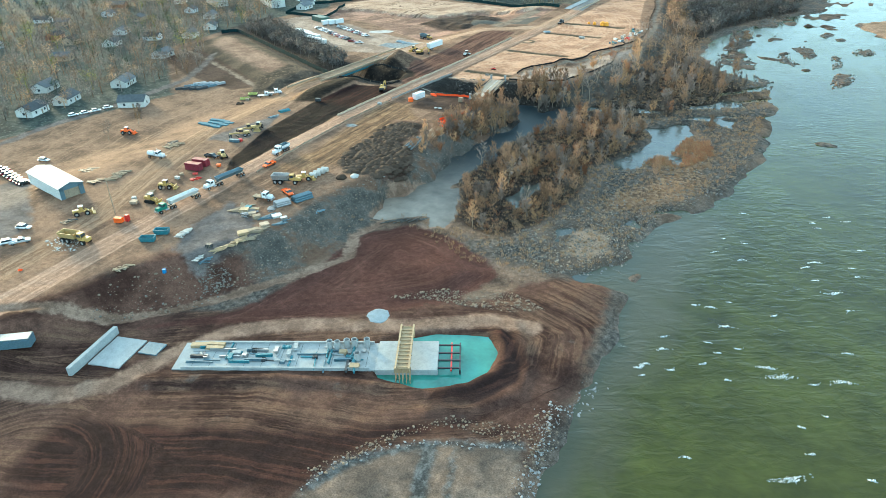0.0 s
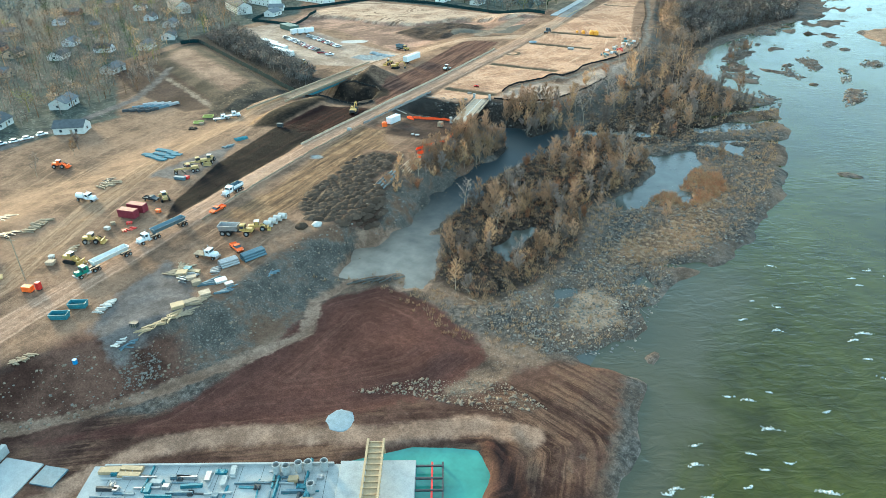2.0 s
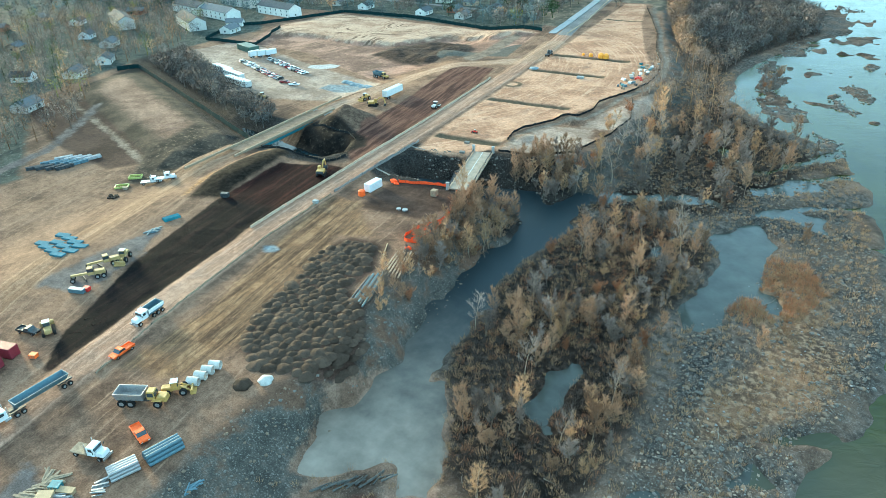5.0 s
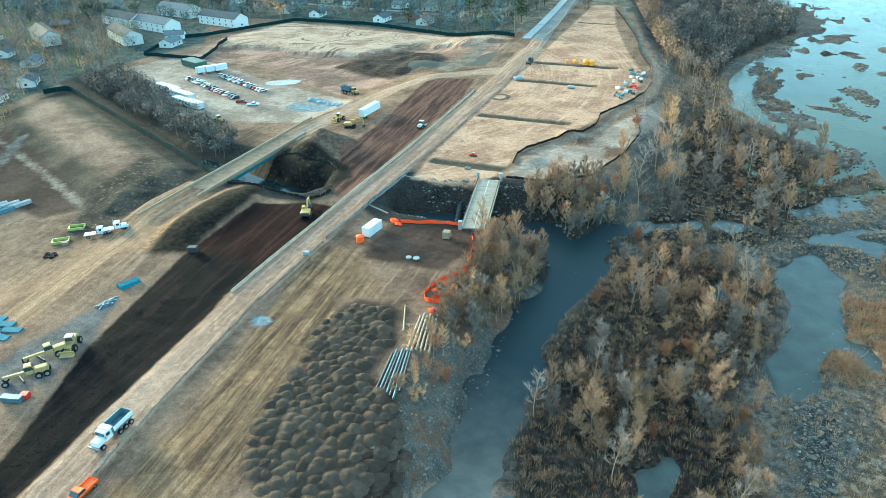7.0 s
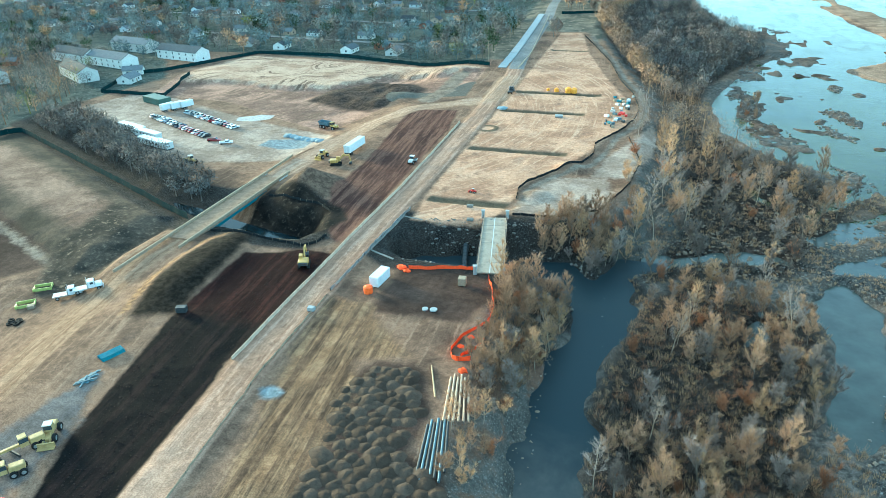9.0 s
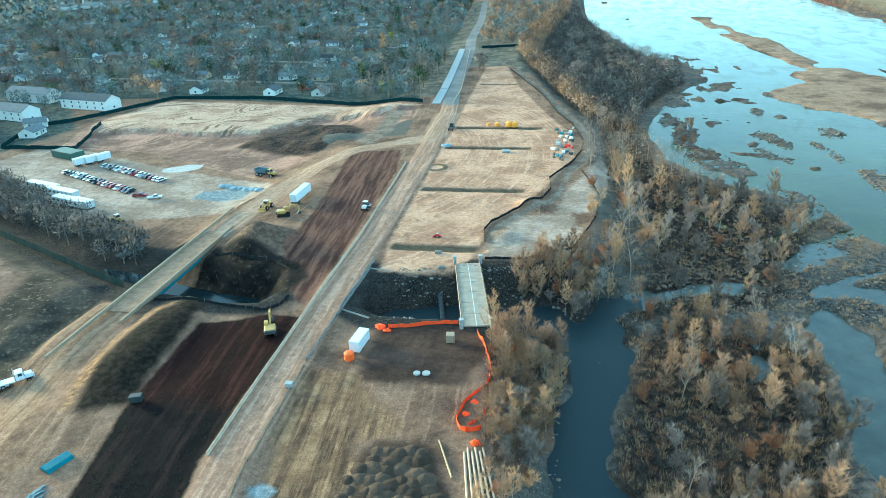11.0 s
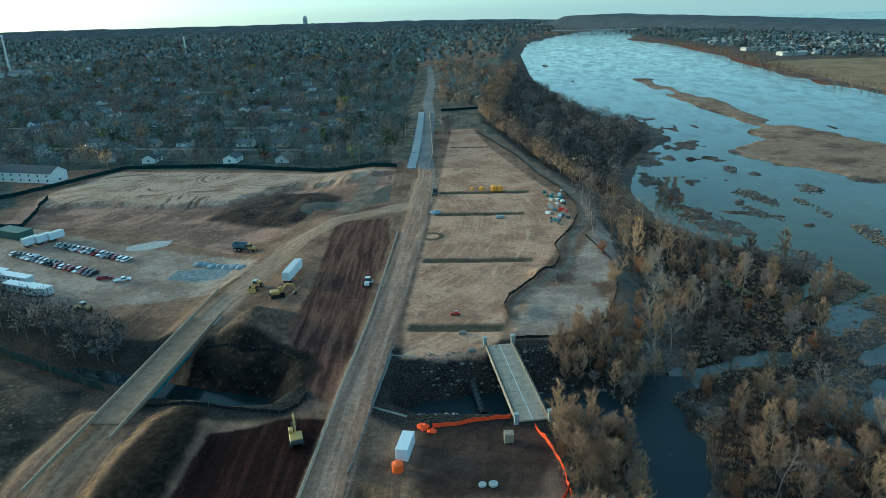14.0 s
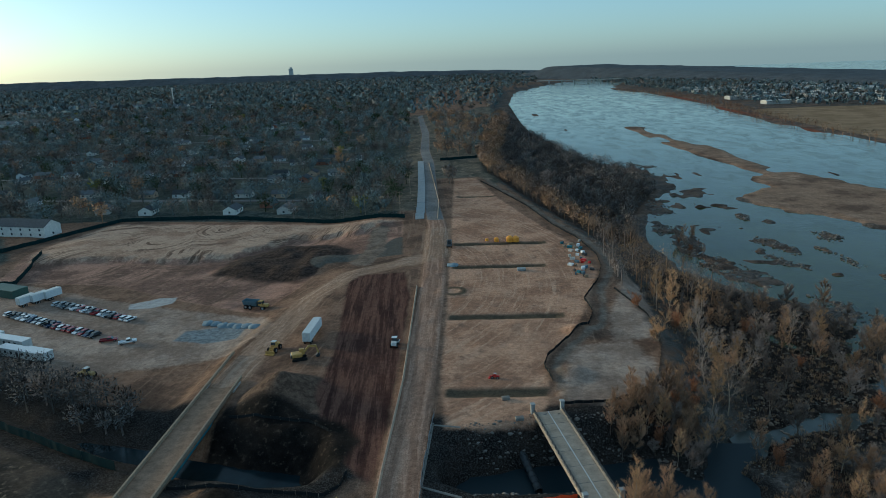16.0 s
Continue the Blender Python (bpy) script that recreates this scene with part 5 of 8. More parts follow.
def plant(spots, seed, weights, lo=0.7, hi=1.25):
    rs = random.Random(seed)
    for x, y in spots:
        ob = rs.choices(KINDS, weights)[0]
        s = rs.uniform(lo, hi)
        m = pose(x, y, ground_z(x, y), 0, 0, rs.uniform(0, 360))
        if ob.name not in used:
            used.add(ob.name)
            c = ob
            ob.matrix_basis = m
        else:
            c = copy_thing(ob, m)
        c.scale = (s, s, s * rs.uniform(0.85, 1.2))


lone.matrix_basis = pose(-127, 557, ground_z(-127, 557)) @ Matrix.Diagonal((2.6, 2.6, 1.8, 1))
lone["label"] = "broad tall leafless tree with a sunlit tan crown"
used = set()
stand = scatter(WOODS_A, 210, 11, 2.9, False)
stand = [p for p, v in zip(stand, lump(np.array([p[0] for p in stand]), np.array([p[1] for p in stand]), 11, 61)) if v > -0.3]
plant(stand, 1, (4, 4, 1.7, 1.8, 1.8, 3, 1.2, 3), 0.65, 1.15)
near_b = scatter([p for p in WOODS_B if p[1] < 330] + [(44, 326)], 122, 12, 4.6, False)
far_b = [p for p in near_b if p[1] > 225]
near_b = [p for p in near_b if p[1] <= 225]
# The sunlit rim is put into tan kinds; greyer kinds fill the interior.
edge = [p for p in near_b if sd(PLATEAU, np.array([p[0]]), np.array([p[1]]))[0] > -17]
plant(edge, 2, (3, 0.5, 4, 3, 2.5, 1, 2, 0), 0.95, 1.5)
plant([p for p in near_b if p not in edge], 7, (3, 6, 1.2, 0.6, 1.0, 2, 2, 3), 0.85, 1.35)
plant(scatter([(16, 131), (34, 127), (44, 120), (50, 135), (44, 150), (38, 142), (24, 136)], 18, 14, 2.6), 5, (4, 3, 1.5, 1, 1, 3, 1, 1), 0.7, 1.0)
plant(scatter(BANK_TREES, 62, 13, 2.1), 3, (4, 2, 2, 1.5, 1, 4, 0.6, 1), 0.65, 1.05)
plant(scatter([(23, 104), (30, 100), (40, 96), (47, 104), (46, 128), (44, 142), (29, 141), (24, 128)], 44, 15, 2.4, False), 6, (4, 3, 1.5, 2, 1.5, 3, 0.5, 2), 0.7, 1.05)
plant(scatter([(23, 30), (30, 28), (32.5, 46), (33, 62), (28, 64), (23, 52)], 22, 17, 2.2, False), 10, (3, 3, 1, 2, 1, 4, 0, 2), 0.6, 0.95)
plant(scatter(SHOALS[0], 10, 16, 2.5, False), 8, (1, 2, 0, 1, 4, 2, 0, 1), 0.6, 0.9)
plant([(86, 183), (65, 166), (77, 185), (50, 146)], 9, (0, 0, 2, 0, 0, 0, 3, 0), 1.0, 1.3)
plant([(90, 60), (118, 118), (116, 70), (112, 60), (84, 119), (-118, 12), (-104, -15), (-112, 6)], 4, (3, 1, 2, 1, 0, 2, 2, 0), 0.7, 1.0)


def tuft_cloud(spots, seed, tall, wide, blades, thick, material, name, label, category, lean=0.6):
    """Many clumps of thin upright stems in one mesh."""
    rs = np.random.RandomState(seed)
    V, F = [], []
    pts = np.array(spots)
    zs = ground_z(pts[:, 0], pts[:, 1])
    for (x, y), z in zip(spots, zs):
        n = blades
        a = rs.rand(n) * math.tau
        s = 0.6 + 0.8 * rs.rand()
        r = np.sqrt(rs.rand(n)) * wide * s
        bx, by = x + np.cos(a) * r * 0.6, y + np.sin(a) * r * 0.6
        h = tall * s * (0.5 + 0.7 * rs.rand(n))
        tx, ty = bx + np.cos(a) * lean * h * rs.rand(n), by + np.sin(a) * lean * h * rs.rand(n)
        g = rs.rand(n) * math.tau
        w = thick * (0.6 + rs.rand(n))
        k = len(V)
        base = z + h * 0.25 * rs.rand(n) * (rs.rand(n) > 0.5)
        for i in range(n):
            V += [(bx[i] - np.cos(g[i]) * w[i], by[i] - np.sin(g[i]) * w[i], base[i]), (bx[i] + np.cos(g[i]) * w[i], by[i] + np.sin(g[i]) * w[i], base[i]),
                  (tx[i], ty[i], z + h[i])]
            F.append((k + 3 * i, k + 3 * i + 1, k + 3 * i + 2))
    return tagged(new(name, raw_mesh(name, V, F, material)), label, category, kind="stuff")


FLOOD = [(34, -22), (52, -14), (80, -26), (104, -22), (118, -6), (122, 40), (134, 62), (138, 100), (134, 160), (128, 210), (92, 244), (76, 270), (74, 320), (50, 300),
         (52, 240), (50, 170), (46, 140), (52, 110), (46, 60), (44, 20), (58, 6)]
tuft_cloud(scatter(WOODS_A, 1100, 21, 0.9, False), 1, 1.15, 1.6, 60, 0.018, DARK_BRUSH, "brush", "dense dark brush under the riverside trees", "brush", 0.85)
tuft_cloud(scatter(WOODS_A, 240, 22, 1.2, False), 2, 1.3, 1.4, 60, 0.018, TWIG_TAN, "brush", "tan dry brush among the riverside trees", "brush", 0.85)
tuft_cloud(scatter(WOODS_A, 240, 27, 1.2, False), 7, 1.3, 1.4, 60, 0.018, TWIG_RUST, "brush", "rusty brown brush among the riverside trees", "brush", 0.85)
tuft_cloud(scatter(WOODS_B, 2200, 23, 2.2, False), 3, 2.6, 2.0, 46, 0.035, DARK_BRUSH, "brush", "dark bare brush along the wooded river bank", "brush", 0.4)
tuft_cloud(scatter(FLOOD, 2400, 24, 1.0, False), 4, 0.9, 1.0, 22, 0.045, TWIG_TAN, "dry_grass", "tan tufts of dry grass on the rocky flats", "grass")
tuft_cloud(scatter(FLOOD, 700, 28, 1.5, False), 8, 1.5, 1.1, 26, 0.035, TWIG_BROWN, "brush", "low brown brush scattered on the rocky flats", "brush")
KNOLL = [(97, 80), (108, 72), (120, 82), (125, 96), (120, 110), (106, 108)]
tuft_cloud(scatter(KNOLL, 110, 25, 1.2, False), 5, 1.6, 1.3, 40, 0.04, TWIG_RUST, "brush", "rusty low brush on a rocky knoll", "brush")
tuft_cloud(scatter(KNOLL, 150, 29, 1.0, False), 9, 1.3, 1.2, 40, 0.04, TWIG_TAN, "dry_grass", "tan grass on a rocky knoll", "grass")
tuft_cloud(scatter(BANK_TREES, 200, 26, 1.0), 6, 1.8, 1.2, 40, 0.035, TWIG_BROWN, "brush", "brown brush on the bank edge", "brush")


@functools.cache
def tinted(m):
    """The same twigs, lighter or darker from tree to tree."""
    m = m.copy()
    nt = m.node_tree
    hsv = next(n for n in nt.nodes if n.bl_idname == "ShaderNodeHueSaturation")
    tint = nt.nodes.new("ShaderNodeAttribute")
    tint.attribute_name = "tint"
    mul = nt.nodes.new("ShaderNodeMath")
    mul.operation = "MULTIPLY"
    nt.links.new(hsv.inputs["Value"].links[0].from_socket, mul.inputs[0])
    nt.links.new(tint.outputs["Fac"], mul.inputs[1])
    nt.links.new(mul.outputs[0], hsv.inputs["Value"])
    return m


def far_trees(spots, seed, tall, name, label, materials, weights, leaves=64, size=2.1, fat=0.35):
    """Distant bare trees, joined: a tapered trunk and a ragged vase-shaped crown of small sprays each."""
    rs = np.random.RandomState(seed)
    spots = np.array(spots)
    kinds = rs.choice(len(materials), len(spots), p=np.array(weights) / sum(weights))
    zs = ground_z(spots[:, 0], spots[:, 1])
    ring = np.array([(math.cos(i * math.tau / 3), math.sin(i * math.tau / 3)) for i in range(3)])
    for k, m in enumerate(materials):
        V, T, N = [], [], []
        mine = np.nonzero(kinds == k)[0]
        for q in mine:
            x, y, z = spots[q, 0], spots[q, 1], zs[q]
            h = tall * (0.6 + 0.7 * rs.rand())
            r = h * (0.3 + 0.14 * rs.rand())
            d = rs.randn(leaves, 3)
            d /= np.linalg.norm(d, axis=1)[:, None]
            c = d * (rs.rand(leaves, 1) ** 0.45) * np.array([r, r, h * 0.36])
            c[:, :2] *= (1 + 0.45 * c[:, 2:] / (h * 0.36))
            c += np.array([x, y, z + h * 0.62])
            e = rs.randn(leaves, 3) * size * 0.36 * fat
            g = (d * 0.6 + [0, 0, 0.2] + rs.randn(leaves, 3) * 0.35) * size * (0.5 + 0.8 * rs.rand(leaves, 1))
            foot = np.c_[ring * 0.3 + (x, y), np.full(3, z - 0.3)]
            head = np.c_[ring * 0.1 + (x, y), np.full(3, z + h * 0.7)]
            shaft = np.stack([foot, np.roll(foot, -1, 0), head], 1).reshape(-1, 3)
            spray = np.stack([c - e, c + e, c + g], 1)
            out = d * 0.55 + rs.randn(leaves, 3) * 0.1 + [0, 0, 0.45]
            turned = np.einsum("ij,ij->i", np.cross(spray[:, 1] - spray[:, 0], spray[:, 2] - spray[:, 0]), out) < 0
            spray[turned] = spray[turned][:, ::-1]
            V += [shaft, spray.reshape(-1, 3)]
            N += [np.repeat(np.c_[ring, np.zeros(3)], 3, 0), np.repeat(out / np.linalg.norm(out, axis=1)[:, None], 3, 0)]
            T.append(np.full(9 + 3 * leaves, 0.66 + 0.7 * rs.rand() ** 1.3))
        if not V:
            continue
        V = np.concatenate(V)
        me = bpy.data.meshes.new(name)
        me.vertices.add(len(V))
        me.vertices.foreach_set("co", V.ravel())
        me.loops.add(len(V))
        me.loops.foreach_set("vertex_index", np.arange(len(V)))
        me.polygons.add(len(V) // 3)
        me.polygons.foreach_set("loop_start", np.arange(0, len(V), 3))
        me.update()
        me.attributes.new("tint", "FLOAT", "POINT").data.foreach_set("value", np.concatenate(T).astype(np.float32))
        me.attributes.new("custom_normal", "FLOAT_VECTOR", "POINT").data.foreach_set("vector", np.concatenate(N).astype(np.float32).ravel())
        me.materials.append(tinted(m))
        tagged(new(name, me), label, "trees", kind="stuff")


# ---- the suburb and the far land ----
HOUSE_SPOTS = [(-218, 103, 20), (-141, 25, -55), (-178, 12, 30), (-264, 183, 40), (-258, 282, 10), (-252, 154, 30), (-174, -8, 25), (-180, 47, 30), (-222, 401, 5),
               (-255, 407, 15), (-165, 397, 0), (-130, 395, 0), (-165, -45, 60), (-160, -80, 60), (-210, 20, 30), (-300, 215, 30),
               (-120, 430, 0), (-280, 110, 30)]


def house(l, w, h, label, wall_mat, rows=1):
    """A gabled house with wall, roof, windows and a door."""
    t = thing("house", label, "house", "suburban houses")
    bm = bmesh.new()
    slab(bm, [(-w / 2, -0.4), (w / 2, -0.4), (w / 2, h), (0, h + w * 0.28), (-w / 2, h)], -l / 2, l / 2)
    part("wall", bm, wall_mat, t)
    bm = bmesh.new()
    o = 0.5
    zt, ze = h + w * 0.28 + 0.16, h - 0.28 * o + 0.16
    slab(bm, [(-w / 2 - o, ze), (0, zt), (w / 2 + o, ze), (w / 2 + o, ze - 0.14), (0, zt - 0.14), (-w / 2 - o, ze - 0.14)], -l / 2 - 0.4, l / 2 + 0.4)
    part("roof", bm, ROOF_GREY, t, "dark shingle roof")
    for r in range(rows):
        for s in (-1, 1):
            n = max(2, int(l / 6))
            for k in range(n):
                part("window", box(bmesh.new(), (s * (w / 2 + 0.01), -l / 2 + l * (k + 0.5) / n, 1.6 + 2.8 * r), (0.06, 1.1, 1.2)), GLASS, t)
    for s in (-1, 1):
        part("window", box(bmesh.new(), (0, s * (l / 2 + 0.01), 1.6), (1.2, 0.06, 1.2)), GLASS, t)
    part("door", box(bmesh.new(), (w / 2 + 0.02, l * 0.08, 1.0), (0.08, 1.0, 2.1)), TIMBER, t)
    return t


spread(house(13, 8.5, 3.0, "single-storey pale house with a dark gabled roof among bare trees", SIDING), HOUSE_SPOTS)
apart_spots = [(-272, 352, 78), (-306, 322, 75), (-330, 372, 78), (-300, 286, 60), (-345, 330, 75), (-352, 268, 60)]
spread(house(40, 12, 6.0, "two-storey pale apartment block with a grey roof", SIDING, 2), apart_spots)
rs = random.Random(5)


def on_street(x, y, wide):
    """Whether a spot lies on one of the streets of the suburb."""
    return abs((y + 0.12 * x) % 92 - 46) < wide or (abs((x + 0.06 * y) % 210 - 105) < wide and y > 395)


tract = []
for row in range(4, 14):
    for col in range(-700, -80, 25):
        for side in (-1, 1):
            x = col + rs.uniform(-4, 4)
            y = row * 92 + 46 - 0.12 * x + side * rs.uniform(13, 17)
            if y > 402 and x < -88 - (y - 420) * 0.14 and rs.random() < (0.66 if y < 850 else 0.3) and not on_street(x, y, 8):
                tract.append((x, y, 90 if rs.random() < 0.7 else 0))
tract += [(x + rs.uniform(-8, 8), y + rs.uniform(-8, 8), rs.choice((30, 120))) for x in range(-420, -190, 38) for y in range(-60, 330, 40) if (x + y) % 3 and x < -240 - abs(y - 200) * 0.1]
tract = [p for p in tract if min(math.dist(p[:2], q[:2]) for q in HOUSE_SPOTS + apart_spots) > 24]
siding_kinds = [("white", WHITE), ("cream", SIDING), ("brick-red", mat("brick_siding", (0.24, 0.12, 0.085), 0.85, vary=0.3, scale=1.0, bump=0.2)), ("grey", DUSTY_CONCRETE)]
for k, (nm, m) in enumerate(siding_kinds):
    spread(house(11 + k % 3, 8, 2.9, "small %s suburban house with a dark roof, half hidden by trees" % nm, m), tract[k::4])


def streets():
    t = thing("street", "grey asphalt suburban streets between rows of houses", "street", kind="structure")
    asphalt = mat("worn_asphalt", (0.16, 0.155, 0.15), 0.9, vary=0.25, scale=0.3, bump=0.2)
    for row in range(4, 14):
        y = row * 92 + 46
        part("carriageway", slab(bmesh.new(), [(-690, -4.9), (-100 - (y - 380) * 0.14, -4.9), (-100 - (y - 380) * 0.14, -4.2), (-690, -4.2)], -3.2, 3.2), asphalt, t).matrix_basis = pose(0, y, 0, 0, 0, math.degrees(math.atan(-0.12)))


streets()

SUB = [(-700, 330), (-330, 330), (-232, 384), (-168, 388), (-100, 372), (-56, 358), (-62, 500), (-80, 660), (-130, 1150), (-160, 1500), (-900, 1500)]
SUB_W = [(-430, -110), (-178, -110), (-164, -40), (-164, 60), (-172, 96), (-247, 165), (-264, 250), (-327, 340), (-430, 360)]
SUB_FAR_W = [(-430, -110), (-430, 360), (-700, 380), (-700, -40)]
mixes = ([FAR_TWIG_HAZE, FAR_TWIG_WARM, BANK_TWIG, TWIG_TAN, EVERGREEN, SPRING], (5, 2.8, 1.6, 0.25, 0.9, 0.06))


def off_road(spots, wide):
    """Those of the spots that keep clear of the main road."""
    p = np.array(spots)
    return p[band(ROAD_MID, p[:, 0], p[:, 1], 0) < -wide].tolist()


def suburb_spots(poly, n, seed, gap):
    """Trees stand between the streets, thinned to clearings here and there."""
    spots = scatter(poly, n, seed, gap)
    thin = lump(np.array([p[0] for p in spots]), np.array([p[1] for p in spots]), 38, 77)
    homes = np.array([h[:2] for h in HOUSE_SPOTS + apart_spots + tract])

    def in_front(x, y):
        dx, dy = x - homes[:, 0], y - homes[:, 1]
        return bool(np.any((np.abs(dx - 0.25 * dy) < 8) & (dy < 7) & (dy > -20)))

    return [p for p, v in zip(spots, thin) if v > -0.42 and not on_street(*p, 5.5) and not in_front(*p)]


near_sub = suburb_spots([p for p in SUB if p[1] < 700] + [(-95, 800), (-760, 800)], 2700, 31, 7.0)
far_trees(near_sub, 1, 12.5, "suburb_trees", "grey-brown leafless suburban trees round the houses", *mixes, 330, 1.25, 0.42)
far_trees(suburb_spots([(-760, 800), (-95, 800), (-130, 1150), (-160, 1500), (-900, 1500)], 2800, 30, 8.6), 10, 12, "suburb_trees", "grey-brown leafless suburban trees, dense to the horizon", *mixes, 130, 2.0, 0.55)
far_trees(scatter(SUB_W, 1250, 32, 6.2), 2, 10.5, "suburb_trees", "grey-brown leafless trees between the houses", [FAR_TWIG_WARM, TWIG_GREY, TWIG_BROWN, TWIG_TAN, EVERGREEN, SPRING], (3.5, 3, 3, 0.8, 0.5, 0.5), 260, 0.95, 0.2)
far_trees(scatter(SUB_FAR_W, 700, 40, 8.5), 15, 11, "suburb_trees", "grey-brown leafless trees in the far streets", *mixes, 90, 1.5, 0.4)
far_trees(scatter([(-245, 199), (-236, 193), (-165, 161), (-100, 131), (-98, 143), (-160, 175), (-236, 219)], 130, 33, 3.6), 3, 8, "creek_trees", "dense bare grey trees lining the creek", [BANK_TWIG, TWIG_GREY], (5, 1), 420, 0.9, 0.3)
far_trees(far_b, 16, 11, "bank_trees", "leafless brown trees along the middle of the river bank", [TWIG_GREY, TWIG_BROWN, TWIG_TAN], (3, 3, 2), 420, 0.9, 0.12)
bank_b = scatter([p for p in WOODS_B if p[1] > 310] + [(69, 312)], 900, 34, 5.6, False)
# Sun on the wood's edge and shade within are put into the twig colours.
rim = sd(PLATEAU, np.array([p[0] for p in bank_b]), np.array([p[1] for p in bank_b])) > -17
far_trees([p for p, e in zip(bank_b, rim) if e], 4, 14, "bank_trees", "broad leafless trees along the park edge, crowns tinted tan as if sunlit", [TWIG_BROWN, TWIG_TAN, TWIG_GREY], (3, 1.6, 2.4), 420, 1.25, 0.27)
far_trees([p for p, e in zip(bank_b, rim) if not e], 14, 9.5, "bank_trees", "dense bare trees along the far river bank, crowns tinted dark as shade", [TWIG_GREY, BANK_TWIG], (1.5, 4), 260, 1.25, 0.3)
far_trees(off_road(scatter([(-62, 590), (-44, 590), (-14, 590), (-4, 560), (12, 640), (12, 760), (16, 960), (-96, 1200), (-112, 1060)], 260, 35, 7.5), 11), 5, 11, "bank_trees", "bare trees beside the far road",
          [TWIG_GREY, TWIG_BROWN, TWIG_TAN, FAR_TWIG_HAZE], (3, 2, 1, 2), 240, 1.4, 0.42)
far_trees([(-30, 455), (-28, 462), (-31, 470), (-39, 600), (-33, 612), (-4, 540), (2, 515), (6, 480), (-6, 560), (-18, 590)], 25, 12.5, "park_trees", "bare round trees at the park's far end", [TWIG_GREY, FAR_TWIG_WARM], (2, 1), 520, 1.3, 0.42)
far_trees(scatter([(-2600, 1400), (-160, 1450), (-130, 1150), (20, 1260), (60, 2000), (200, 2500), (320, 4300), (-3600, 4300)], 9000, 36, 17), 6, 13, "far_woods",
          "far leafless woods reaching the horizon", [FAR_TWIG_HAZE, FAR_TWIG_WARM], (4, 1), 18, 6.0, 0.9)
far_trees(scatter([(-2600, 1400), (-900, 1500), (-700, 380), (-460, -110), (-1800, -110)], 3000, 37, 17), 7, 13, "far_woods", "far leafless woods beyond the suburb", [FAR_TWIG_HAZE, FAR_TWIG_WARM], (4, 1), 14, 5.0, 0.9)
far_trees(scatter([(378, 640), (384, 560), (430, 200), (445, 200), (396, 640), (392, 800), (430, 1300), (428, 1560), (362, 1890), (350, 1880), (404, 1560), (404, 1320), (372, 950)], 420, 38, 6.0),
          8, 8, "bank_trees", "brown scrub along the far bank", [TWIG_BROWN, TWIG_RUST, TWIG_GREY], (3, 2, 2), 40, 1.4)
far_trees(scatter([(480, 1150), (880, 950), (900, 1400), (850, 1730), (760, 2040), (660, 2330), (540, 2640), (440, 2850), (430, 2250)], 1500, 39, 15), 9, 11, "far_woods", "far woods beyond the river", [FAR_TWIG_HAZE, FAR_TWIG_WARM], (3, 1), 18, 4.5, 0.8)

# far bank: dry meadow and industrial sheds
rs = random.Random(8)
sheds = [(480 + rs.uniform(0, 640), 1180 + rs.uniform(0, 620), rs.uniform(-10, 10) + rs.choice((0, 90))) for _ in range(190)]
sheds = [p for p in sheds if p[0] < 905 - (p[1] - 1180) * 0.14][:115]
for k, (w, l, m, nm) in enumerate(((8, 15, DUSTY_WHITE, "long low white"), (5, 8, CONCRETE, "small grey"), (11, 22, CONCRETE, "large grey"), (6, 11, BLUE_STEEL, "blue-grey"), (5, 9, SIDING, "small cream"))):
    t = thing("warehouse", nm + " industrial shed beyond the river", "warehouse", "sheds beyond the river")
    part("wall", slab(bmesh.new(), [(-w, 0), (w, 0), (w, 5.5), (0, 7), (-w, 5.5)], -l, l), m, t)
    part("roof", slab(bmesh.new(), [(-w - 0.3, 5.55), (0, 7.15), (w + 0.3, 5.55), (w + 0.3, 5.35), (0, 7.0), (-w - 0.3, 5.35)], -l - 0.3, l + 0.3), CONCRETE, t)
    spread(t, sheds[k::5])


def tower(w, h, label):
    t = thing("tower_block", label, "tower")
    part("wall", box(bmesh.new(), (0, 0, h / 2), (w, w, h), bevel=w * 0.05), DUSTY_WHITE, t)
    for k in range(12):
        part("window_band", box(bmesh.new(), (0, 0, h * (k + 1) / 13), (w + 0.4, w + 0.4, h / 40)), GLASS, t)
    part("plant_room", box(bmesh.new(), (0, 0, h + 4), (w * 0.5, w * 0.5, 8)), CONCRETE, t)
    return t


tower(24, 86, "tall grey tower block far off on the skyline").matrix_basis = pose(-1240, 4480, -8)
tower(30, 40, "lower grey tower block far off on the skyline").matrix_basis = pose(-1195, 4490, -8)
tower(26, 34, "squat grey tower block far off on the skyline").matrix_basis = pose(-745, 4540, -8)


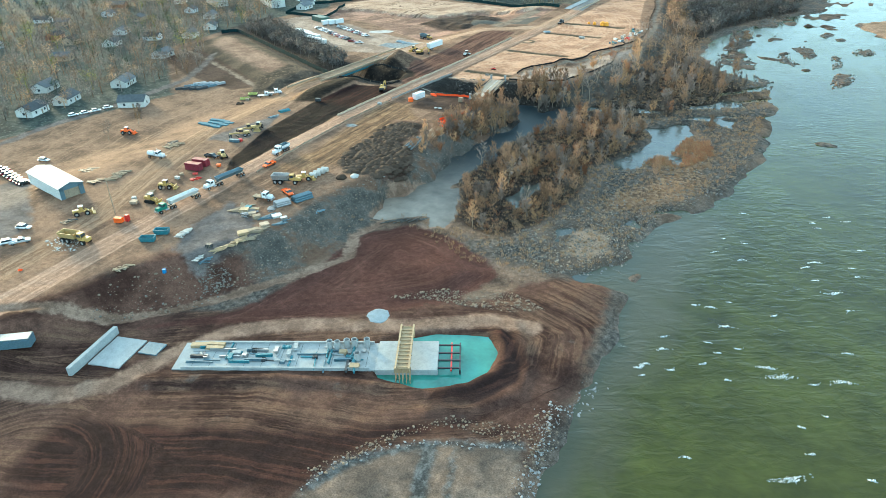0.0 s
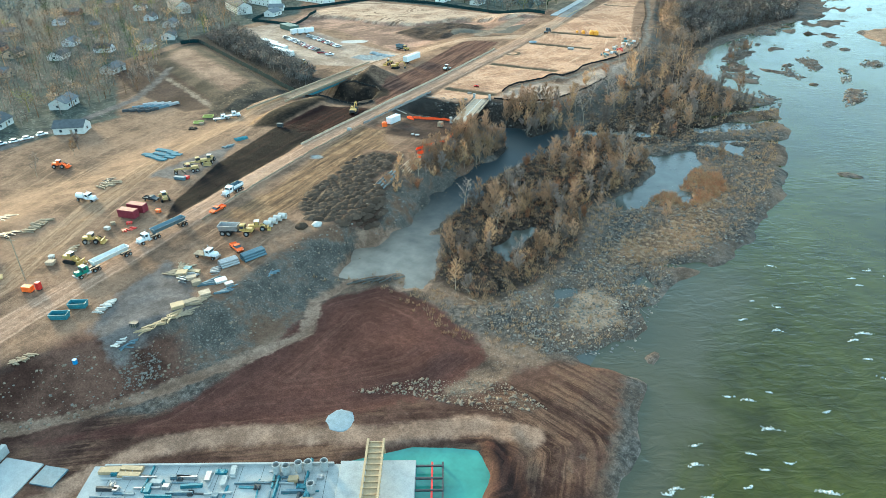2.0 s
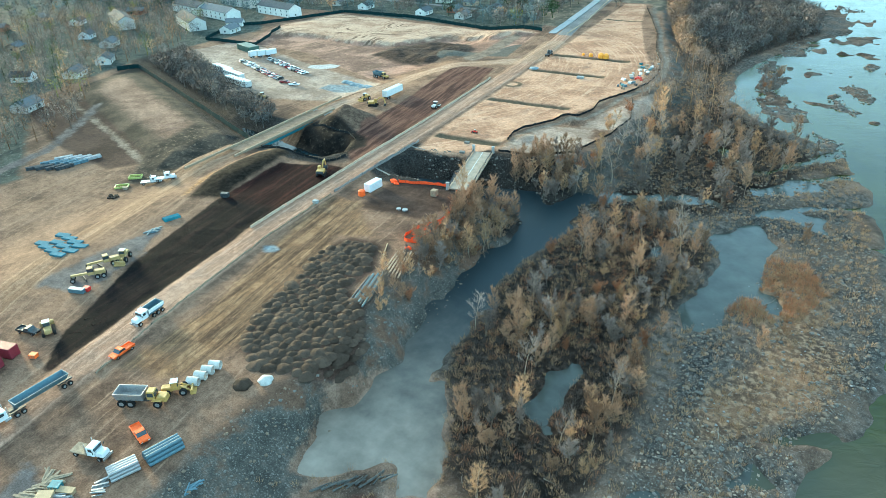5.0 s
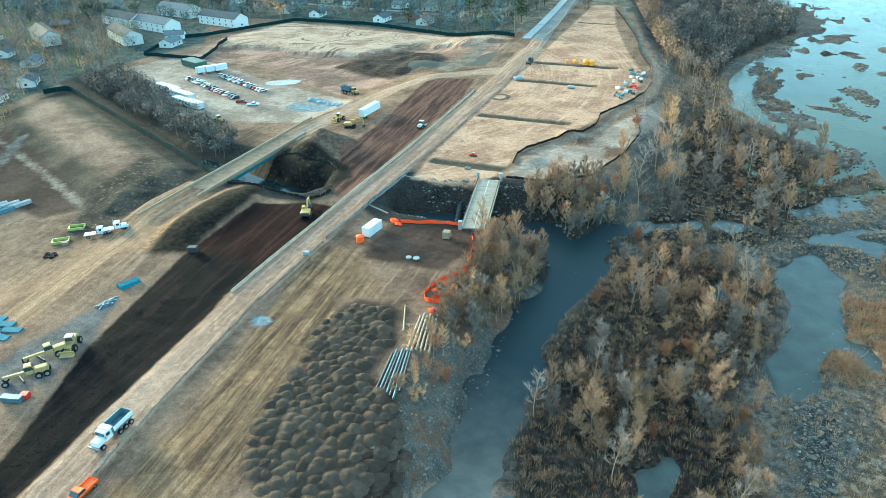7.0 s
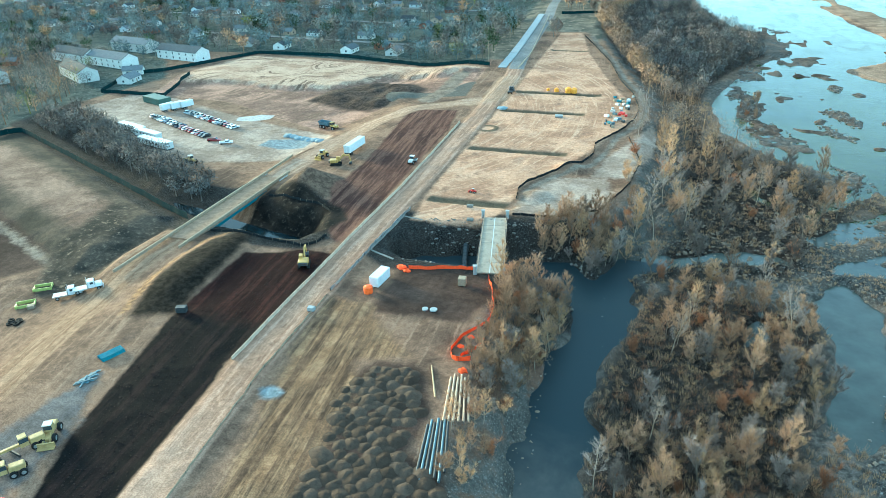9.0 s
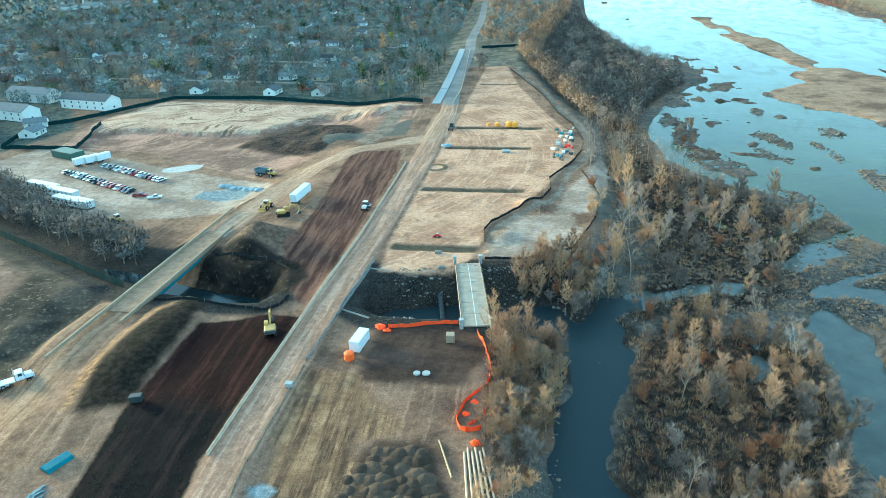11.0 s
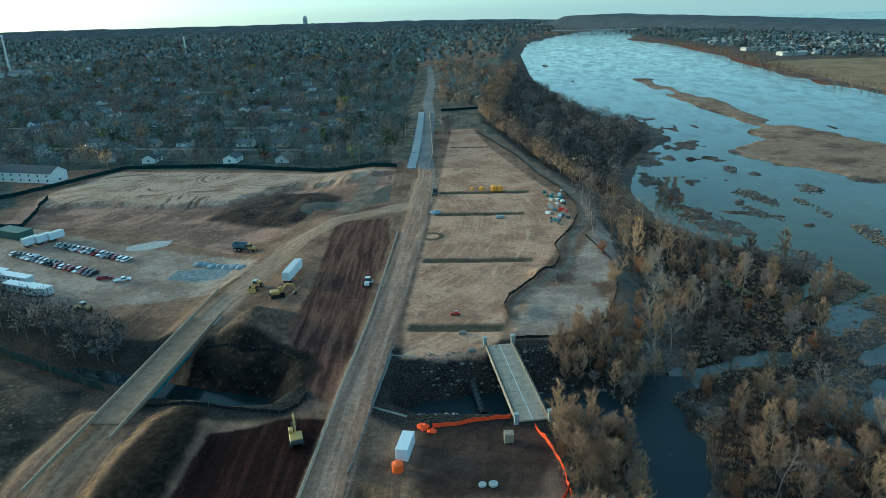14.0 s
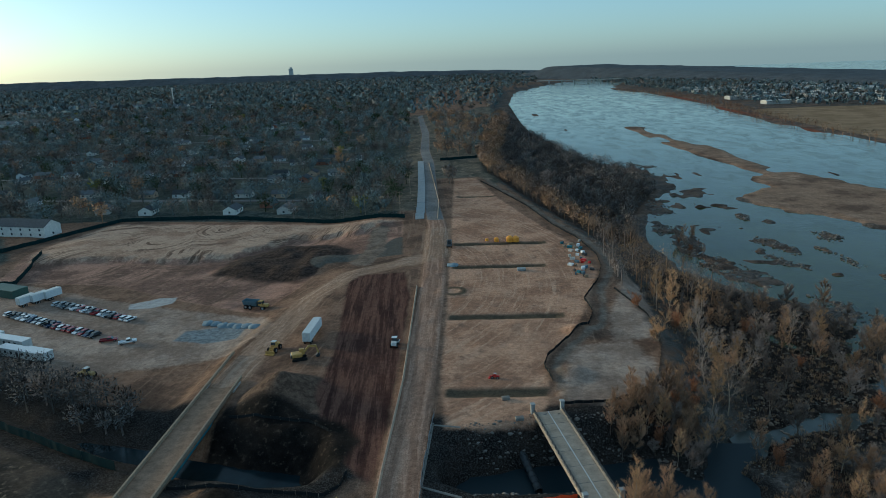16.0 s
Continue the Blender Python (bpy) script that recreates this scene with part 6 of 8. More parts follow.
def ridge():
    """The long wooded bluff behind the river, and the low rise along the horizon."""
    # Blue-grey of distance haze is put into the woods' base colour.
    woods = mat("hazy_far_woodland", (0.075, 0.083, 0.09), 0.95, vary=0.4, scale=0.02, bump=0.8, bump_scale=0.05, bump_dist=6)
    rise = [(-4600, 46), (-3000, 52), (-1700, 40), (-600, 34), (100, 20), (500, 2)]
    rows = []
    for k in range(90):
        x = rise[0][0] + (rise[-1][0] - rise[0][0]) * k / 89
        h = float(np.interp(x, [p[0] for p in rise], [p[1] for p in rise])) + float(lump(np.array([x]), np.array([0.0]), 60, 3)[0]) * 3
        rows.append([(x, 4380 + d - abs(x) * 0.06, z) for d, z in ((-160, -8), (-60, h * 0.55), (0, h), (220, h))])
    crest = []
    for (ax, ay, ah), (bx, by, bh) in zip(BLUFF, BLUFF[1:]):
        for k in range(14):
            f = k / 14
            x, y = ax + (bx - ax) * f, ay + (by - ay) * f
            n = Vector((by - ay, ax - bx, 0)).normalized() * (-1 if (by - ay) > 0 else 1)
            h = ah + (bh - ah) * ss(0, 1, f) + float(lump(np.array([x]), np.array([y]), 40, 3)[0]) * 1.6
            crest.append([(x - n.x * d, y - n.y * d, z) for d, z in ((-130, -12), (-60, h * 0.45), (0, h), (300, h))])
    for name, lines, label in (("skyline_rise", rows, "low wooded rise along the horizon"), ("bluff", crest, "long wooded flat-topped bluff behind the river")):
        bm = bmesh.new()
        grid = [[bm.verts.new(p) for p in line] for line in lines]
        for p, q in zip(grid, grid[1:]):
            for i in range(3):
                bm.faces.new((p[i], q[i], q[i + 1], p[i + 1]))
        solo(name, bm, woods, label, "hill", kind="structure")


ridge()


def river_bridge():
    b = thing("river_bridge", "long low road bridge on piers across the far river", "bridge")
    part("deck", box(bmesh.new(), (150, 0, 11), (420, 12, 2.2)), CONCRETE, b)
    for k in range(9):
        part("pier", box(bmesh.new(), (-40 + k * 46, 0, 3.0), (4, 9, 16)), CONCRETE, b)
    b.matrix_basis = pose(150, 2560, -8.2, 0, 0, -14)


river_bridge()


def mast(h, label):
    t = thing("mast", label, "mast")
    part("pole", rod(bmesh.new(), (0, 0, 0), (0, 0, h), 2.2, 10, 1.5), DUSTY_WHITE, t)
    part("collar", rod(bmesh.new(), (0, 0, h), (0, 0, h + 4), 3.0, 10, 2.4), DUSTY_WHITE, t)
    return t


mast(70, "tall white mast far off beyond the suburb").matrix_basis = pose(-945, 1261, -4)
mast(42, "slender white mast far off beyond the suburb").matrix_basis = pose(-855, 1849, -4)
spread(house(44, 20, 6.0, "long low pale commercial building far beyond the suburb", DUSTY_WHITE), [(-1230 + k * 45 + (k * 37) % 29, 1690 - k * 9 + (k * 53) % 40, 80 + (k * 17) % 20) for k in range(13)]
       + [(-900 + k * 42, 1150 + k * 22, 75) for k in range(4)])


BLUE_SLAB = mat("damp_new_concrete", (0.27, 0.285, 0.29), 0.75, vary=0.2, scale=0.4, bump=0.15)


def slab_roadway():
    """New concrete carriageway poured in bays beside the haul road."""
    t = thing("concrete_roadway", "long strip of pale new concrete roadway beside the dirt road", "roadway", kind="structure")
    for k in range(15):
        f = k / 15
        x, y = -42 - 18.5 * f ** 1.15, 346 + 222 * f
        part("slab", box(bmesh.new(), (x, y + 7.2, ground_z(x, y + 7) + 0.2), (5.0, 15.0, 0.5), 4.8, bevel=0.05), BLUE_SLAB, t)


slab_roadway()

# ---- vehicles and machines; each faces +x at its own origin ----
def car(paint, label, pickup=False, group=""):
    t = thing("pickup_truck" if pickup else "car", label, "pickup truck" if pickup else "car", group)
    L, W = (5.7, 1.95) if pickup else (4.7, 1.8)
    h = L / 2
    bm = bmesh.new()
    if pickup:
        slab(bm, [(-h, 0.5), (h, 0.5), (h, 0.95), (h - 1.5, 1.12), (-0.3, 1.12), (-0.3, 0.8), (-h + 0.12, 0.8), (-h + 0.12, 1.1), (-h, 1.1)], -W / 2, W / 2)
    else:
        slab(bm, [(-h, 0.4), (h, 0.4), (h, 0.75), (h - 1.2, 0.95), (-h + 0.6, 0.98), (-h, 0.9)], -W / 2, W / 2)
    bmesh.ops.bevel(bm, geom=bm.edges[:], offset=0.07, segments=1, affect="EDGES")
    part("body", bm, paint, t)
    a, b = (-0.45, 1.55) if pickup else (-1.9, 1.15)
    bm = bmesh.new()
    zc = 1.1 if pickup else 0.95
    slab(bm, [(a, zc), (b, zc), (b - 0.6, zc + 0.56), (a + 0.3, zc + 0.56)], -W / 2 + 0.1, W / 2 - 0.1)
    part("window", bm, GLASS, t)
    bm = bmesh.new()
    slab(bm, [(a + 0.25, zc + 0.54), (b - 0.58, zc + 0.54), (b - 0.7, zc + 0.64), (a + 0.4, zc + 0.64)], -W / 2 + 0.13, W / 2 - 0.13)
    part("roof", bm, paint, t)
    if pickup:
        for s in (-1, 1):
            part("bed_side", box(bmesh.new(), (-1.55, s * (W / 2 - 0.06), 0.95), (2.5, 0.1, 0.32)), paint, t)
    for x in (-h + 0.95, h - 0.95):
        for s in (-1, 1):
            tyre(t, x, s * (W / 2 - 0.1), 0.36, 0.24)
    for s in (-1, 1):
        part("headlight", box(bmesh.new(), (h, s * 0.65, 0.75), (0.06, 0.36, 0.16)), WHITE, t)
    return t


def truck_cab(t, paint, x, long_nose=True):
    """A conventional truck cab with bonnet, grille, windscreen and mirrors, whose rear is at x."""
    bm = bmesh.new()
    box(bm, (x + 0.85, 0, 1.95), (1.7, 2.3, 1.9), taper=0.94, bevel=0.1)
    cab = part("cab", bm, paint, t)
    if long_nose:
        part("bonnet", box(bmesh.new(), (x + 2.5, 0, 1.45), (1.8, 1.9, 1.0), taper=0.88, bevel=0.12), paint, t)
        part("bumper", box(bmesh.new(), (x + 3.5, 0, 0.75), (0.25, 2.35, 0.45)), STEEL, t)
    part("windscreen", box(bmesh.new(), (x + 1.69, 0, 2.4), (0.08, 1.9, 0.65)), GLASS, cab)
    for s in (-1, 1):
        part("side_window", box(bmesh.new(), (x + 1.0, s * 1.12, 2.35), (0.8, 0.08, 0.6)), GLASS, cab)
        part("mirror", box(bmesh.new(), (x + 1.8, s * 1.4, 2.2), (0.1, 0.12, 0.5)), DARK_STEEL, cab)
        part("exhaust", rod(bmesh.new(), (x - 0.15, s * 0.95, 1.0), (x - 0.15, s * 0.95, 3.4), 0.09, 6), STEEL, t)


def tub(t, x0, x1, z0, z1, w0, w1, material, name="tipper_body", wall=0.12):
    """An open hopper with sloping sides."""
    bm = bmesh.new()
    n = []
    for inset, lift in ((0, 0), (wall, wall)):
        lo = [bm.verts.new((x, s * (w0 / 2 - inset), z0 + lift)) for x, s in ((x0 + 0.3 + inset, -1), (x1 - 0.2 - inset, -1), (x1 - 0.2 - inset, 1), (x0 + 0.3 + inset, 1))]
        hi = [bm.verts.new((x, s * (w1 / 2 - inset), z1)) for x, s in ((x0 + inset, -1), (x1 - inset, -1), (x1 - inset, 1), (x0 + inset, 1))]
        n.append((lo, hi))
    for k, (lo, hi) in enumerate(n):
        for i in range(4):
            f = [lo[i], lo[(i + 1) % 4], hi[(i + 1) % 4], hi[i]]
            bm.faces.new(f if k == 0 else f[::-1])
        bm.faces.new(lo[::-1] if k == 0 else lo)
    for i in range(4):
        j = (i + 1) % 4
        bm.faces.new((n[0][1][i], n[0][1][j], n[1][1][j], n[1][1][i]))
    return part(name, bm, material, t)


def dump_truck(label):
    t = thing("dump_truck", label, "dump truck")
    part("chassis", box(bmesh.new(), (0, 0, 0.85), (7.8, 0.9, 0.3)), DARK_STEEL, t)
    truck_cab(t, WHITE, 0.75)
    tub(t, -4.1, 0.6, 1.25, 2.75, 2.1, 2.5, BLUE_STEEL)
    part("cab_guard", box(bmesh.new(), (1.0, 0, 2.95), (1.1, 2.4, 0.12)), WHITE, t)
    for s in (-1, 1):
        part("side_board", box(bmesh.new(), (-1.75, s * 1.27, 2.3), (4.6, 0.08, 0.9)), WHITE, t)
        for x in (-3.4, -2.1, -0.8, 3.3):
            tyre(t, x, s * 1.0, 0.52, 0.42)
    return t


def belly_truck(paint, hopper, label):
    t = thing("belly_dump_truck", label, "truck")
    part("chassis", box(bmesh.new(), (4.5, 0, 0.85), (7.0, 0.9, 0.28)), DARK_STEEL, t)
    truck_cab(t, paint, 4.6)
    part("fuel_tank", rod(bmesh.new(), (4.2, 1.0, 0.75), (5.4, 1.0, 0.75), 0.32, 8), STEEL, t)
    tub(t, -8.0, 3.0, 1.5, 3.0, 0.9, 2.5, hopper, "hopper")
    part("frame", box(bmesh.new(), (-7.2, 0, 1.1), (3.0, 1.0, 0.3)), DARK_STEEL, t)
    part("gooseneck", box(bmesh.new(), (3.2, 0, 1.5), (1.6, 1.0, 0.4)), DARK_STEEL, t)
    for k in range(7):
        for s in (-1, 1):
            part("rib", box(bmesh.new(), (-7 + k * 1.5, s * 1.16, 2.55), (0.1, 0.1, 0.9)), hopper, t)
    for s in (-1, 1):
        for x in (-7.8, -6.5, 1.8, 3.1, 7.1):
            tyre(t, x, s * 1.0, 0.52, 0.42)
    return t


def haul_truck(label, body=None):
    """An articulated earth mover."""
    t = thing("articulated_dump_truck", label, "dump truck")
    body = body or YELLOW
    part("rear_frame", box(bmesh.new(), (-2.0, 0, 1.2), (6.4, 1.2, 0.5)), DARK_STEEL, t)
    tub(t, -5.3, 0.6, 1.6, 3.3, 2.4, 3.1, body)
    part("bonnet", box(bmesh.new(), (3.9, 0, 1.75), (2.2, 2.0, 1.1), taper=0.86, bevel=0.15), YELLOW, t)
    cab = part("cab", box(bmesh.new(), (1.9, 0, 2.5), (1.7, 1.9, 1.9), taper=0.9, bevel=0.1), YELLOW, t)
    part("windscreen", box(bmesh.new(), (2.72, 0, 2.75), (0.12, 1.6, 0.9)), GLASS, cab)
    for s in (-1, 1):
        part("side_window", box(bmesh.new(), (1.9, s * 0.93, 2.75), (1.2, 0.12, 0.8)), GLASS, cab)
        part("fender", box(bmesh.new(), (3.2, s * 1.25, 1.75), (1.9, 0.6, 0.12)), YELLOW, t)
        for x in (-4.0, -2.2, 3.2):
            tyre(t, x, s * 1.25, 0.85, 0.62)
    return t


def excavator(label, bucket_out=5.0):
    t = thing("excavator", label, "excavator")
    for s in (-1, 1):
        bm = bmesh.new()
        slab(bm, [(-2.1, 0.15), (-1.8, 0), (1.8, 0), (2.1, 0.15), (2.25, 0.5), (1.9, 0.85), (-1.9, 0.85), (-2.25, 0.5)], s * 1.2 - 0.3, s * 1.2 + 0.3)
        part("track", bm, RUBBER, t)
    part("turntable", rod(bmesh.new(), (0, 0, 0.6), (0, 0, 1.1), 0.8, 12), DARK_STEEL, t)
    part("house", box(bmesh.new(), (-0.7, 0, 1.7), (3.0, 2.6, 1.1), bevel=0.15), YELLOW, t)
    cab = part("cab", box(bmesh.new(), (0.9, 0.8, 2.1), (1.6, 1.0, 1.8), taper=0.9, bevel=0.08), YELLOW, t)
    part("window", box(bmesh.new(), (1.68, 0.8, 2.3), (0.1, 0.8, 1.1)), GLASS, cab)
    part("counterweight", box(bmesh.new(), (-2.2, 0, 1.6), (0.7, 2.6, 1.0), bevel=0.2), DARK_STEEL, t)
    bm = bmesh.new()
    slab(bm, [(0.6, 1.5), (2.9, 4.2), (bucket_out, 3.9), (bucket_out, 3.5), (3.0, 3.6), (1.0, 1.3)], -0.28, 0.12)
    part("boom", bm, YELLOW, t)
    bm = bmesh.new()
    slab(bm, [(bucket_out - 0.3, 4.1), (bucket_out + 0.2, 4.0), (bucket_out + 0.9, 1.3), (bucket_out + 0.5, 1.2)], -0.22, 0.06)
    part("arm", bm, YELLOW, t)
    bm = bmesh.new()
    slab(bm, [(bucket_out + 0.4, 1.4), (bucket_out + 1.1, 1.2), (bucket_out + 0.9, 0.3), (bucket_out - 0.1, 0.2), (bucket_out - 0.2, 0.8)], -0.6, 0.44)
    part("bucket", bm, DARK_STEEL, t)
    return t


def loader(label, paint=None, blade="bucket", tracked=False):
    """A wheel loader, or with a blade and tracks a bulldozer."""
    paint = paint or YELLOW
    t = thing("bulldozer" if tracked else "wheel_loader", label, "bulldozer" if tracked else "loader")
    part("engine", box(bmesh.new(), (-1.5, 0, 1.5), (2.2, 1.6, 1.0), taper=0.9, bevel=0.15), paint, t)
    cab = part("cab", box(bmesh.new(), (0.1, 0, 2.1), (1.3, 1.5, 1.9), taper=0.92, bevel=0.08), paint, t)
    part("window", box(bmesh.new(), (0.1, 0, 2.45), (1.36, 1.44, 0.8), taper=0.95), GLASS, cab)
    part("roof", box(bmesh.new(), (0.1, 0, 3.08), (1.5, 1.6, 0.12), bevel=0.03), DUSTY_WHITE, cab)
    part("front_frame", box(bmesh.new(), (1.5, 0, 1.0), (1.6, 1.1, 0.7)), paint, t)
    for s in (-1, 1):
        if tracked:
            bm = bmesh.new()
            slab(bm, [(-2.0, 0.2), (-1.6, 0), (1.6, 0), (2.0, 0.2), (2.0, 0.7), (1.5, 1.0), (-1.5, 1.0), (-2.0, 0.7)], s * 1.15 - 0.28, s * 1.15 + 0.28)
            part("track", bm, RUBBER, t)
        else:
            for x in (-1.5, 1.6):
                tyre(t, x, s * 1.1, 0.78, 0.55)
        bm = bmesh.new()
        slab(bm, [(1.0, 1.7), (1.3, 1.9), (3.2, 0.7), (3.1, 0.4)], s * 0.6 - 0.1, s * 0.6 + 0.1)
        part("lift_arm", bm, paint, t)
    bm = bmesh.new()
    slab(bm, [(3.0, 0.1), (4.0, 0.1), (4.05, 0.2), (3.25, 0.35), (3.2, 1.0), (3.5, 1.25), (3.2, 1.25), (2.95, 0.9)], -1.45, 1.45)
    part(blade, bm, paint, t)
    return t


def grader(label):
    t = thing("motor_grader", label, "grader")
    part("beam", box(bmesh.new(), (2.0, 0, 1.6), (5.0, 0.5, 0.5)), PALE_YELLOW, t)
    part("engine", box(bmesh.new(), (-2.4, 0, 1.6), (2.6, 1.5, 1.1), taper=0.92, bevel=0.12), PALE_YELLOW, t)
    cab = part("cab", box(bmesh.new(), (-0.3, 0, 2.2), (1.5, 1.6, 2.0), taper=0.93, bevel=0.08), PALE_YELLOW, t)
    part("window", box(bmesh.new(), (-0.3, 0, 2.55), (1.54, 1.56, 0.85)), GLASS, cab)
    part("blade", box(bmesh.new(), (1.6, 0, 0.5), (0.25, 3.8, 0.6), rz=20), DARK_STEEL, t)
    for s in (-1, 1):
        for x in (-3.2, -1.7, 4.2):
            tyre(t, x, s * 1.0, 0.66, 0.45)
    return t


def roller(label):
    t = thing("road_roller", label, "roller")
    part("drum", rod(bmesh.new(), (1.6, -1.05, 0.75), (1.6, 1.05, 0.75), 0.75, 18), DARK_STEEL, t)
    part("frame", box(bmesh.new(), (1.6, 0, 0.9), (1.9, 2.4, 0.3)), DUSTY_WHITE, t)
    part("engine", box(bmesh.new(), (-1.5, 0, 1.35), (2.0, 1.7, 1.0), taper=0.88, bevel=0.12), DUSTY_WHITE, t)
    part("cab", box(bmesh.new(), (-0.1, 0, 1.9), (1.2, 1.5, 1.7), taper=0.92, bevel=0.08), GLASS, t)
    part("canopy", box(bmesh.new(), (-0.1, 0, 2.85), (1.5, 1.7, 0.14), bevel=0.04), WHITE, t)
    for s in (-1, 1):
        tyre(t, -1.4, s * 0.95, 0.72, 0.5)
    return t


def flatbed(label, bed=None, paint=None, tank=False):
    t = thing("tank_truck" if tank else "flatbed_truck", label, "truck")
    part("chassis", box(bmesh.new(), (0, 0, 0.75), (6.6, 0.9, 0.25)), DARK_STEEL, t)
    truck_cab(t, paint or WHITE, 0.2)
    if tank:
        part("tank", rod(bmesh.new(), (-3.3, 0, 1.75), (0.0, 0, 1.75), 0.95, 14), WHITE, t)
    else:
        part("bed", box(bmesh.new(), (-1.7, 0, 1.1), (3.6, 2.35, 0.25)), bed or TIMBER, t)
        part("headboard", box(bmesh.new(), (0.05, 0, 1.7), (0.12, 2.3, 1.0)), bed or TIMBER, t)
    for s in (-1, 1):
        for x in (-2.5, 2.6):
            tyre(t, x, s * 0.95, 0.48, 0.4)
    return t


def container(l, w, h, material, label, name="shipping_container", category="container"):
    t = thing(name, label, category)
    part("shell", box(bmesh.new(), (0, 0, h / 2 + 0.15), (l, w, h), bevel=0.05), material, t)
    n = int(l / 0.55)
    for s in (-1, 1):
        for k in range(n):
            part("rib", box(bmesh.new(), (-l / 2 + (k + 0.5) * l / n, s * (w / 2 + 0.025), h / 2 + 0.15), (l / n * 0.5, 0.05, h * 0.88)), material, t)
    for s in (-1, 1):
        part("door", box(bmesh.new(), (l / 2 + 0.03, s * w / 4, h / 2 + 0.15), (0.06, w / 2 - 0.08, h * 0.92)), material, t)
    part("skid", box(bmesh.new(), (0, 0, 0.08), (l * 0.96, w * 0.8, 0.16)), DARK_STEEL, t)
    return t


def semi_trailer(l, label):
    t = thing("semi_trailer", label, "trailer")
    part("box", box(bmesh.new(), (0, 0, 2.6), (l, 2.6, 2.9), bevel=0.05), WHITE, t)
    part("roof", box(bmesh.new(), (0, 0, 4.07), (l - 0.2, 2.5, 0.06)), DUSTY_WHITE, t)
    part("frame", box(bmesh.new(), (0, 0, 1.0), (l * 0.96, 1.0, 0.3)), DARK_STEEL, t)
    for s in (-1, 1):
        part("door", box(bmesh.new(), (-l / 2 - 0.03, s * 0.64, 2.6), (0.06, 1.2, 2.7)), DUSTY_WHITE, t)
        part("landing_leg", box(bmesh.new(), (l * 0.3, s * 0.8, 0.55), (0.15, 0.15, 1.1)), DARK_STEEL, t)
        for x in (-l / 2 + 1.2, -l / 2 + 2.5):
            tyre(t, x, s * 1.0, 0.5, 0.45)
    return t


def office(l, label):
    t = thing("site_office", label, "cabin", "site offices")
    part("wall", box(bmesh.new(), (0, 0, 1.9), (l, 3.4, 2.7), bevel=0.04), DUSTY_WHITE, t)
    part("roof", box(bmesh.new(), (0, 0, 3.31), (l + 0.2, 3.6, 0.14), bevel=0.04), WHITE, t)
    part("skirt", box(bmesh.new(), (0, 0, 0.3), (l * 0.97, 3.2, 0.6)), DARK_STEEL, t)
    for s in (-1, 1):
        for k in range(int(l / 2.6)):
            part("window", box(bmesh.new(), (-l / 2 + 1.3 + k * 2.6, s * 1.71, 2.2), (1.0, 0.06, 0.8)), GLASS, t)
    part("door", box(bmesh.new(), (0.2, -1.72, 1.65), (0.9, 0.06, 2.0)), DARK_STEEL, t)
    return t


# parked cars in the compound
paints = [mat("car_" + n, c, 0.35, 0.1, 0.08, bump=0) for n, c in (("white", (0.75, 0.77, 0.78)), ("silver", (0.42, 0.45, 0.47)), ("black", (0.02, 0.022, 0.025)),
                                                                  ("navy", (0.03, 0.05, 0.10)), ("maroon", (0.22, 0.02, 0.03)), ("grey", (0.16, 0.18, 0.19)))]
names = ("white", "silver", "black", "dark blue", "maroon", "dark grey")
rs = random.Random(3)
lots = {}
for (ax, ay), (bx, by), n, a in (((-176, 229.5), (-137, 211.5), 15, 68), ((-188.5, 219), (-142, 196.5), 18, 68)):
    for k in range(n):
        f = k / (n - 1)
        lots.setdefault((rs.choice((0, 0, 0, 1, 2, 3, 4, 5)), rs.random() < 0.4), []).append((ax + (bx - ax) * f, ay + (by - ay) * f, a + rs.uniform(-3, 3) + (180 if rs.random() < 0.4 else 0)))
lots.setdefault((4, True), []).append((-134.6, 192.1, 20))
lots.setdefault((0, True), []).append((-127.0, 190.2, 28))
lots.setdefault((0, False), []).extend([(-152, -1, 70), (-150, 4, 72), (-149, 9, 71), (-148, 15, 70), (-147, 23, 70), (-106, -43, 20), (-42, -86, 25), (-36, -94, 60)])
lots.setdefault((1, True), []).extend([(-33.5, -92, 60), (-38, -97, 62)])
lots.setdefault((2, True), []).append((-38, -15, 10))
for k in range(9):
    lots.setdefault((rs.choice((0, 2, 4, 5)), False), []).append((-112 + k * 3.3, -57 - k * 0.6, 75))
for (c, p), spots in lots.items():
    spread(car(paints[c], "%s %s parked on pale gravel" % (names[c], "pickup truck" if p else "saloon car"), p, "parked cars"), spots)

# the haul road and the yard beside it
at(dump_truck("white dump truck with an empty blue-grey body on gravel"), -17.2, 1.3, -87)
at(car(ORANGE, "orange pickup truck with a white toolbox on the gravel road", True), -12.0, -10.5, -88)
at(belly_truck(GREEN, DUSTY_WHITE, "green tractor with a pale belly-dump trailer on the dirt road"), -13.2, -51, -92)
at(belly_truck(WHITE, BLUE_STEEL, "white tractor with a blue-grey belly-dump trailer on the dirt road"), -13.8, -30.6, -94)
at(haul_truck("large faded yellow earth mover parked beside white rubble", PALE_YELLOW), -19.0, -83, 15)
at(haul_truck("yellow articulated dump truck with a grey body in the yard", STEEL), 5.6, -19.5, 25)
at(haul_truck("yellow articulated dump truck on the graded field", BLUE_STEEL), -92.5, 221, -14)
at(loader("yellow wheel loader in the yard"), 8.6, -14.4, 40)
at(car(ORANGE, "orange and white pickup truck in the yard", True), 12.0, -26.2, -20)
at(flatbed("white flatbed truck with a brown timber bed in the yard"), 8.0, -33.6, 12)
at(flatbed("white water truck with a round tank on the dirt yard", None, WHITE, True), -57.2, -25.4, 15)
at(flatbed("white service truck parked beside the haul road", DUSTY_WHITE), -84.9, 66.9, 45)
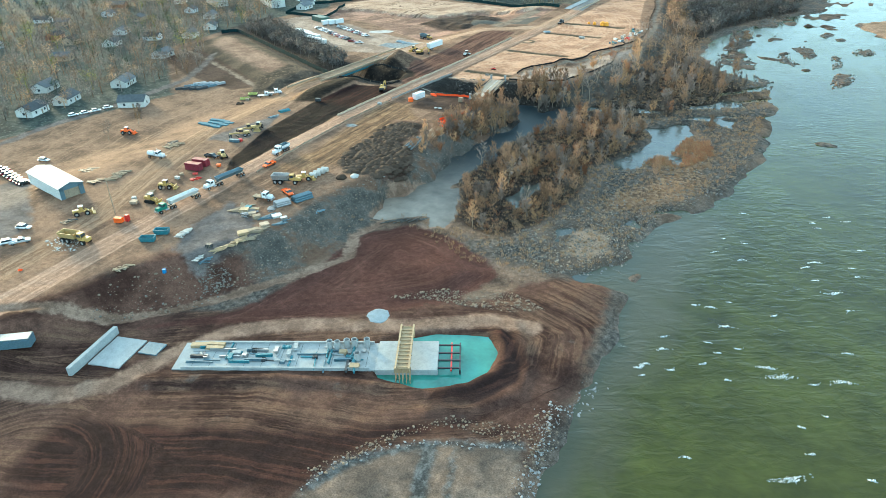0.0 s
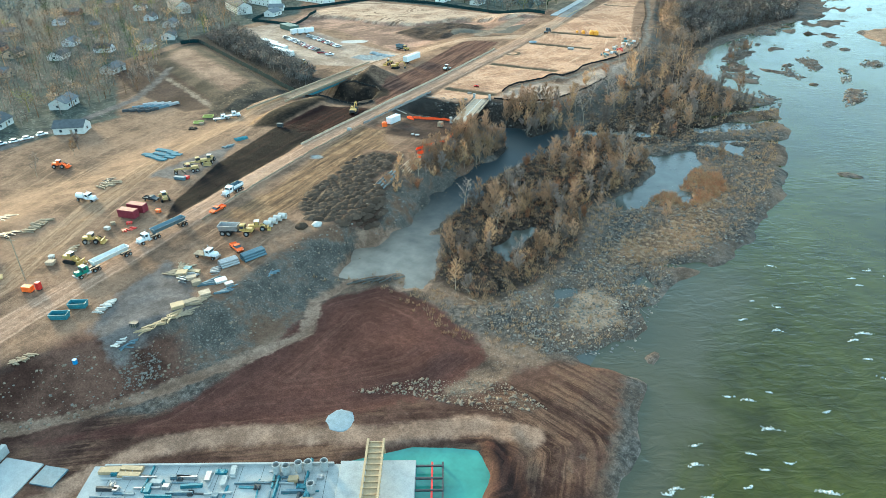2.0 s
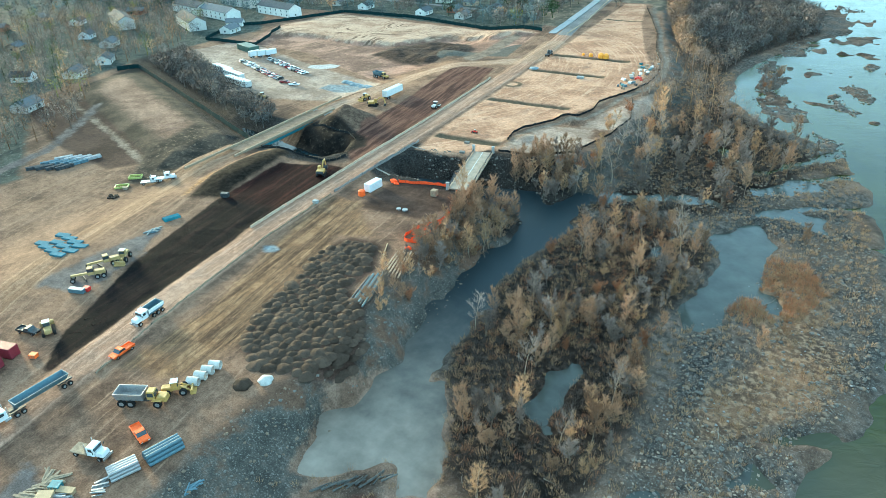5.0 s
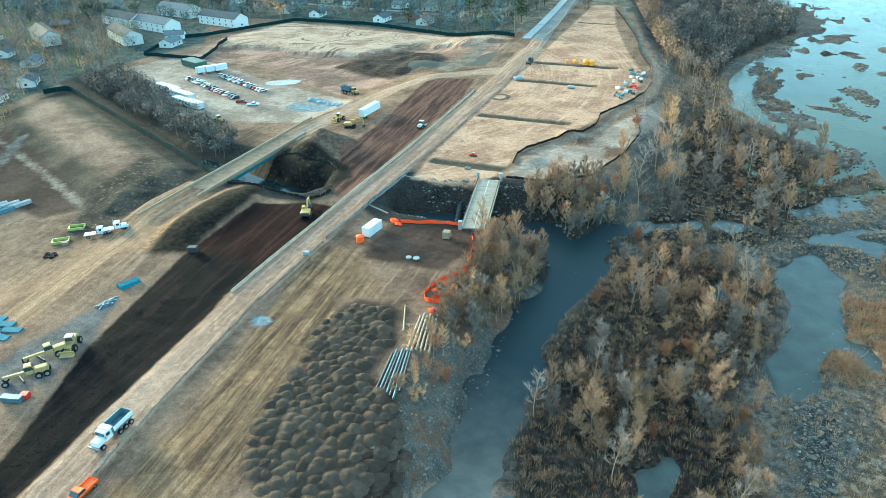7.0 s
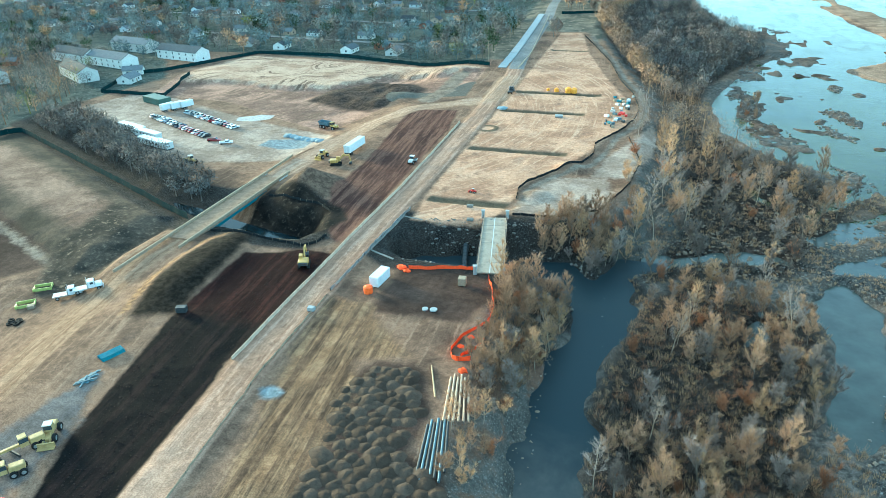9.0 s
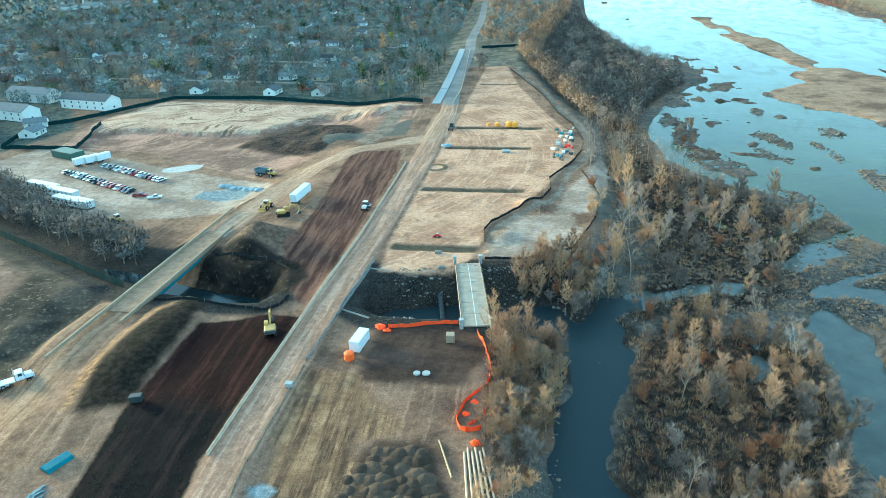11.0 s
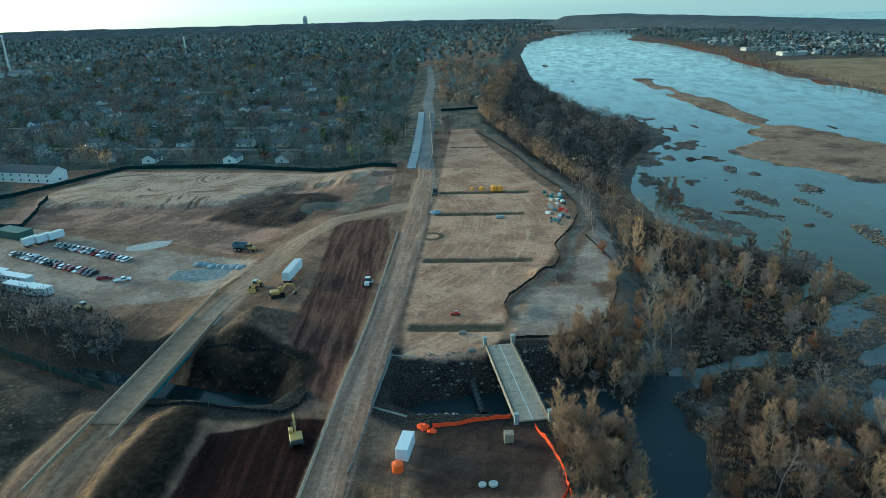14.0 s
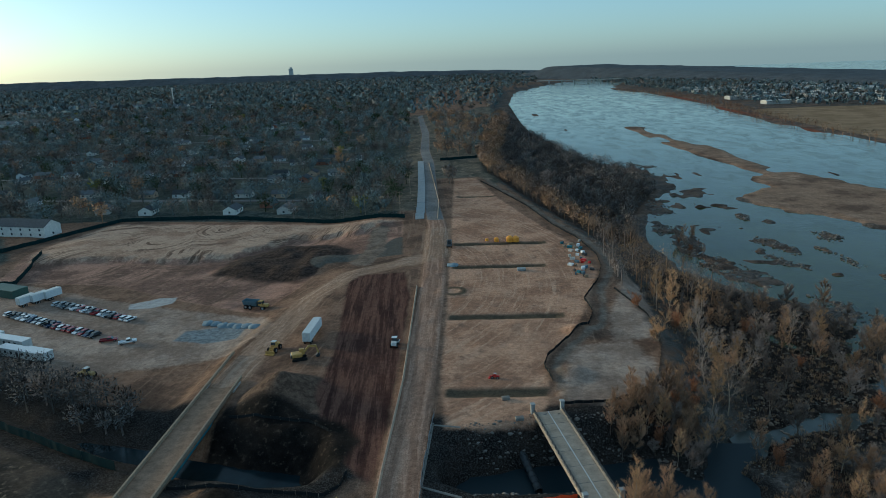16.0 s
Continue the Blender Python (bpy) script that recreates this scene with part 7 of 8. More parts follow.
at(flatbed("white service truck with a grey bed beside the haul road", STEEL), -89.5, 64.5, 40)
at(container(6.1, 2.45, 2.6, MAROON, "maroon shipping container in the dirt yard"), -33.7, -27.0, 12)
at(container(6.1, 2.45, 2.6, MAROON, "maroon shipping container with an open end in the dirt yard"), -35.0, -22.6, 12)
at(loader("small pale yellow bulldozer beside the dark earth strip", PALE_YELLOW, "blade", True), -34.0, -12.8, 150)
spread(grader("pale yellow motor grader parked beside the haul road"), [(-45.9, 7.6, -130), (-48.2, 14.0, -120)])
at(loader("yellow wheel loader parked beside the haul road", PALE_YELLOW), -46.4, 18.4, -60)
at(loader("yellow wheel loader near the road in the yard"), -28.9, -43.3, 30)
at(loader("yellow bulldozer among scrap in the yard", YELLOW, "blade", True), -23.3, -53.5, 10)
at(loader("dark yellow loader under a bare pole in the yard"), -35.0, -71.0, 60)
at(excavator("yellow excavator with a bent boom on brown soil"), -33.7, 90.5, 112)
at(excavator("yellow excavator beside a white trailer"), -61.5, 166, 20)
at(loader("yellow wheel loader on the haul road curve"), -71.5, 174.5, -100)
at(loader("small dark loader beside the office cabins", PALE_YELLOW), -126.3, 165.2, 160)
at(roller("white road roller on rolled brown soil"), -34.3, 175, 88)
at(semi_trailer(13.5, "white semi-trailer parked beside the haul road"), -61.6, 183, 88)
spread(office(18, "long white site office cabin on gravel"), [(-168, 189.5, -18), (-157, 180, -18), (-182, 196, -18)])
at(office(10, "short white site office cabin on gravel"), -150.5, 178.5, -18)
spread(semi_trailer(7.0, "short white box trailer in the car park"), [(-189, 230, 70), (-186, 233.5, 70), (-183, 237.5, 70)])
at(container(16, 7, 3.4, mat("dull_green_cladding", (0.05, 0.10, 0.085), 0.6, vary=0.25), "dull green steel store shed", "store_shed", "shed"), -206, 243, -20)
at(container(6.4, 2.5, 2.7, WHITE, "white box trailer beside an orange tank", "box_trailer", "trailer"), -10.6, 88.0, 84)
bm = bmesh.new()
rod(bm, (0, 0, 0), (0, 0, 1.6), 1.15, 16)
rod(bm, (0, 0, 1.6), (0, 0, 2.0), 1.15, 16, 0.4)
at(solo("plastic_tank", bm, ORANGE, "round orange plastic tank beside a white trailer", "tank"), -11.4, 82.4)
at(container(1.9, 1.9, 2.0, TIMBER, "square tan equipment box on bare soil", "equipment_box", "box"), 10.0, 92.4, 5)
bm = bmesh.new()
rod(bm, (-1, 0, 0), (-1, 0, 0.35), 0.75, 14)
rod(bm, (1, 0.3, 0), (1, 0.3, 0.3), 0.9, 14)
at(solo("manhole_cover", bm, PALE_CONCRETE, "pair of pale concrete manhole covers", "manhole"), 6.0, 78.5)

# works in the park
AMBER = mat("amber_plastic", (0.75, 0.33, 0.04), 0.5, vary=0.15, bump=0.05)
for x, y, s in ((-5.1, 296.4, 1.3), (-0.6, 295.6, 1.9), (5.6, 294.6, 2.7), (8.4, 294.4, 2.6)):
    bm = bmesh.new()
    rod(bm, (0, 0, 0), (0, 0, s * 0.75), s * 0.62, 14)
    rod(bm, (0, 0, s * 0.75), (0, 0, s * 1.05), s * 0.62, 14, s * 0.25)
    at(solo("plastic_tank", bm, AMBER, "amber plastic tank standing in a drain bed", "tank", "orange tanks"), x, y)
at(flatbed("small dark truck beside the gravel road", DARK_STEEL, DARK_STEEL), -22.6, 288, 90)
small = loader("small red skid loader on tan graded soil", RED)
at(small, -4.3, 152.6, 170)
small.scale = (0.45, 0.45, 0.45)
for x, y, m, nm in ((-1.9, 140.5, STAINED_CONCRETE, "pale concrete inlet box on bare soil"), (1.0, 130.6, STAINED_CONCRETE, "pale concrete inlet box above the creek")):
    bm = bmesh.new()
    box(bm, (0, 0, 0.35), (2.0, 1.4, 0.7), bevel=0.05)
    box(bm, (0, 0, 0.72), (1.2, 0.8, 0.12))
    at(solo("inlet_box", bm, m, nm, "drain inlet"), x, y, 8)
at(container(3.4, 2.0, 0.9, PALE_CONCRETE, "low concrete vault in a graded bed", "vault", "vault"), 8.4, 248.6, 5)
rs = random.Random(12)
for k in range(34):
    x, y = 31.5 + rs.uniform(-3, 6.5), 238 + k * 1.6 + rs.uniform(-1, 1)
    m, nm = rs.choice(((WHITE, "white"), (DARK_STEEL, "dark"), (TEAL, "teal"), (BLUE_STEEL, "blue-grey"), (RED, "red"), (TIMBER, "tan timber"), (CONCRETE, "grey concrete")))
    t = thing("material_stack", nm + " stack of building material beside the trail", "stack", "stacks beside the trail")
    s = rs.uniform(0.8, 2.4)
    for j in range(3):
        part("pack", box(bmesh.new(), (rs.uniform(-0.1, 0.1), rs.uniform(-0.1, 0.1), 0.17 + j * 0.33), (s, s * 0.6, 0.33), rs.uniform(-6, 6), bevel=0.03), m, t)
    at(t, x, y, rs.uniform(0, 180))


def timber_pile(n, l, w, h, material, label, seed, group=""):
    """Two or three rough stacks of lengths, with a few strays lying across."""
    rs = random.Random(seed)
    t = thing("timber_pile" if material in (TIMBER, NEW_TIMBER) else "scrap_pile", label, "pile", group)
    n = int(n * 1.5)
    for k in range(n):
        stack = k % 3
        stray = rs.random() < 0.15
        c = ((stack - 1) * l * 0.12 + rs.uniform(-0.5, 0.5), (stack - 1) * w * 0.42 + rs.uniform(-0.35, 0.35) * w * 0.4, 0.1 + h * 0.75 * (k // 3) / (n / 3) * (0.6 if stack else 1.0))
        part("length", box(bmesh.new(), c, (l * rs.uniform(0.4, 0.75), rs.uniform(0.15, 0.4), rs.uniform(0.1, 0.22)), rs.uniform(20, 70) if stray else stack * 14 - 14 + rs.uniform(-6, 6)), material, t)
    return t


for x, y, a, n, l, w, h, m, lab in ((-54.8, -42.8, 20, 22, 6, 5, 1.0, TIMBER, "untidy pile of grey timbers on bare earth"), (-52.8, -46.5, 40, 16, 6, 4, 1.0, TIMBER, "stack of weathered timbers in the yard"),
                                    (-62.5, -13.3, 10, 18, 7, 6, 0.6, TIMBER, "low scattered heap of timbers"), (-71, -45, 15, 10, 9, 4, 0.5, DARK_STEEL, "long dark steel sections on the ground"),
                                    (5.6, -65, 30, 16, 3.5, 3, 1.2, CONCRETE, "heap of broken concrete slabs"), (23.2, -51.1, 60, 16, 5, 2.5, 1.0, TIMBER, "stacked boards on the bank edge"),
                                    (22.6, -58.2, 65, 14, 6, 2, 0.8, NEW_TIMBER, "yellow boards stacked on the bank edge"), (12.4, -44.2, 20, 18, 4, 4, 1.6, STEEL, "jumbled steel shoring beside the gravel yard"),
                                    (8, -41, 30, 14, 5, 3, 0.8, TIMBER, "low heap of timber mats"), (19, -43, 62, 14, 7, 2, 0.8, BLUE_STEEL, "long blue-grey steel sheets on the bank edge"),
                                    (16, -38, 50, 10, 4, 3, 1.2, STEEL, "rack of pale steel frames"), (-53, 33.8, 60, 12, 6, 2, 0.5, BLUE_STEEL, "blue-grey steel struts beside the haul road"),
                                    (20.5, -64, 62, 10, 7, 2, 0.6, NEW_TIMBER, "long pale timber baulks on the bank edge"), (19, -71, 30, 10, 3, 3, 0.8, CONCRETE, "small heap of pale rubble on the slope"),
                                    (-34, -76, 20, 8, 5, 3, 0.6, DARK_STEEL, "dark scrap steel in the yard"), (-26, -33, 0, 12, 3, 3, 0.7, RED, "red scrap panels in the yard"),
                                    (7, -86, 10, 16, 4, 4, 0.9, TIMBER, "splintered timber on the slope")):
    at(timber_pile(n, l, w, h, m, lab, int(x * 7 + y)), x, y, a)


def pipe_stack(n, l, r, material, label, hollow=True):
    t = thing("pipe_stack", label, "pipes")
    k = 0
    for row in range(3):
        for j in range(n - row):
            c = ((j - (n - row) / 2 + 0.5) * 2.05 * r, r + row * 1.74 * r)
            bm = bmesh.new()
            (pipe(bm, (-l / 2, c[0], c[1]), (l / 2, c[0], c[1]), r, r * 0.15, 10) if hollow else rod(bm, (-l / 2, c[0], c[1]), (l / 2, c[0], c[1]), r, 8))
            part("pipe", bm, material, t)
    return t


at(pipe_stack(5, 6.5, 0.36, BLUE_STEEL, "stack of dark blue-grey pipes in the yard"), 19.3, -27.2, 72)
at(pipe_stack(6, 5.0, 0.3, STEEL, "stack of pale grey pipes in the yard"), 16.3, -33.5, 66)
at(pipe_stack(9, 5.0, 0.15, TEAL, "flat stack of dark teal pipes beside the haul road"), -54.5, 42.4, 68)
pile_kinds = [pipe_stack(6, 6.5, 0.2, m, "stack of %s pipes at the field edge" % nm) for m, nm in ((DARK_STEEL, "dark"), (BLUE_STEEL, "blue-grey"), (STEEL, "pale grey"))]
for k, p in enumerate(pile_kinds):
    spread(p, [(-143.5 + 3.2 * j + 0.6 * k, 56.5 + 5.6 * k + 1.8 * j, 60 + 5 * j) for j in range(4)])
spots = [(10.0, -11.0, 20), (10.05, -9.0, 20), (10.1, -7.0, 20), (10.2, -5.0, 20)]
bm = bmesh.new()
pipe(bm, (-1.2, 0, 0.95), (1.2, 0, 0.95), 0.95, 0.16, 20)
spread(solo("concrete_pipe", bm, CONCRETE, "large pale concrete drain pipe lying on bare earth", "pipe", "concrete pipes in a row"), spots)
for k in range(7):
    p = solo("steel_pipe", pipe(bmesh.new(), (-6.5 - (k % 3), 0, 0.26), (6.5 + (k % 2), 0, 0.26), 0.25, 0.04, 10), BLUE_STEEL if k % 2 else DARK_STEEL,
             "long grey steel pipe lying on the bank edge", "pipe", "long pipes on the bank")
    at(p, 20.0 + k * 0.62, 34.5 + k * 0.4, 100 + k * 0.8)
for k in range(6):
    p = solo("steel_pipe", pipe(bmesh.new(), (-6.5, 0, 0.26), (6.5 + (k % 2), 0, 0.26), 0.22, 0.04, 10), DUSTY_CONCRETE, "long pale pipe lying beside brush", "pipe", "long pipes on the bank")
    at(p, 20.0 + k * 0.8, 49.0 + k * 0.2, 101 + k)
at(solo("timber_pole", rod(bmesh.new(), (-5, 0, 0.2), (5, 0, 0.2), 0.22, 8, 0.15), NEW_TIMBER, "pale timber pole lying on tan soil", "pole"), 15.6, 53.5, 113)

# trench boxes, panels, drums and odds and ends
for x, y, a in ((-101.1, 67.1, 35), (-98.4, 58.9, 40)):
    bm = bmesh.new()
    for s in (-1, 1):
        box(bm, (0, s * 1.3, 0.4), (4.6, 0.2, 0.8))
        for q in (0.2, 0.6):
            rod(bm, (s * 2.2, -1.3, q), (s * 2.2, 1.3, q), 0.12, 8)
    at(solo("trench_box", bm, LIME, "lime green steel trench box on bare soil", "trench box", "trench boxes"), x, y, a)
rs = random.Random(4)
plate = solo("road_plate", box(bmesh.new(), (0, 0, 0.3), (4.4, 1.9, 0.6), bevel=0.03), PLATE_BLUE, "blue-grey steel road plates stacked flat on the dirt", "road plate", "plates on the dirt")
spread(plate, [(-65.5 - 4.9 * (k % 4) + 0.7 * (k // 4) + rs.uniform(-0.5, 0.5), 12.0 + 1.5 * (k % 4) + 3.0 * (k // 4), 12 + rs.uniform(-4, 4)) for k in range(12) if k != 7])


def crate(l, w, h, m, label):
    """A timber crate on two bearers, with boards and a lid."""
    t = thing("crate", label, "crate", "crates in the yard")
    for s in (-1, 1):
        part("bearer", box(bmesh.new(), (0, s * w * 0.35, 0.06), (l, 0.14, 0.12)), TIMBER, t)
    part("body", box(bmesh.new(), (0, 0, 0.12 + h / 2), (l, w, h), bevel=0.03), m, t)
    n = max(3, int(l / 0.5))
    for s in (-1, 1):
        for k in range(n):
            part("board", box(bmesh.new(), (-l / 2 + (k + 0.5) * l / n, s * (w / 2 + 0.02), 0.12 + h / 2), (0.12, 0.04, h)), TIMBER, t)
    part("lid", box(bmesh.new(), (0.04, 0.03, 0.15 + h), (l + 0.1, w + 0.1, 0.08)), m, t)
    return t


for x, y, a, l, w, h, m, lab in (
        (10.1, -44.1, 30, 2.6, 2.0, 1.4, NEW_TIMBER, "yellow timber crate among yard clutter"), (13.7, -44.2, 50, 2.4, 1.4, 0.9, DUSTY_CONCRETE, "dusty crate among yard clutter"),
        (16.7, -45.2, 62, 2.2, 1.6, 1.1, TIMBER, "weathered crate among yard clutter"), (11.7, -41.4, 20, 3.0, 1.2, 0.8, NEW_TIMBER, "low yellow timber crate in the yard"),
        (9.4, -41.6, 24, 1.8, 1.5, 1.2, TEAL, "blue-green steel tool chest in the yard"), (21.2, -41.1, 62, 2.8, 2.2, 0.6, DUSTY_WHITE, "white pallet load near the bank edge"),
        (22.4, -47.7, 62, 2.6, 2.2, 0.7, DUSTY_CONCRETE, "tan pallet load near the bank edge"), (22.2, -52.2, 62, 3.0, 1.6, 0.8, TIMBER, "grey timber crate near the bank edge"),
        (20.8, -55.0, 58, 3.0, 2.2, 0.8, NEW_TIMBER, "yellow board stack near the bank edge"), (24.5, -41.4, 64, 2.0, 1.4, 0.6, STEEL, "steel frame pallet on the bank edge"),
        (17.8, -65.3, 20, 1.8, 1.2, 1.0, DARK_STEEL, "small black pump unit on the gravel"), (-27.8, -57.0, 25, 2.2, 1.8, 0.9, DUSTY_CONCRETE, "tan crate beside the haul road"),
        (-30.5, -55.0, 40, 1.4, 1.2, 0.8, CONCRETE, "pale block beside the haul road"), (-29.6, -44.5, 30, 1.8, 1.2, 0.7, DUSTY_CONCRETE, "dusty crate in the yard"),
        (-31.9, -36.1, 10, 1.6, 1.2, 0.8, CONCRETE, "pale crate in the yard"), (-33.4, -33.0, 60, 1.4, 1.0, 0.7, TIMBER, "small timber crate in the yard"),
        (-29.4, -30.2, 35, 1.6, 1.0, 0.6, RED, "red fuel chest in the yard"), (-28.1, -20.4, 20, 1.5, 1.2, 0.9, ORANGE, "orange chest beside maroon containers"),
        (-95.5, 58.0, 30, 1.6, 1.2, 0.8, TIMBER, "timber crate beside trench boxes")):
    at(crate(l, w, h, m, lab), x, y, a)
for x, y, a, n, l, w, h, m, lab in ((6.5, -43.6, 35, 12, 6, 3, 0.6, TIMBER, "low stack of timber mats by the gravel pad"), (5.8, -40.6, 110, 10, 5, 2, 0.5, TIMBER, "timber mats laid by the haul road"),
                                    (25.4, -43.8, 60, 10, 7, 1.6, 0.5, BLUE_STEEL, "blue-grey steel lengths along the bank edge"), (23.4, -49.6, 62, 10, 6, 1.6, 0.6, TIMBER, "boards along the bank edge"),
                                    (24.0, -55.6, 60, 10, 7, 1.4, 0.5, TIMBER, "long boards along the bank edge"), (21.6, -61.4, 58, 10, 6, 1.6, 0.5, NEW_TIMBER, "yellow lengths along the bank edge"),
                                    (4.4, -62.0, 50, 12, 4, 2, 0.7, CONCRETE, "broken concrete lengths beside the road"), (-66, -11, 40, 10, 5, 4, 0.4, DARK_STEEL, "dark lengths scattered in the yard"),
                                    (-30, -49, 60, 12, 4, 3, 0.5, TIMBER, "timber offcuts beside the yard machines"), (-56, -52, 15, 14, 6, 4, 0.6, DARK_STEEL, "dark steel heap beside the shed"),
                                    (20.4, -69.4, 40, 10, 4, 2.4, 0.5, BLUE_STEEL, "blue-grey lengths on the slope"), (29, -30, 50, 7, 5, 1.2, 0.5, BLUE_STEEL, "bent steel lengths on the bank crest")):
    at(timber_pile(n, l, w, h, m, lab, int(x * 5 + y * 3)), x, y, a)
for x, y in ((-1.2, -66.8), (-0.9, -72.0)):
    t = thing("skip", "teal steel skip with sloping ends beside the dirt road", "skip", "skips beside the road")
    tub(t, -2.2, 2.2, 0.1, 1.6, 1.8, 2.3, TEAL, "bin")
    for s in (-1, 1):
        part("runner", box(bmesh.new(), (0, s * 0.6, 0.06), (4.0, 0.15, 0.12)), DARK_STEEL, t)
    at(t, x, y, 32)
at(container(2.6, 1.6, 1.5, ORANGE, "orange tool container in the yard", "tool_container", "container"), -19.5, -68.5, 20)
at(container(1.1, 1.1, 2.1, RED, "red portable toilet in the yard", "portable_toilet", "toilet"), -17.8, -66.6, 20)
at(container(4.2, 1.4, 1.1, BLUE_STEEL, "low blue and red welding skid on gravel", "welding_skid", "skid"), -42.9, 1.3, 15)
at(container(1.6, 1.4, 1.0, RED, "red generator on gravel", "generator", "generator"), -41.4, 2.9, 15)
at(container(2.4, 1.5, 1.4, DARK_STEEL, "dark steel pump box on the strip edge", "pump_box", "box"), -50.8, 61.5, 20)
at(container(1.6, 1.2, 1.0, PALE_CONCRETE, "small pale pump housing on the road edge", "pump_box", "box"), -20.6, 70.0, 5)
for k, (x, y) in enumerate(((-93.4, 51.0), (-92.4, 51.8), (-92.0, 50.4), (-94.4, 50.4), (-93.1, 52.2), (-95.0, 51.6))):
    at(solo("tyre", pipe(bmesh.new(), (0, 0, 0.0), (0, 0, 0.4), 0.75, 0.38, 14), RUBBER, "worn black tyre lying on bare soil", "tyre", "heap of tyres"), x, y, 0, 0.12 * (k % 3))
at(loader("orange telehandler on dry grass", ORANGE), -105.4, -4.8, 30)
pole = thing("utility_pole", "tall bare timber pole beside the yard", "pole")
part("mast", rod(bmesh.new(), (0, 0, -0.5), (0, 0, 13), 0.16, 8, 0.1), TIMBER, pole)
part("crossarm", box(bmesh.new(), (0, 0, 12.2), (2.4, 0.12, 0.14)), TIMBER, pole)
spread(pole, [(-25.4, -65.7, 20), (-54, 362, 0), (-75, 366, 0), (-54, 420, 0)])


def yard_shed():
    t = thing("yard_shed", "pale blue steel shed with an open end bay", "shed")
    l, w, h = 25, 8, 4.2
    for s in (-1, 1):
        part("wall", box(bmesh.new(), (0, s * w / 2, h / 2), (l, 0.2, h)), BLUE_STEEL if s > 0 else DUSTY_WHITE, t)
    part("end_wall", box(bmesh.new(), (-l / 2, 0, h / 2), (0.2, w - 0.2, h)), DUSTY_WHITE, t)
    for s in (-1, 1):
        part("end_wall", box(bmesh.new(), (l / 2, s * 3.2, h / 2), (0.2, 1.4, h)), BLUE_STEEL, t)
    bm = bmesh.new()
    slab(bm, [(-w / 2 + 0.1, h - 0.9), (w / 2 - 0.1, h - 0.9), (w / 2 - 0.1, h), (0, h + 1.25), (-w / 2 + 0.1, h)], l / 2 - 0.1, l / 2 + 0.1)
    for v in bm.verts:
        v.co.x, v.co.y = v.co.y, v.co.x
    bmesh.ops.recalc_face_normals(bm, faces=bm.faces)
    part("gable", bm, BLUE_STEEL, t)
    part("roller_door", box(bmesh.new(), (l / 2 - 0.3, 0, 1.6), (0.08, 5.0, 3.2)), TIMBER, t)
    bm = bmesh.new()
    slab(bm, [(-w / 2 - 0.4, h), (0, h + 1.3), (w / 2 + 0.4, h), (w / 2 + 0.4, h + 0.14), (0, h + 1.45), (-w / 2 - 0.4, h + 0.14)], -l / 2 - 0.3, l / 2 + 0.3)
    for v in bm.verts:
        v.co.x, v.co.y = v.co.y, v.co.x
    bmesh.ops.recalc_face_normals(bm, faces=bm.faces)
    part("roof", bm, mat("shed_roof", (0.32, 0.37, 0.40), 0.6, 0.0, 0.12, 0.4, 0.1), t, "pale ribbed steel roof")
    for k in range(12):
        part("roof_rib", box(bmesh.new(), (-l / 2 + (k + 0.5) * l / 12, 0, h + 1.48), (0.1, 0.7, 0.06)), STEEL, t)
    return t


at(yard_shed(), -63.5, -62.0, -8)

# the lock under construction
LX, LY, LA, LZ = 46.6, -98.4, 29.8, -6.2


def lk(x, y, z=0.0, rz=0.0):
    c, s = math.cos(radians(LA)), math.sin(radians(LA))
    return pose(LX + x * c - y * s, LY + x * s + y * c, LZ + z, 0, 0, LA + rz)


lock = thing("lock_slab", "long pale concrete lock floor with a raised end block", "lock")
part("floor_slab", box(bmesh.new(), (21.5, 0, -0.6), (47.5, 10.2, 1.2), bevel=0.05), PALE_CONCRETE, lock)
part("end_block", box(bmesh.new(), (52.5, 0, -1.6), (14.4, 11.0, 4.0), bevel=0.08), PALE_CONCRETE, lock)
for s, l in ((1, 44), (-1, 44)):
    part("kerb_wall", box(bmesh.new(), (22, s * 4.9, 0.3), (l, 0.4, 0.6)), PALE_CONCRETE, lock)
for k in range(11):
    part("joint", box(bmesh.new(), (2 + k * 4.1, 0, 0.006), (0.08, 9.2, 0.012)), DARK_STEEL, lock)
lock.matrix_basis = lk(0, 0)
gan = thing("timber_gantry", "yellow timber falsework gantry across the lock", "gantry")
for s in (-1, 1):
    part("beam", box(bmesh.new(), (s * 1.5, -0.5, 3.0), (0.4, 17, 0.5)), NEW_TIMBER, gan)
part("walkway", box(bmesh.new(), (0, -0.5, 2.7), (2.4, 16, 0.12)), NEW_TIMBER, gan)
for k in range(12):
    part("joist", box(bmesh.new(), (0, -8 + k * 1.4, 2.9), (3.6, 0.18, 0.22)), NEW_TIMBER, gan)
for x in (-1.6, -0.8, 0, 0.8, 1.6):
    for y in (-8.4, -7.0, 7.2):
        part("prop", rod(bmesh.new(), (x, y, -2.6 if y < 0 else 0), (x, y, 2.9), 0.1, 6), NEW_TIMBER, gan)
part("end_board", box(bmesh.new(), (0, -8.2, 2.2), (3.8, 0.15, 1.6)), NEW_TIMBER, gan)
gan.matrix_basis = lk(52, 0, 0.4)
frame_ = thing("shoring_frame", "dark steel shoring frame standing in turquoise water", "shoring")
for y in (-4.4, -1.6, 1.2, 4.2):
    part("strut", box(bmesh.new(), (2.5, y, 0.1), (5.4, 0.35, 0.35)), DARK_STEEL, frame_)
for x in (3.2, 5.2):
    part("waler", box(bmesh.new(), (x, 0, 0.0), (0.35, 10.4, 0.35)), RED if x < 4 else DARK_STEEL, frame_)
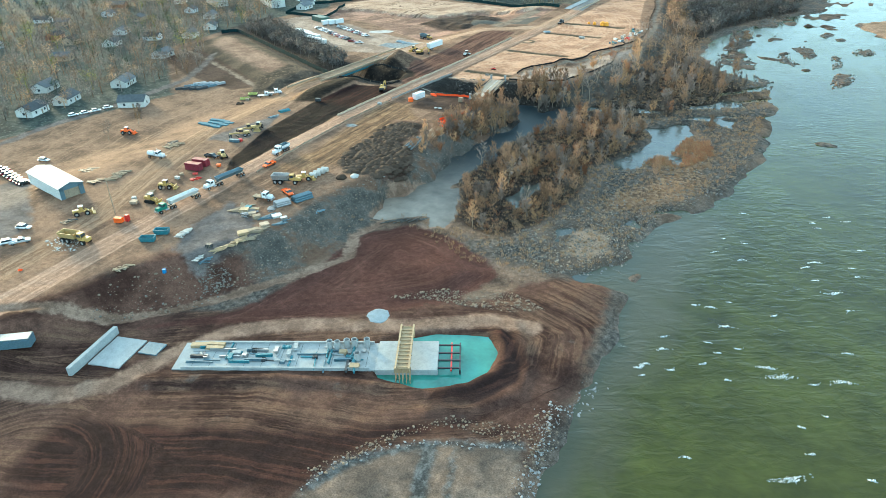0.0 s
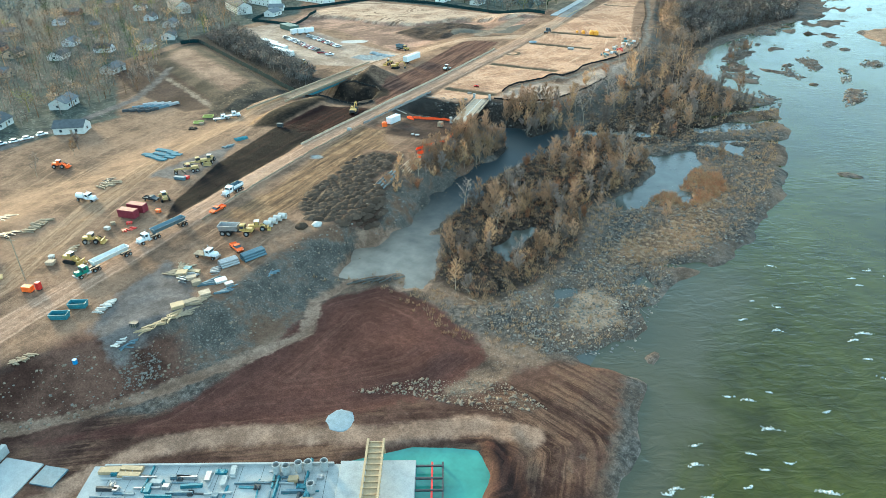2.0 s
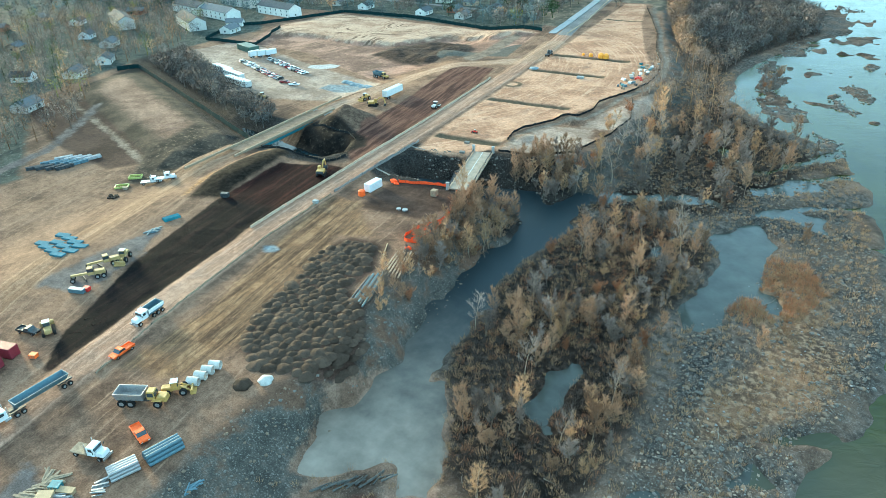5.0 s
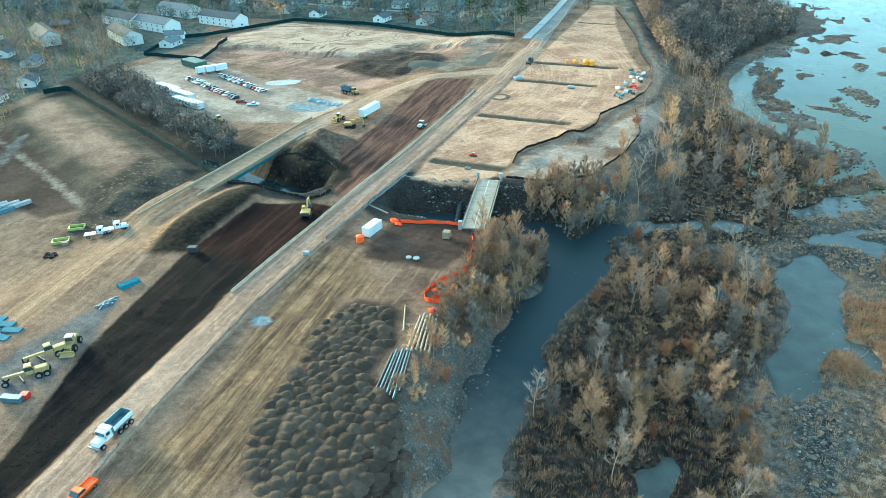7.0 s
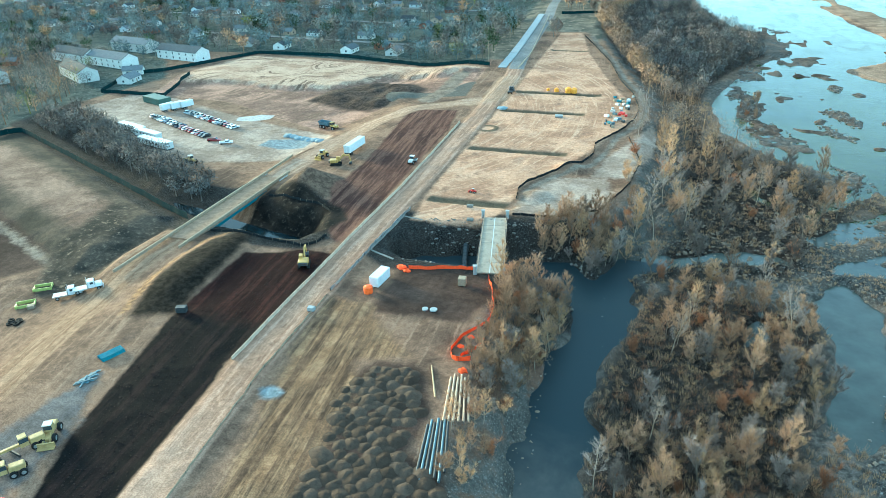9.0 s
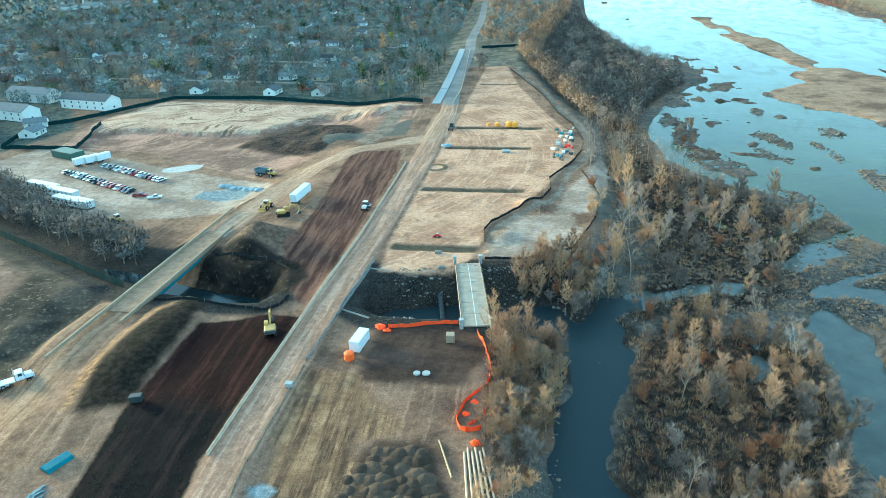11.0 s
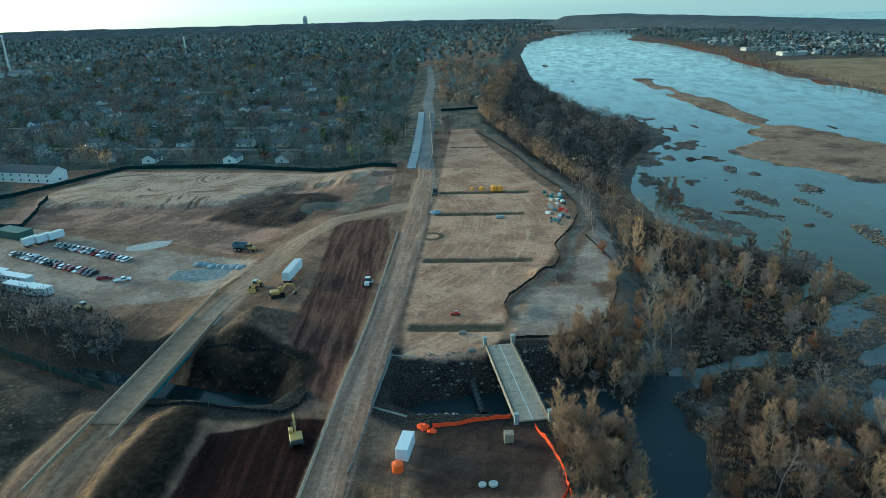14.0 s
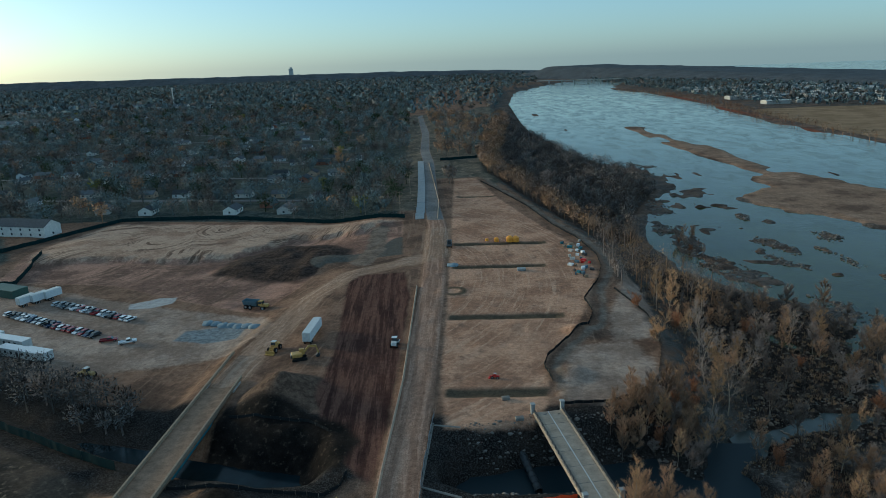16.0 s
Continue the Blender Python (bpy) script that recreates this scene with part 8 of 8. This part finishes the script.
for y in (-5, 0, 5):
    part("pile", box(bmesh.new(), (5.2, y, -1.6), (0.4, 0.4, 3.4)), DARK_STEEL, frame_)
frame_.matrix_basis = lk(59.6, 0, 0.0)
rs = random.Random(9)
for x, y in ((33.5, 2.9), (35.4, 2.7), (37.6, 3.4), (39.4, 3.6), (42.4, 3.8), (40.8, -1.6)):
    t = solo("manhole_riser", pipe(bmesh.new(), (0, 0, 0), (0, 0, 2.3), 0.75, 0.14, 16), PALE_CONCRETE, "upright pale concrete manhole ring on the lock floor", "concrete ring", "concrete rings")
    t.matrix_basis = lk(x, y, 0.02)
for x, y, l, w in ((1.5, 3.6, 4.0, 1.4), (5.6, 3.9, 4.2, 1.0), (5.6, 2.4, 4.2, 1.0), (40.5, -4.2, 2.2, 1.6), (37, 1.0, 1.8, 1.2)):
    t = thing("timber_stack", "yellow stack of planks on the lock floor", "timber", "plank stacks")
    for k in range(4):
        part("plank", box(bmesh.new(), (rs.uniform(-0.08, 0.08), rs.uniform(-0.05, 0.05), 0.1 + k * 0.2), (l, w, 0.2), rs.uniform(-2, 2)), NEW_TIMBER, t)
    t.matrix_basis = lk(x, y, 0.02, rs.uniform(-4, 4))
for k in range(58):
    x, y = rs.uniform(2, 42), rs.choice((-3.9, -3.0, -1.8, -0.6, 0.6, 1.8, 3.0)) + rs.uniform(-0.3, 0.3)
    m, nm = rs.choice(((TEAL, "teal"), (TEAL, "teal"), (DARK_STEEL, "dark"), (BLUE_STEEL, "blue-grey"), (STEEL, "grey steel"), (PALE_CONCRETE, "pale")))
    bm = bmesh.new()
    l, w = rs.choice(((6.5, 0.25), (4.0, 0.5), (2.2, 1.0), (1.2, 0.9), (5.0, 0.3)))
    for j in range(rs.randint(1, 3)):
        box(bm, (0, j * 0.08, 0.13 + 0.22 * j), (l, w, 0.2), rs.uniform(-2, 2))
    if l < 3:
        for q in (-0.3, 0.3):
            box(bm, (q * l, 0, 0.5), (0.08, w, 0.3))
    t = solo("formwork_panel", bm, m, nm + " formwork panel lying on the lock floor", "formwork", "formwork on the lock floor")
    t.matrix_basis = lk(x, y, 0.02, rs.choice((0, 0, 0, 90)) + rs.uniform(-5, 5))
sheet("water_basin", 84, 116, -84, -52, -7.3, water_material("turquoise_water", (0.055, 0.21, 0.17), 0.08, 0.1, 1.0, 0.03), "still turquoise water in the lock basin")
ramp = thing("launch_ramp", "pale concrete ramp beside a long low wall", "ramp")
part("slab", box(bmesh.new(), (4.6, 0, 0.15), (8.4, 11, 0.5), bevel=0.04), PALE_CONCRETE, ramp)
part("apron", box(bmesh.new(), (12.0, 3.0, 0.15), (5.0, 4.5, 0.5), bevel=0.04), BLUE_STEEL, ramp)
part("wall", box(bmesh.new(), (-0.8, -1.5, 1.0), (1.1, 17, 2.6), bevel=0.08), PALE_CONCRETE, ramp)
ramp.matrix_basis = pose(26.0, -107.5, -6.6, 0, 0, 18)
at(container(9, 3.0, 2.6, BLUE_STEEL, "blue-grey steel tank on the lower bank", "steel_tank", "tank"), 9.5, -119, 40)
at(solo("steel_drum", rod(bmesh.new(), (0, 0, 0), (0, 0, 1.1), 0.55, 12), mat("blue_plastic", (0.03, 0.18, 0.40), 0.5), "blue plastic drum on the slope", "drum"), 16, -80)


# ---- heaps, rocks, driftwood and foam ----
def heap_mesh(seed, r, h):
    rs = random.Random(seed)
    bm = bmesh.new()
    bmesh.ops.create_icosphere(bm, subdivisions=3, radius=1.0)
    for v in bm.verts:
        q = 1 + 0.22 * noise.noise(v.co * 1.7 + Vector((seed, 0, 0)))
        v.co = Vector((v.co.x * r * q, v.co.y * r * q, (v.co.z * h * q) if v.co.z > -0.1 else -0.15))
    for f in bm.faces:
        f.smooth = True
    return bm


BUMPS = [(-1.5, 45), (3.5, 55), (11, 55), (16.5, 43), (15.5, 32), (25, 28), (32, 18), (35, 8), (28, 2), (17, -1), (9, 5), (4, 14), (3, 32)]
spots = scatter(BUMPS, 260, 41, 1.75)
rs = random.Random(6)


def soft_heap(seed, r, h):
    """A low dumped heap that runs out softly into the ground."""
    bm = bmesh.new()
    top = bm.verts.new((0, 0, h))
    rings = []
    for q in (0.2, 0.4, 0.6, 0.8, 1.0):
        ring = []
        for k in range(14):
            a = k * math.tau / 14
            n = 1 + 0.2 * noise.noise(Vector((math.cos(a) * 1.3 + seed * 7, math.sin(a) * 1.3, q)))
            ring.append(bm.verts.new((math.cos(a) * r * q * n, math.sin(a) * r * q * n, h * (1 - q * q) ** 1.6 * n - 0.06 * q + 0.05 * noise.noise(Vector((q * 5, a * 2, seed))))))
        rings.append(ring)
    for k in range(14):
        bm.faces.new((top, rings[0][k], rings[0][(k + 1) % 14]))
        for p, q in zip(rings, rings[1:]):
            bm.faces.new((p[k], q[k], q[(k + 1) % 14], p[(k + 1) % 14]))
    for f in bm.faces:
        f.smooth = True
    return bm


protos = [solo("earth_mound", soft_heap(k, 2.1, 0.75), DIRT_HEAP, "rounded heap of dumped brown earth", "earth heap", "dumped earth heaps") for k in range(4)]
for k, (x, y) in enumerate(spots):
    ob = protos[k] if k < 4 else copy_thing(protos[k % 4], Matrix())
    s = rs.uniform(0.62, 1.12)
    ob.matrix_basis = pose(x, y, ground_z(x, y), 0, 0, rs.uniform(0, 360)) @ Matrix.Diagonal((s * rs.uniform(0.9, 1.2), s, s * rs.uniform(0.8, 1.1), 1))
for k in range(7):
    at(solo("gravel_mound", heap_mesh(20 + k, 2.2, 1.1), BLUE_GRAVEL, "blue-grey gravel heap in the compound", "gravel heap", "gravel heaps"), -106 + k * 3.2, 207 - k * 1.0 + (k % 2) * 0.5, 0)
for x, y, r, h, m, lab in ((22.5, -3.4, 1.6, 1.0, CONCRETE, "pale heap of lime on the bank edge"), (19, -6.5, 2.0, 1.2, DIRT_HEAP, "tan heap of earth on the bank edge"),
                           (76, -62, 3.2, 0.12, BLUE_GRAVEL, "thin pale grout spill on the earth"),
                           (-20.0, 258, 2.6, 0.7, BLUE_GRAVEL, "pale blue gravel heap beside the road")):
    at(solo("gravel_mound", heap_mesh(int(x * 3 + y), r, h), m, lab, "gravel heap"), x, y)


def rock_field(spots, seed, lo, hi, material, name, label, category="rocks", flat=0.7):
    """Broken stones, joined, each with its own facets."""
    rs = np.random.RandomState(seed)
    bm = bmesh.new()
    bmesh.ops.create_icosphere(bm, subdivisions=1, radius=1.0)
    base = np.array([v.co[:] for v in bm.verts])
    faces = np.array([[v.index for v in f.verts] for f in bm.faces])
    bm.free()
    pts = np.array(spots)
    zs = np.maximum(ground_z(pts[:, 0], pts[:, 1]), WATER_Z - 0.12)
    V, F = [], []
    for k, ((x, y), z) in enumerate(zip(spots, zs)):
        s = lo + (hi - lo) * rs.rand() ** 3
        q = base * (0.65 + 0.7 * rs.rand(len(base), 1)) * s * np.array([0.8 + 0.7 * rs.rand(), 0.8 + 0.5 * rs.rand(), flat])
        a = rs.rand() * math.tau
        q = q @ np.array([[math.cos(a), -math.sin(a), 0], [math.sin(a), math.cos(a), 0], [0, 0, 1]])
        V.append(q + (x, y, z + s * 0.15))
        F.append(faces + k * len(base))
    me = bpy.data.meshes.new(name)
    me.from_pydata(np.concatenate(V).tolist(), [], np.concatenate(F).tolist())
    me.materials.append(material)
    return tagged(new(name, me), label, category, kind="stuff")


DARK_ROCK = mat("grey_rock", (0.165, 0.15, 0.132), 0.9, vary=0.45, scale=0.9, bump=0.5, bump_scale=4)
BANK = [(8, -92), (24, -62), (26, -38), (24, -12), (28, 6), (25, 40), (22, 72), (34, 92), (38, 60), (36, 18), (38, -12), (40, -46), (30, -82), (14, -104)]
BAR = [(94, 30), (104, 14), (120, 12), (124, 40), (136, 62), (140, 90), (138, 122), (124, 128), (112, 112), (98, 70)]
LOW = [(80, -14), (104, -20), (122, -8), (122, 30), (100, 34), (92, 10)]
BROWN_ROCK = mat("brown_grey_rock", (0.20, 0.152, 0.112), 0.9, vary=0.5, scale=0.8, bump=0.5, bump_scale=4)
TAN_STONE = mat("tan_stone", (0.33, 0.265, 0.20), 0.9, vary=0.4, scale=0.9)
rock_field(scatter(BANK, 900, 51, 0.7), 1, 0.08, 0.42, BROWN_ROCK, "riprap", "grey-brown broken riprap stone on the bank slope")
rock_field(scatter(BANK, 500, 63, 0.8), 11, 0.1, 0.4, DARK_ROCK, "riprap", "dark grey riprap stone on the bank slope")
rock_field(scatter(BAR, 700, 52, 0.9), 2, 0.08, 0.4, BROWN_ROCK, "river_stones", "grey-brown stones on the river bar")
rock_field(scatter(BAR, 500, 64, 0.9), 12, 0.1, 0.6, DARK_ROCK, "river_stones", "dark boulders on the river bar")
rock_field(scatter(BAR, 500, 65, 0.9), 13, 0.08, 0.3, ROCK, "river_stones", "pale stones on the river bar")
rock_field(scatter(LOW, 900, 53, 0.6), 3, 0.08, 0.36, TAN_STONE, "river_stones", "tan rubble at the water's edge")
rock_field(scatter(LOW, 700, 66, 0.7), 14, 0.1, 0.5, DARK_ROCK, "river_stones", "dark rubble at the water's edge")
rock_field([p for p in scatter([(-13, 128), (4, 133), (16, 133), (34, 134), (46, 118), (36, 98), (12, 103), (-10, 101), (-10, 120)], 900, 54, 0.6) if ground_z(*p) > WATER_Z], 4, 0.15, 0.6, DARK_ROCK, "riprap", "dark grey riprap in the creek")
rock_field(scatter([(60, 130), (100, 150), (125, 150), (130, 190), (112, 214), (90, 236), (60, 160)], 1300, 55, 1.0), 5, 0.12, 0.7, BROWN_ROCK, "river_stones", "grey stones in the shallows")
rock_field(scatter([(94, -112), (103, -94), (111, -84), (124, -80), (128, -72), (133, -78), (132, -100), (129, -84), (112, -87), (105, -95), (98, -112)], 420, 56, 0.5), 6, 0.1, 0.4, BROWN_ROCK, "riprap", "brown rubble along the water's edge")
rock_field(scatter([(72, -54), (84, -48), (104, -44), (112, -38), (100, -34), (84, -42)], 700, 57, 0.5), 7, 0.1, 0.45, BROWN_ROCK, "rubble", "grey rubble beside the lock basin")
shoals = [p for k, poly in enumerate(SHOALS) for p in scatter(poly, 110, 80 + k, 0.9)]
rock_field(shoals, 15, 0.2, 0.9, DARK_ROCK, "river_stones", "dark stones on the river shoals")
rock_field([p for p in off_road(scatter(DARK_STRIP, 3900, 58, 0.55), 5.6) if sd(DARK_STRIP, np.array([p[0]]), np.array([p[1]]))[0] > 1.2], 8, 0.06, 0.2, mat("dark_clods", (0.024, 0.016, 0.014), 0.95, vary=0.5, scale=0.8), "clods", "dark red-brown clods of turned earth", "clods")
rock_field(scatter([(-28, -88), (-20, -90), (-14, -87), (-17, -80), (-26, -80)], 120, 59, 0.4), 9, 0.12, 0.5, CONCRETE, "rubble", "white broken rubble beside an earth mover", flat=0.4)
rock_field(scatter([(20, -72), (26, -66), (31, -70), (27, -78)], 170, 60, 0.35), 10, 0.1, 0.42, DARK_ROCK, "rubble", "heap of grey broken rock on the slope")
rock_field([p for p in scatter(COBBLES, 3200, 71, 0.9) if ground_z(*p) > WATER_Z - 0.3], 21, 0.08, 0.36, DARK_ROCK, "river_stones", "grey cobbles strewn over the wet flats")
rock_field([p for p in scatter(COBBLES, 1500, 72, 1.2) if ground_z(*p) > WATER_Z - 0.5], 22, 0.12, 0.6, BROWN_ROCK, "river_stones", "brown boulders among the wet cobbles")
EDGE_LINE = [(97, -115), (98.5, -107), (104, -99), (111, -93), (121, -88), (128, -84)]
rim_spots = [line_point(EDGE_LINE, length(EDGE_LINE) * k / 150) for k in range(150)]
ers = random.Random(23)
rock_field([(x + ers.gauss(0, 0.5), y + ers.gauss(0, 0.5)) for x, y, _ in rim_spots], 23, 0.08, 0.3, ROCK, "riprap", "row of broken stones along the sand's edge")
WATER_EDGE = [(134, -96), (132.5, -88), (130, -79), (129, -71), (133, -66), (133, -57)]
rock_field([(x + ers.gauss(0, 1.2), y + ers.gauss(0, 1.2)) for x, y, _ in [line_point(WATER_EDGE, length(WATER_EDGE) * k / 420) for k in range(420)]], 24, 0.08, 0.32, ROCK, "riprap",
           "pale broken stone along the water's edge")
rock_field(scatter([(37, 88), (49, 84), (56, 118), (70, 134), (50, 134), (42, 126), (40, 106)], 70, 74, 0.8), 25, 0.08, 0.3, DARK_ROCK, "river_stones", "dark stones breaking the surface of the creek mouth")
rs = random.Random(14)
logs = scatter(LOW + [(60, 0)], 60, 61, 1.2) + scatter(TAN_GRASS, 30, 67, 2.0)
bm = bmesh.new()
for x, y in logs:
    a, l, z = rs.uniform(0, math.tau), rs.uniform(0.8, 3.6), max(ground_z(x, y), WATER_Z)
    p, r = Vector((x, y, z + 0.12)), rs.uniform(0.05, 0.13)
    for k in range(3):
        a += rs.uniform(-0.35, 0.35)
        q = p + Vector((math.cos(a) * l / 3, math.sin(a) * l / 3, rs.uniform(-0.03, 0.12)))
        rod(bm, p, q, r * (1 - 0.25 * k), 6, r * (0.75 - 0.25 * k))
        p = q
solo("driftwood", bm, mat("bleached_wood", (0.27, 0.235, 0.195), 0.9, vary=0.35, scale=1.5), "bleached driftwood logs stranded on the flats", "driftwood", kind="stuff")

rs = random.Random(19)
WET_WOOD = mat("wet_dark_wood", (0.085, 0.08, 0.072), 0.6, vary=0.4, scale=1.5, bump=0.3, rand=0.3)
for k in range(18):
    x, y = 44.5 + k * 0.62 + rs.uniform(-0.4, 0.4), -16.5 + k * 0.5 + rs.uniform(-0.7, 0.7)
    l, r = rs.uniform(2.2, 4.6), rs.uniform(0.14, 0.26)
    log = solo("log", rod(bmesh.new(), (-l / 2, 0, r), (l / 2, rs.uniform(-0.3, 0.3), r + rs.uniform(0, 0.4)), r, 8, r * 0.6), WET_WOOD, "dark wet log jammed at the end of the pond", "log", "log jam")
    at(log, x, y, 62 + rs.uniform(-22, 22), 0.15 * (k % 3))
rs = random.Random(17)
bm = bmesh.new()


def fleck(px, py, l, w, a, h):
    """One low dab of foam."""
    c, d = math.cos(a), math.sin(a)
    ring = [bm.verts.new((px + c * u * l - d * v * w, py + d * u * l + c * v * w, WATER_Z + 0.02)) for u, v in ((-0.6, 0), (-0.1, -0.9), (0.6, -0.5), (1, 0.2), (0.3, 1))]
    top = bm.verts.new((px, py, WATER_Z + h))
    for i in range(5):
        bm.faces.new((ring[i], ring[(i + 1) % 5], top))


RAPIDS = [(141, -32), (142, -37), (141, -49), (146, -44), (144, -14), (148, -13), (152, -8), (153, -20), (151, -29), (154, -32), (158, -28), (152, -38), (158, -41), (163, -9),
          (165, -32), (168, -34), (169, 26), (170, 15), (175, 10), (179, 3), (180, -17), (180, -29), (175, -33), (174, -49), (178, -43), (150, 17), (156, -69), (174, -65), (167, 50), (180, 23)]
BIG_RAPIDS = {(168, -34): 2.2, (169, 26): 1.6, (175, 10): 1.7, (180, -29): 1.6, (174, -65): 2.2, (165, -32): 1.4, (153, -20): 1.2}
for x, y in RAPIDS + [(rs.uniform(138, 215), rs.uniform(-110, 60)) for _ in range(24)]:
    size = BIG_RAPIDS.get((x, y), rs.uniform(0.5, 1.0))
    turn, sway = rs.uniform(0.2, 0.9), rs.uniform(-0.25, 0.3)
    for i in range(int(34 * size)):
        u = rs.gauss(0, 0.75) * size
        v = sway * u * u / size + rs.gauss(0, 0.2) * size
        px, py = x + math.cos(turn) * u - math.sin(turn) * v, y + math.sin(turn) * u + math.cos(turn) * v
        fleck(px, py, rs.uniform(0.12, 0.42), rs.uniform(0.05, 0.13), turn + rs.gauss(0, 0.7), rs.uniform(0.05, 0.2))
solo("foam", bm, WHITE, "white flecks of foam on the green river", "foam", kind="stuff")
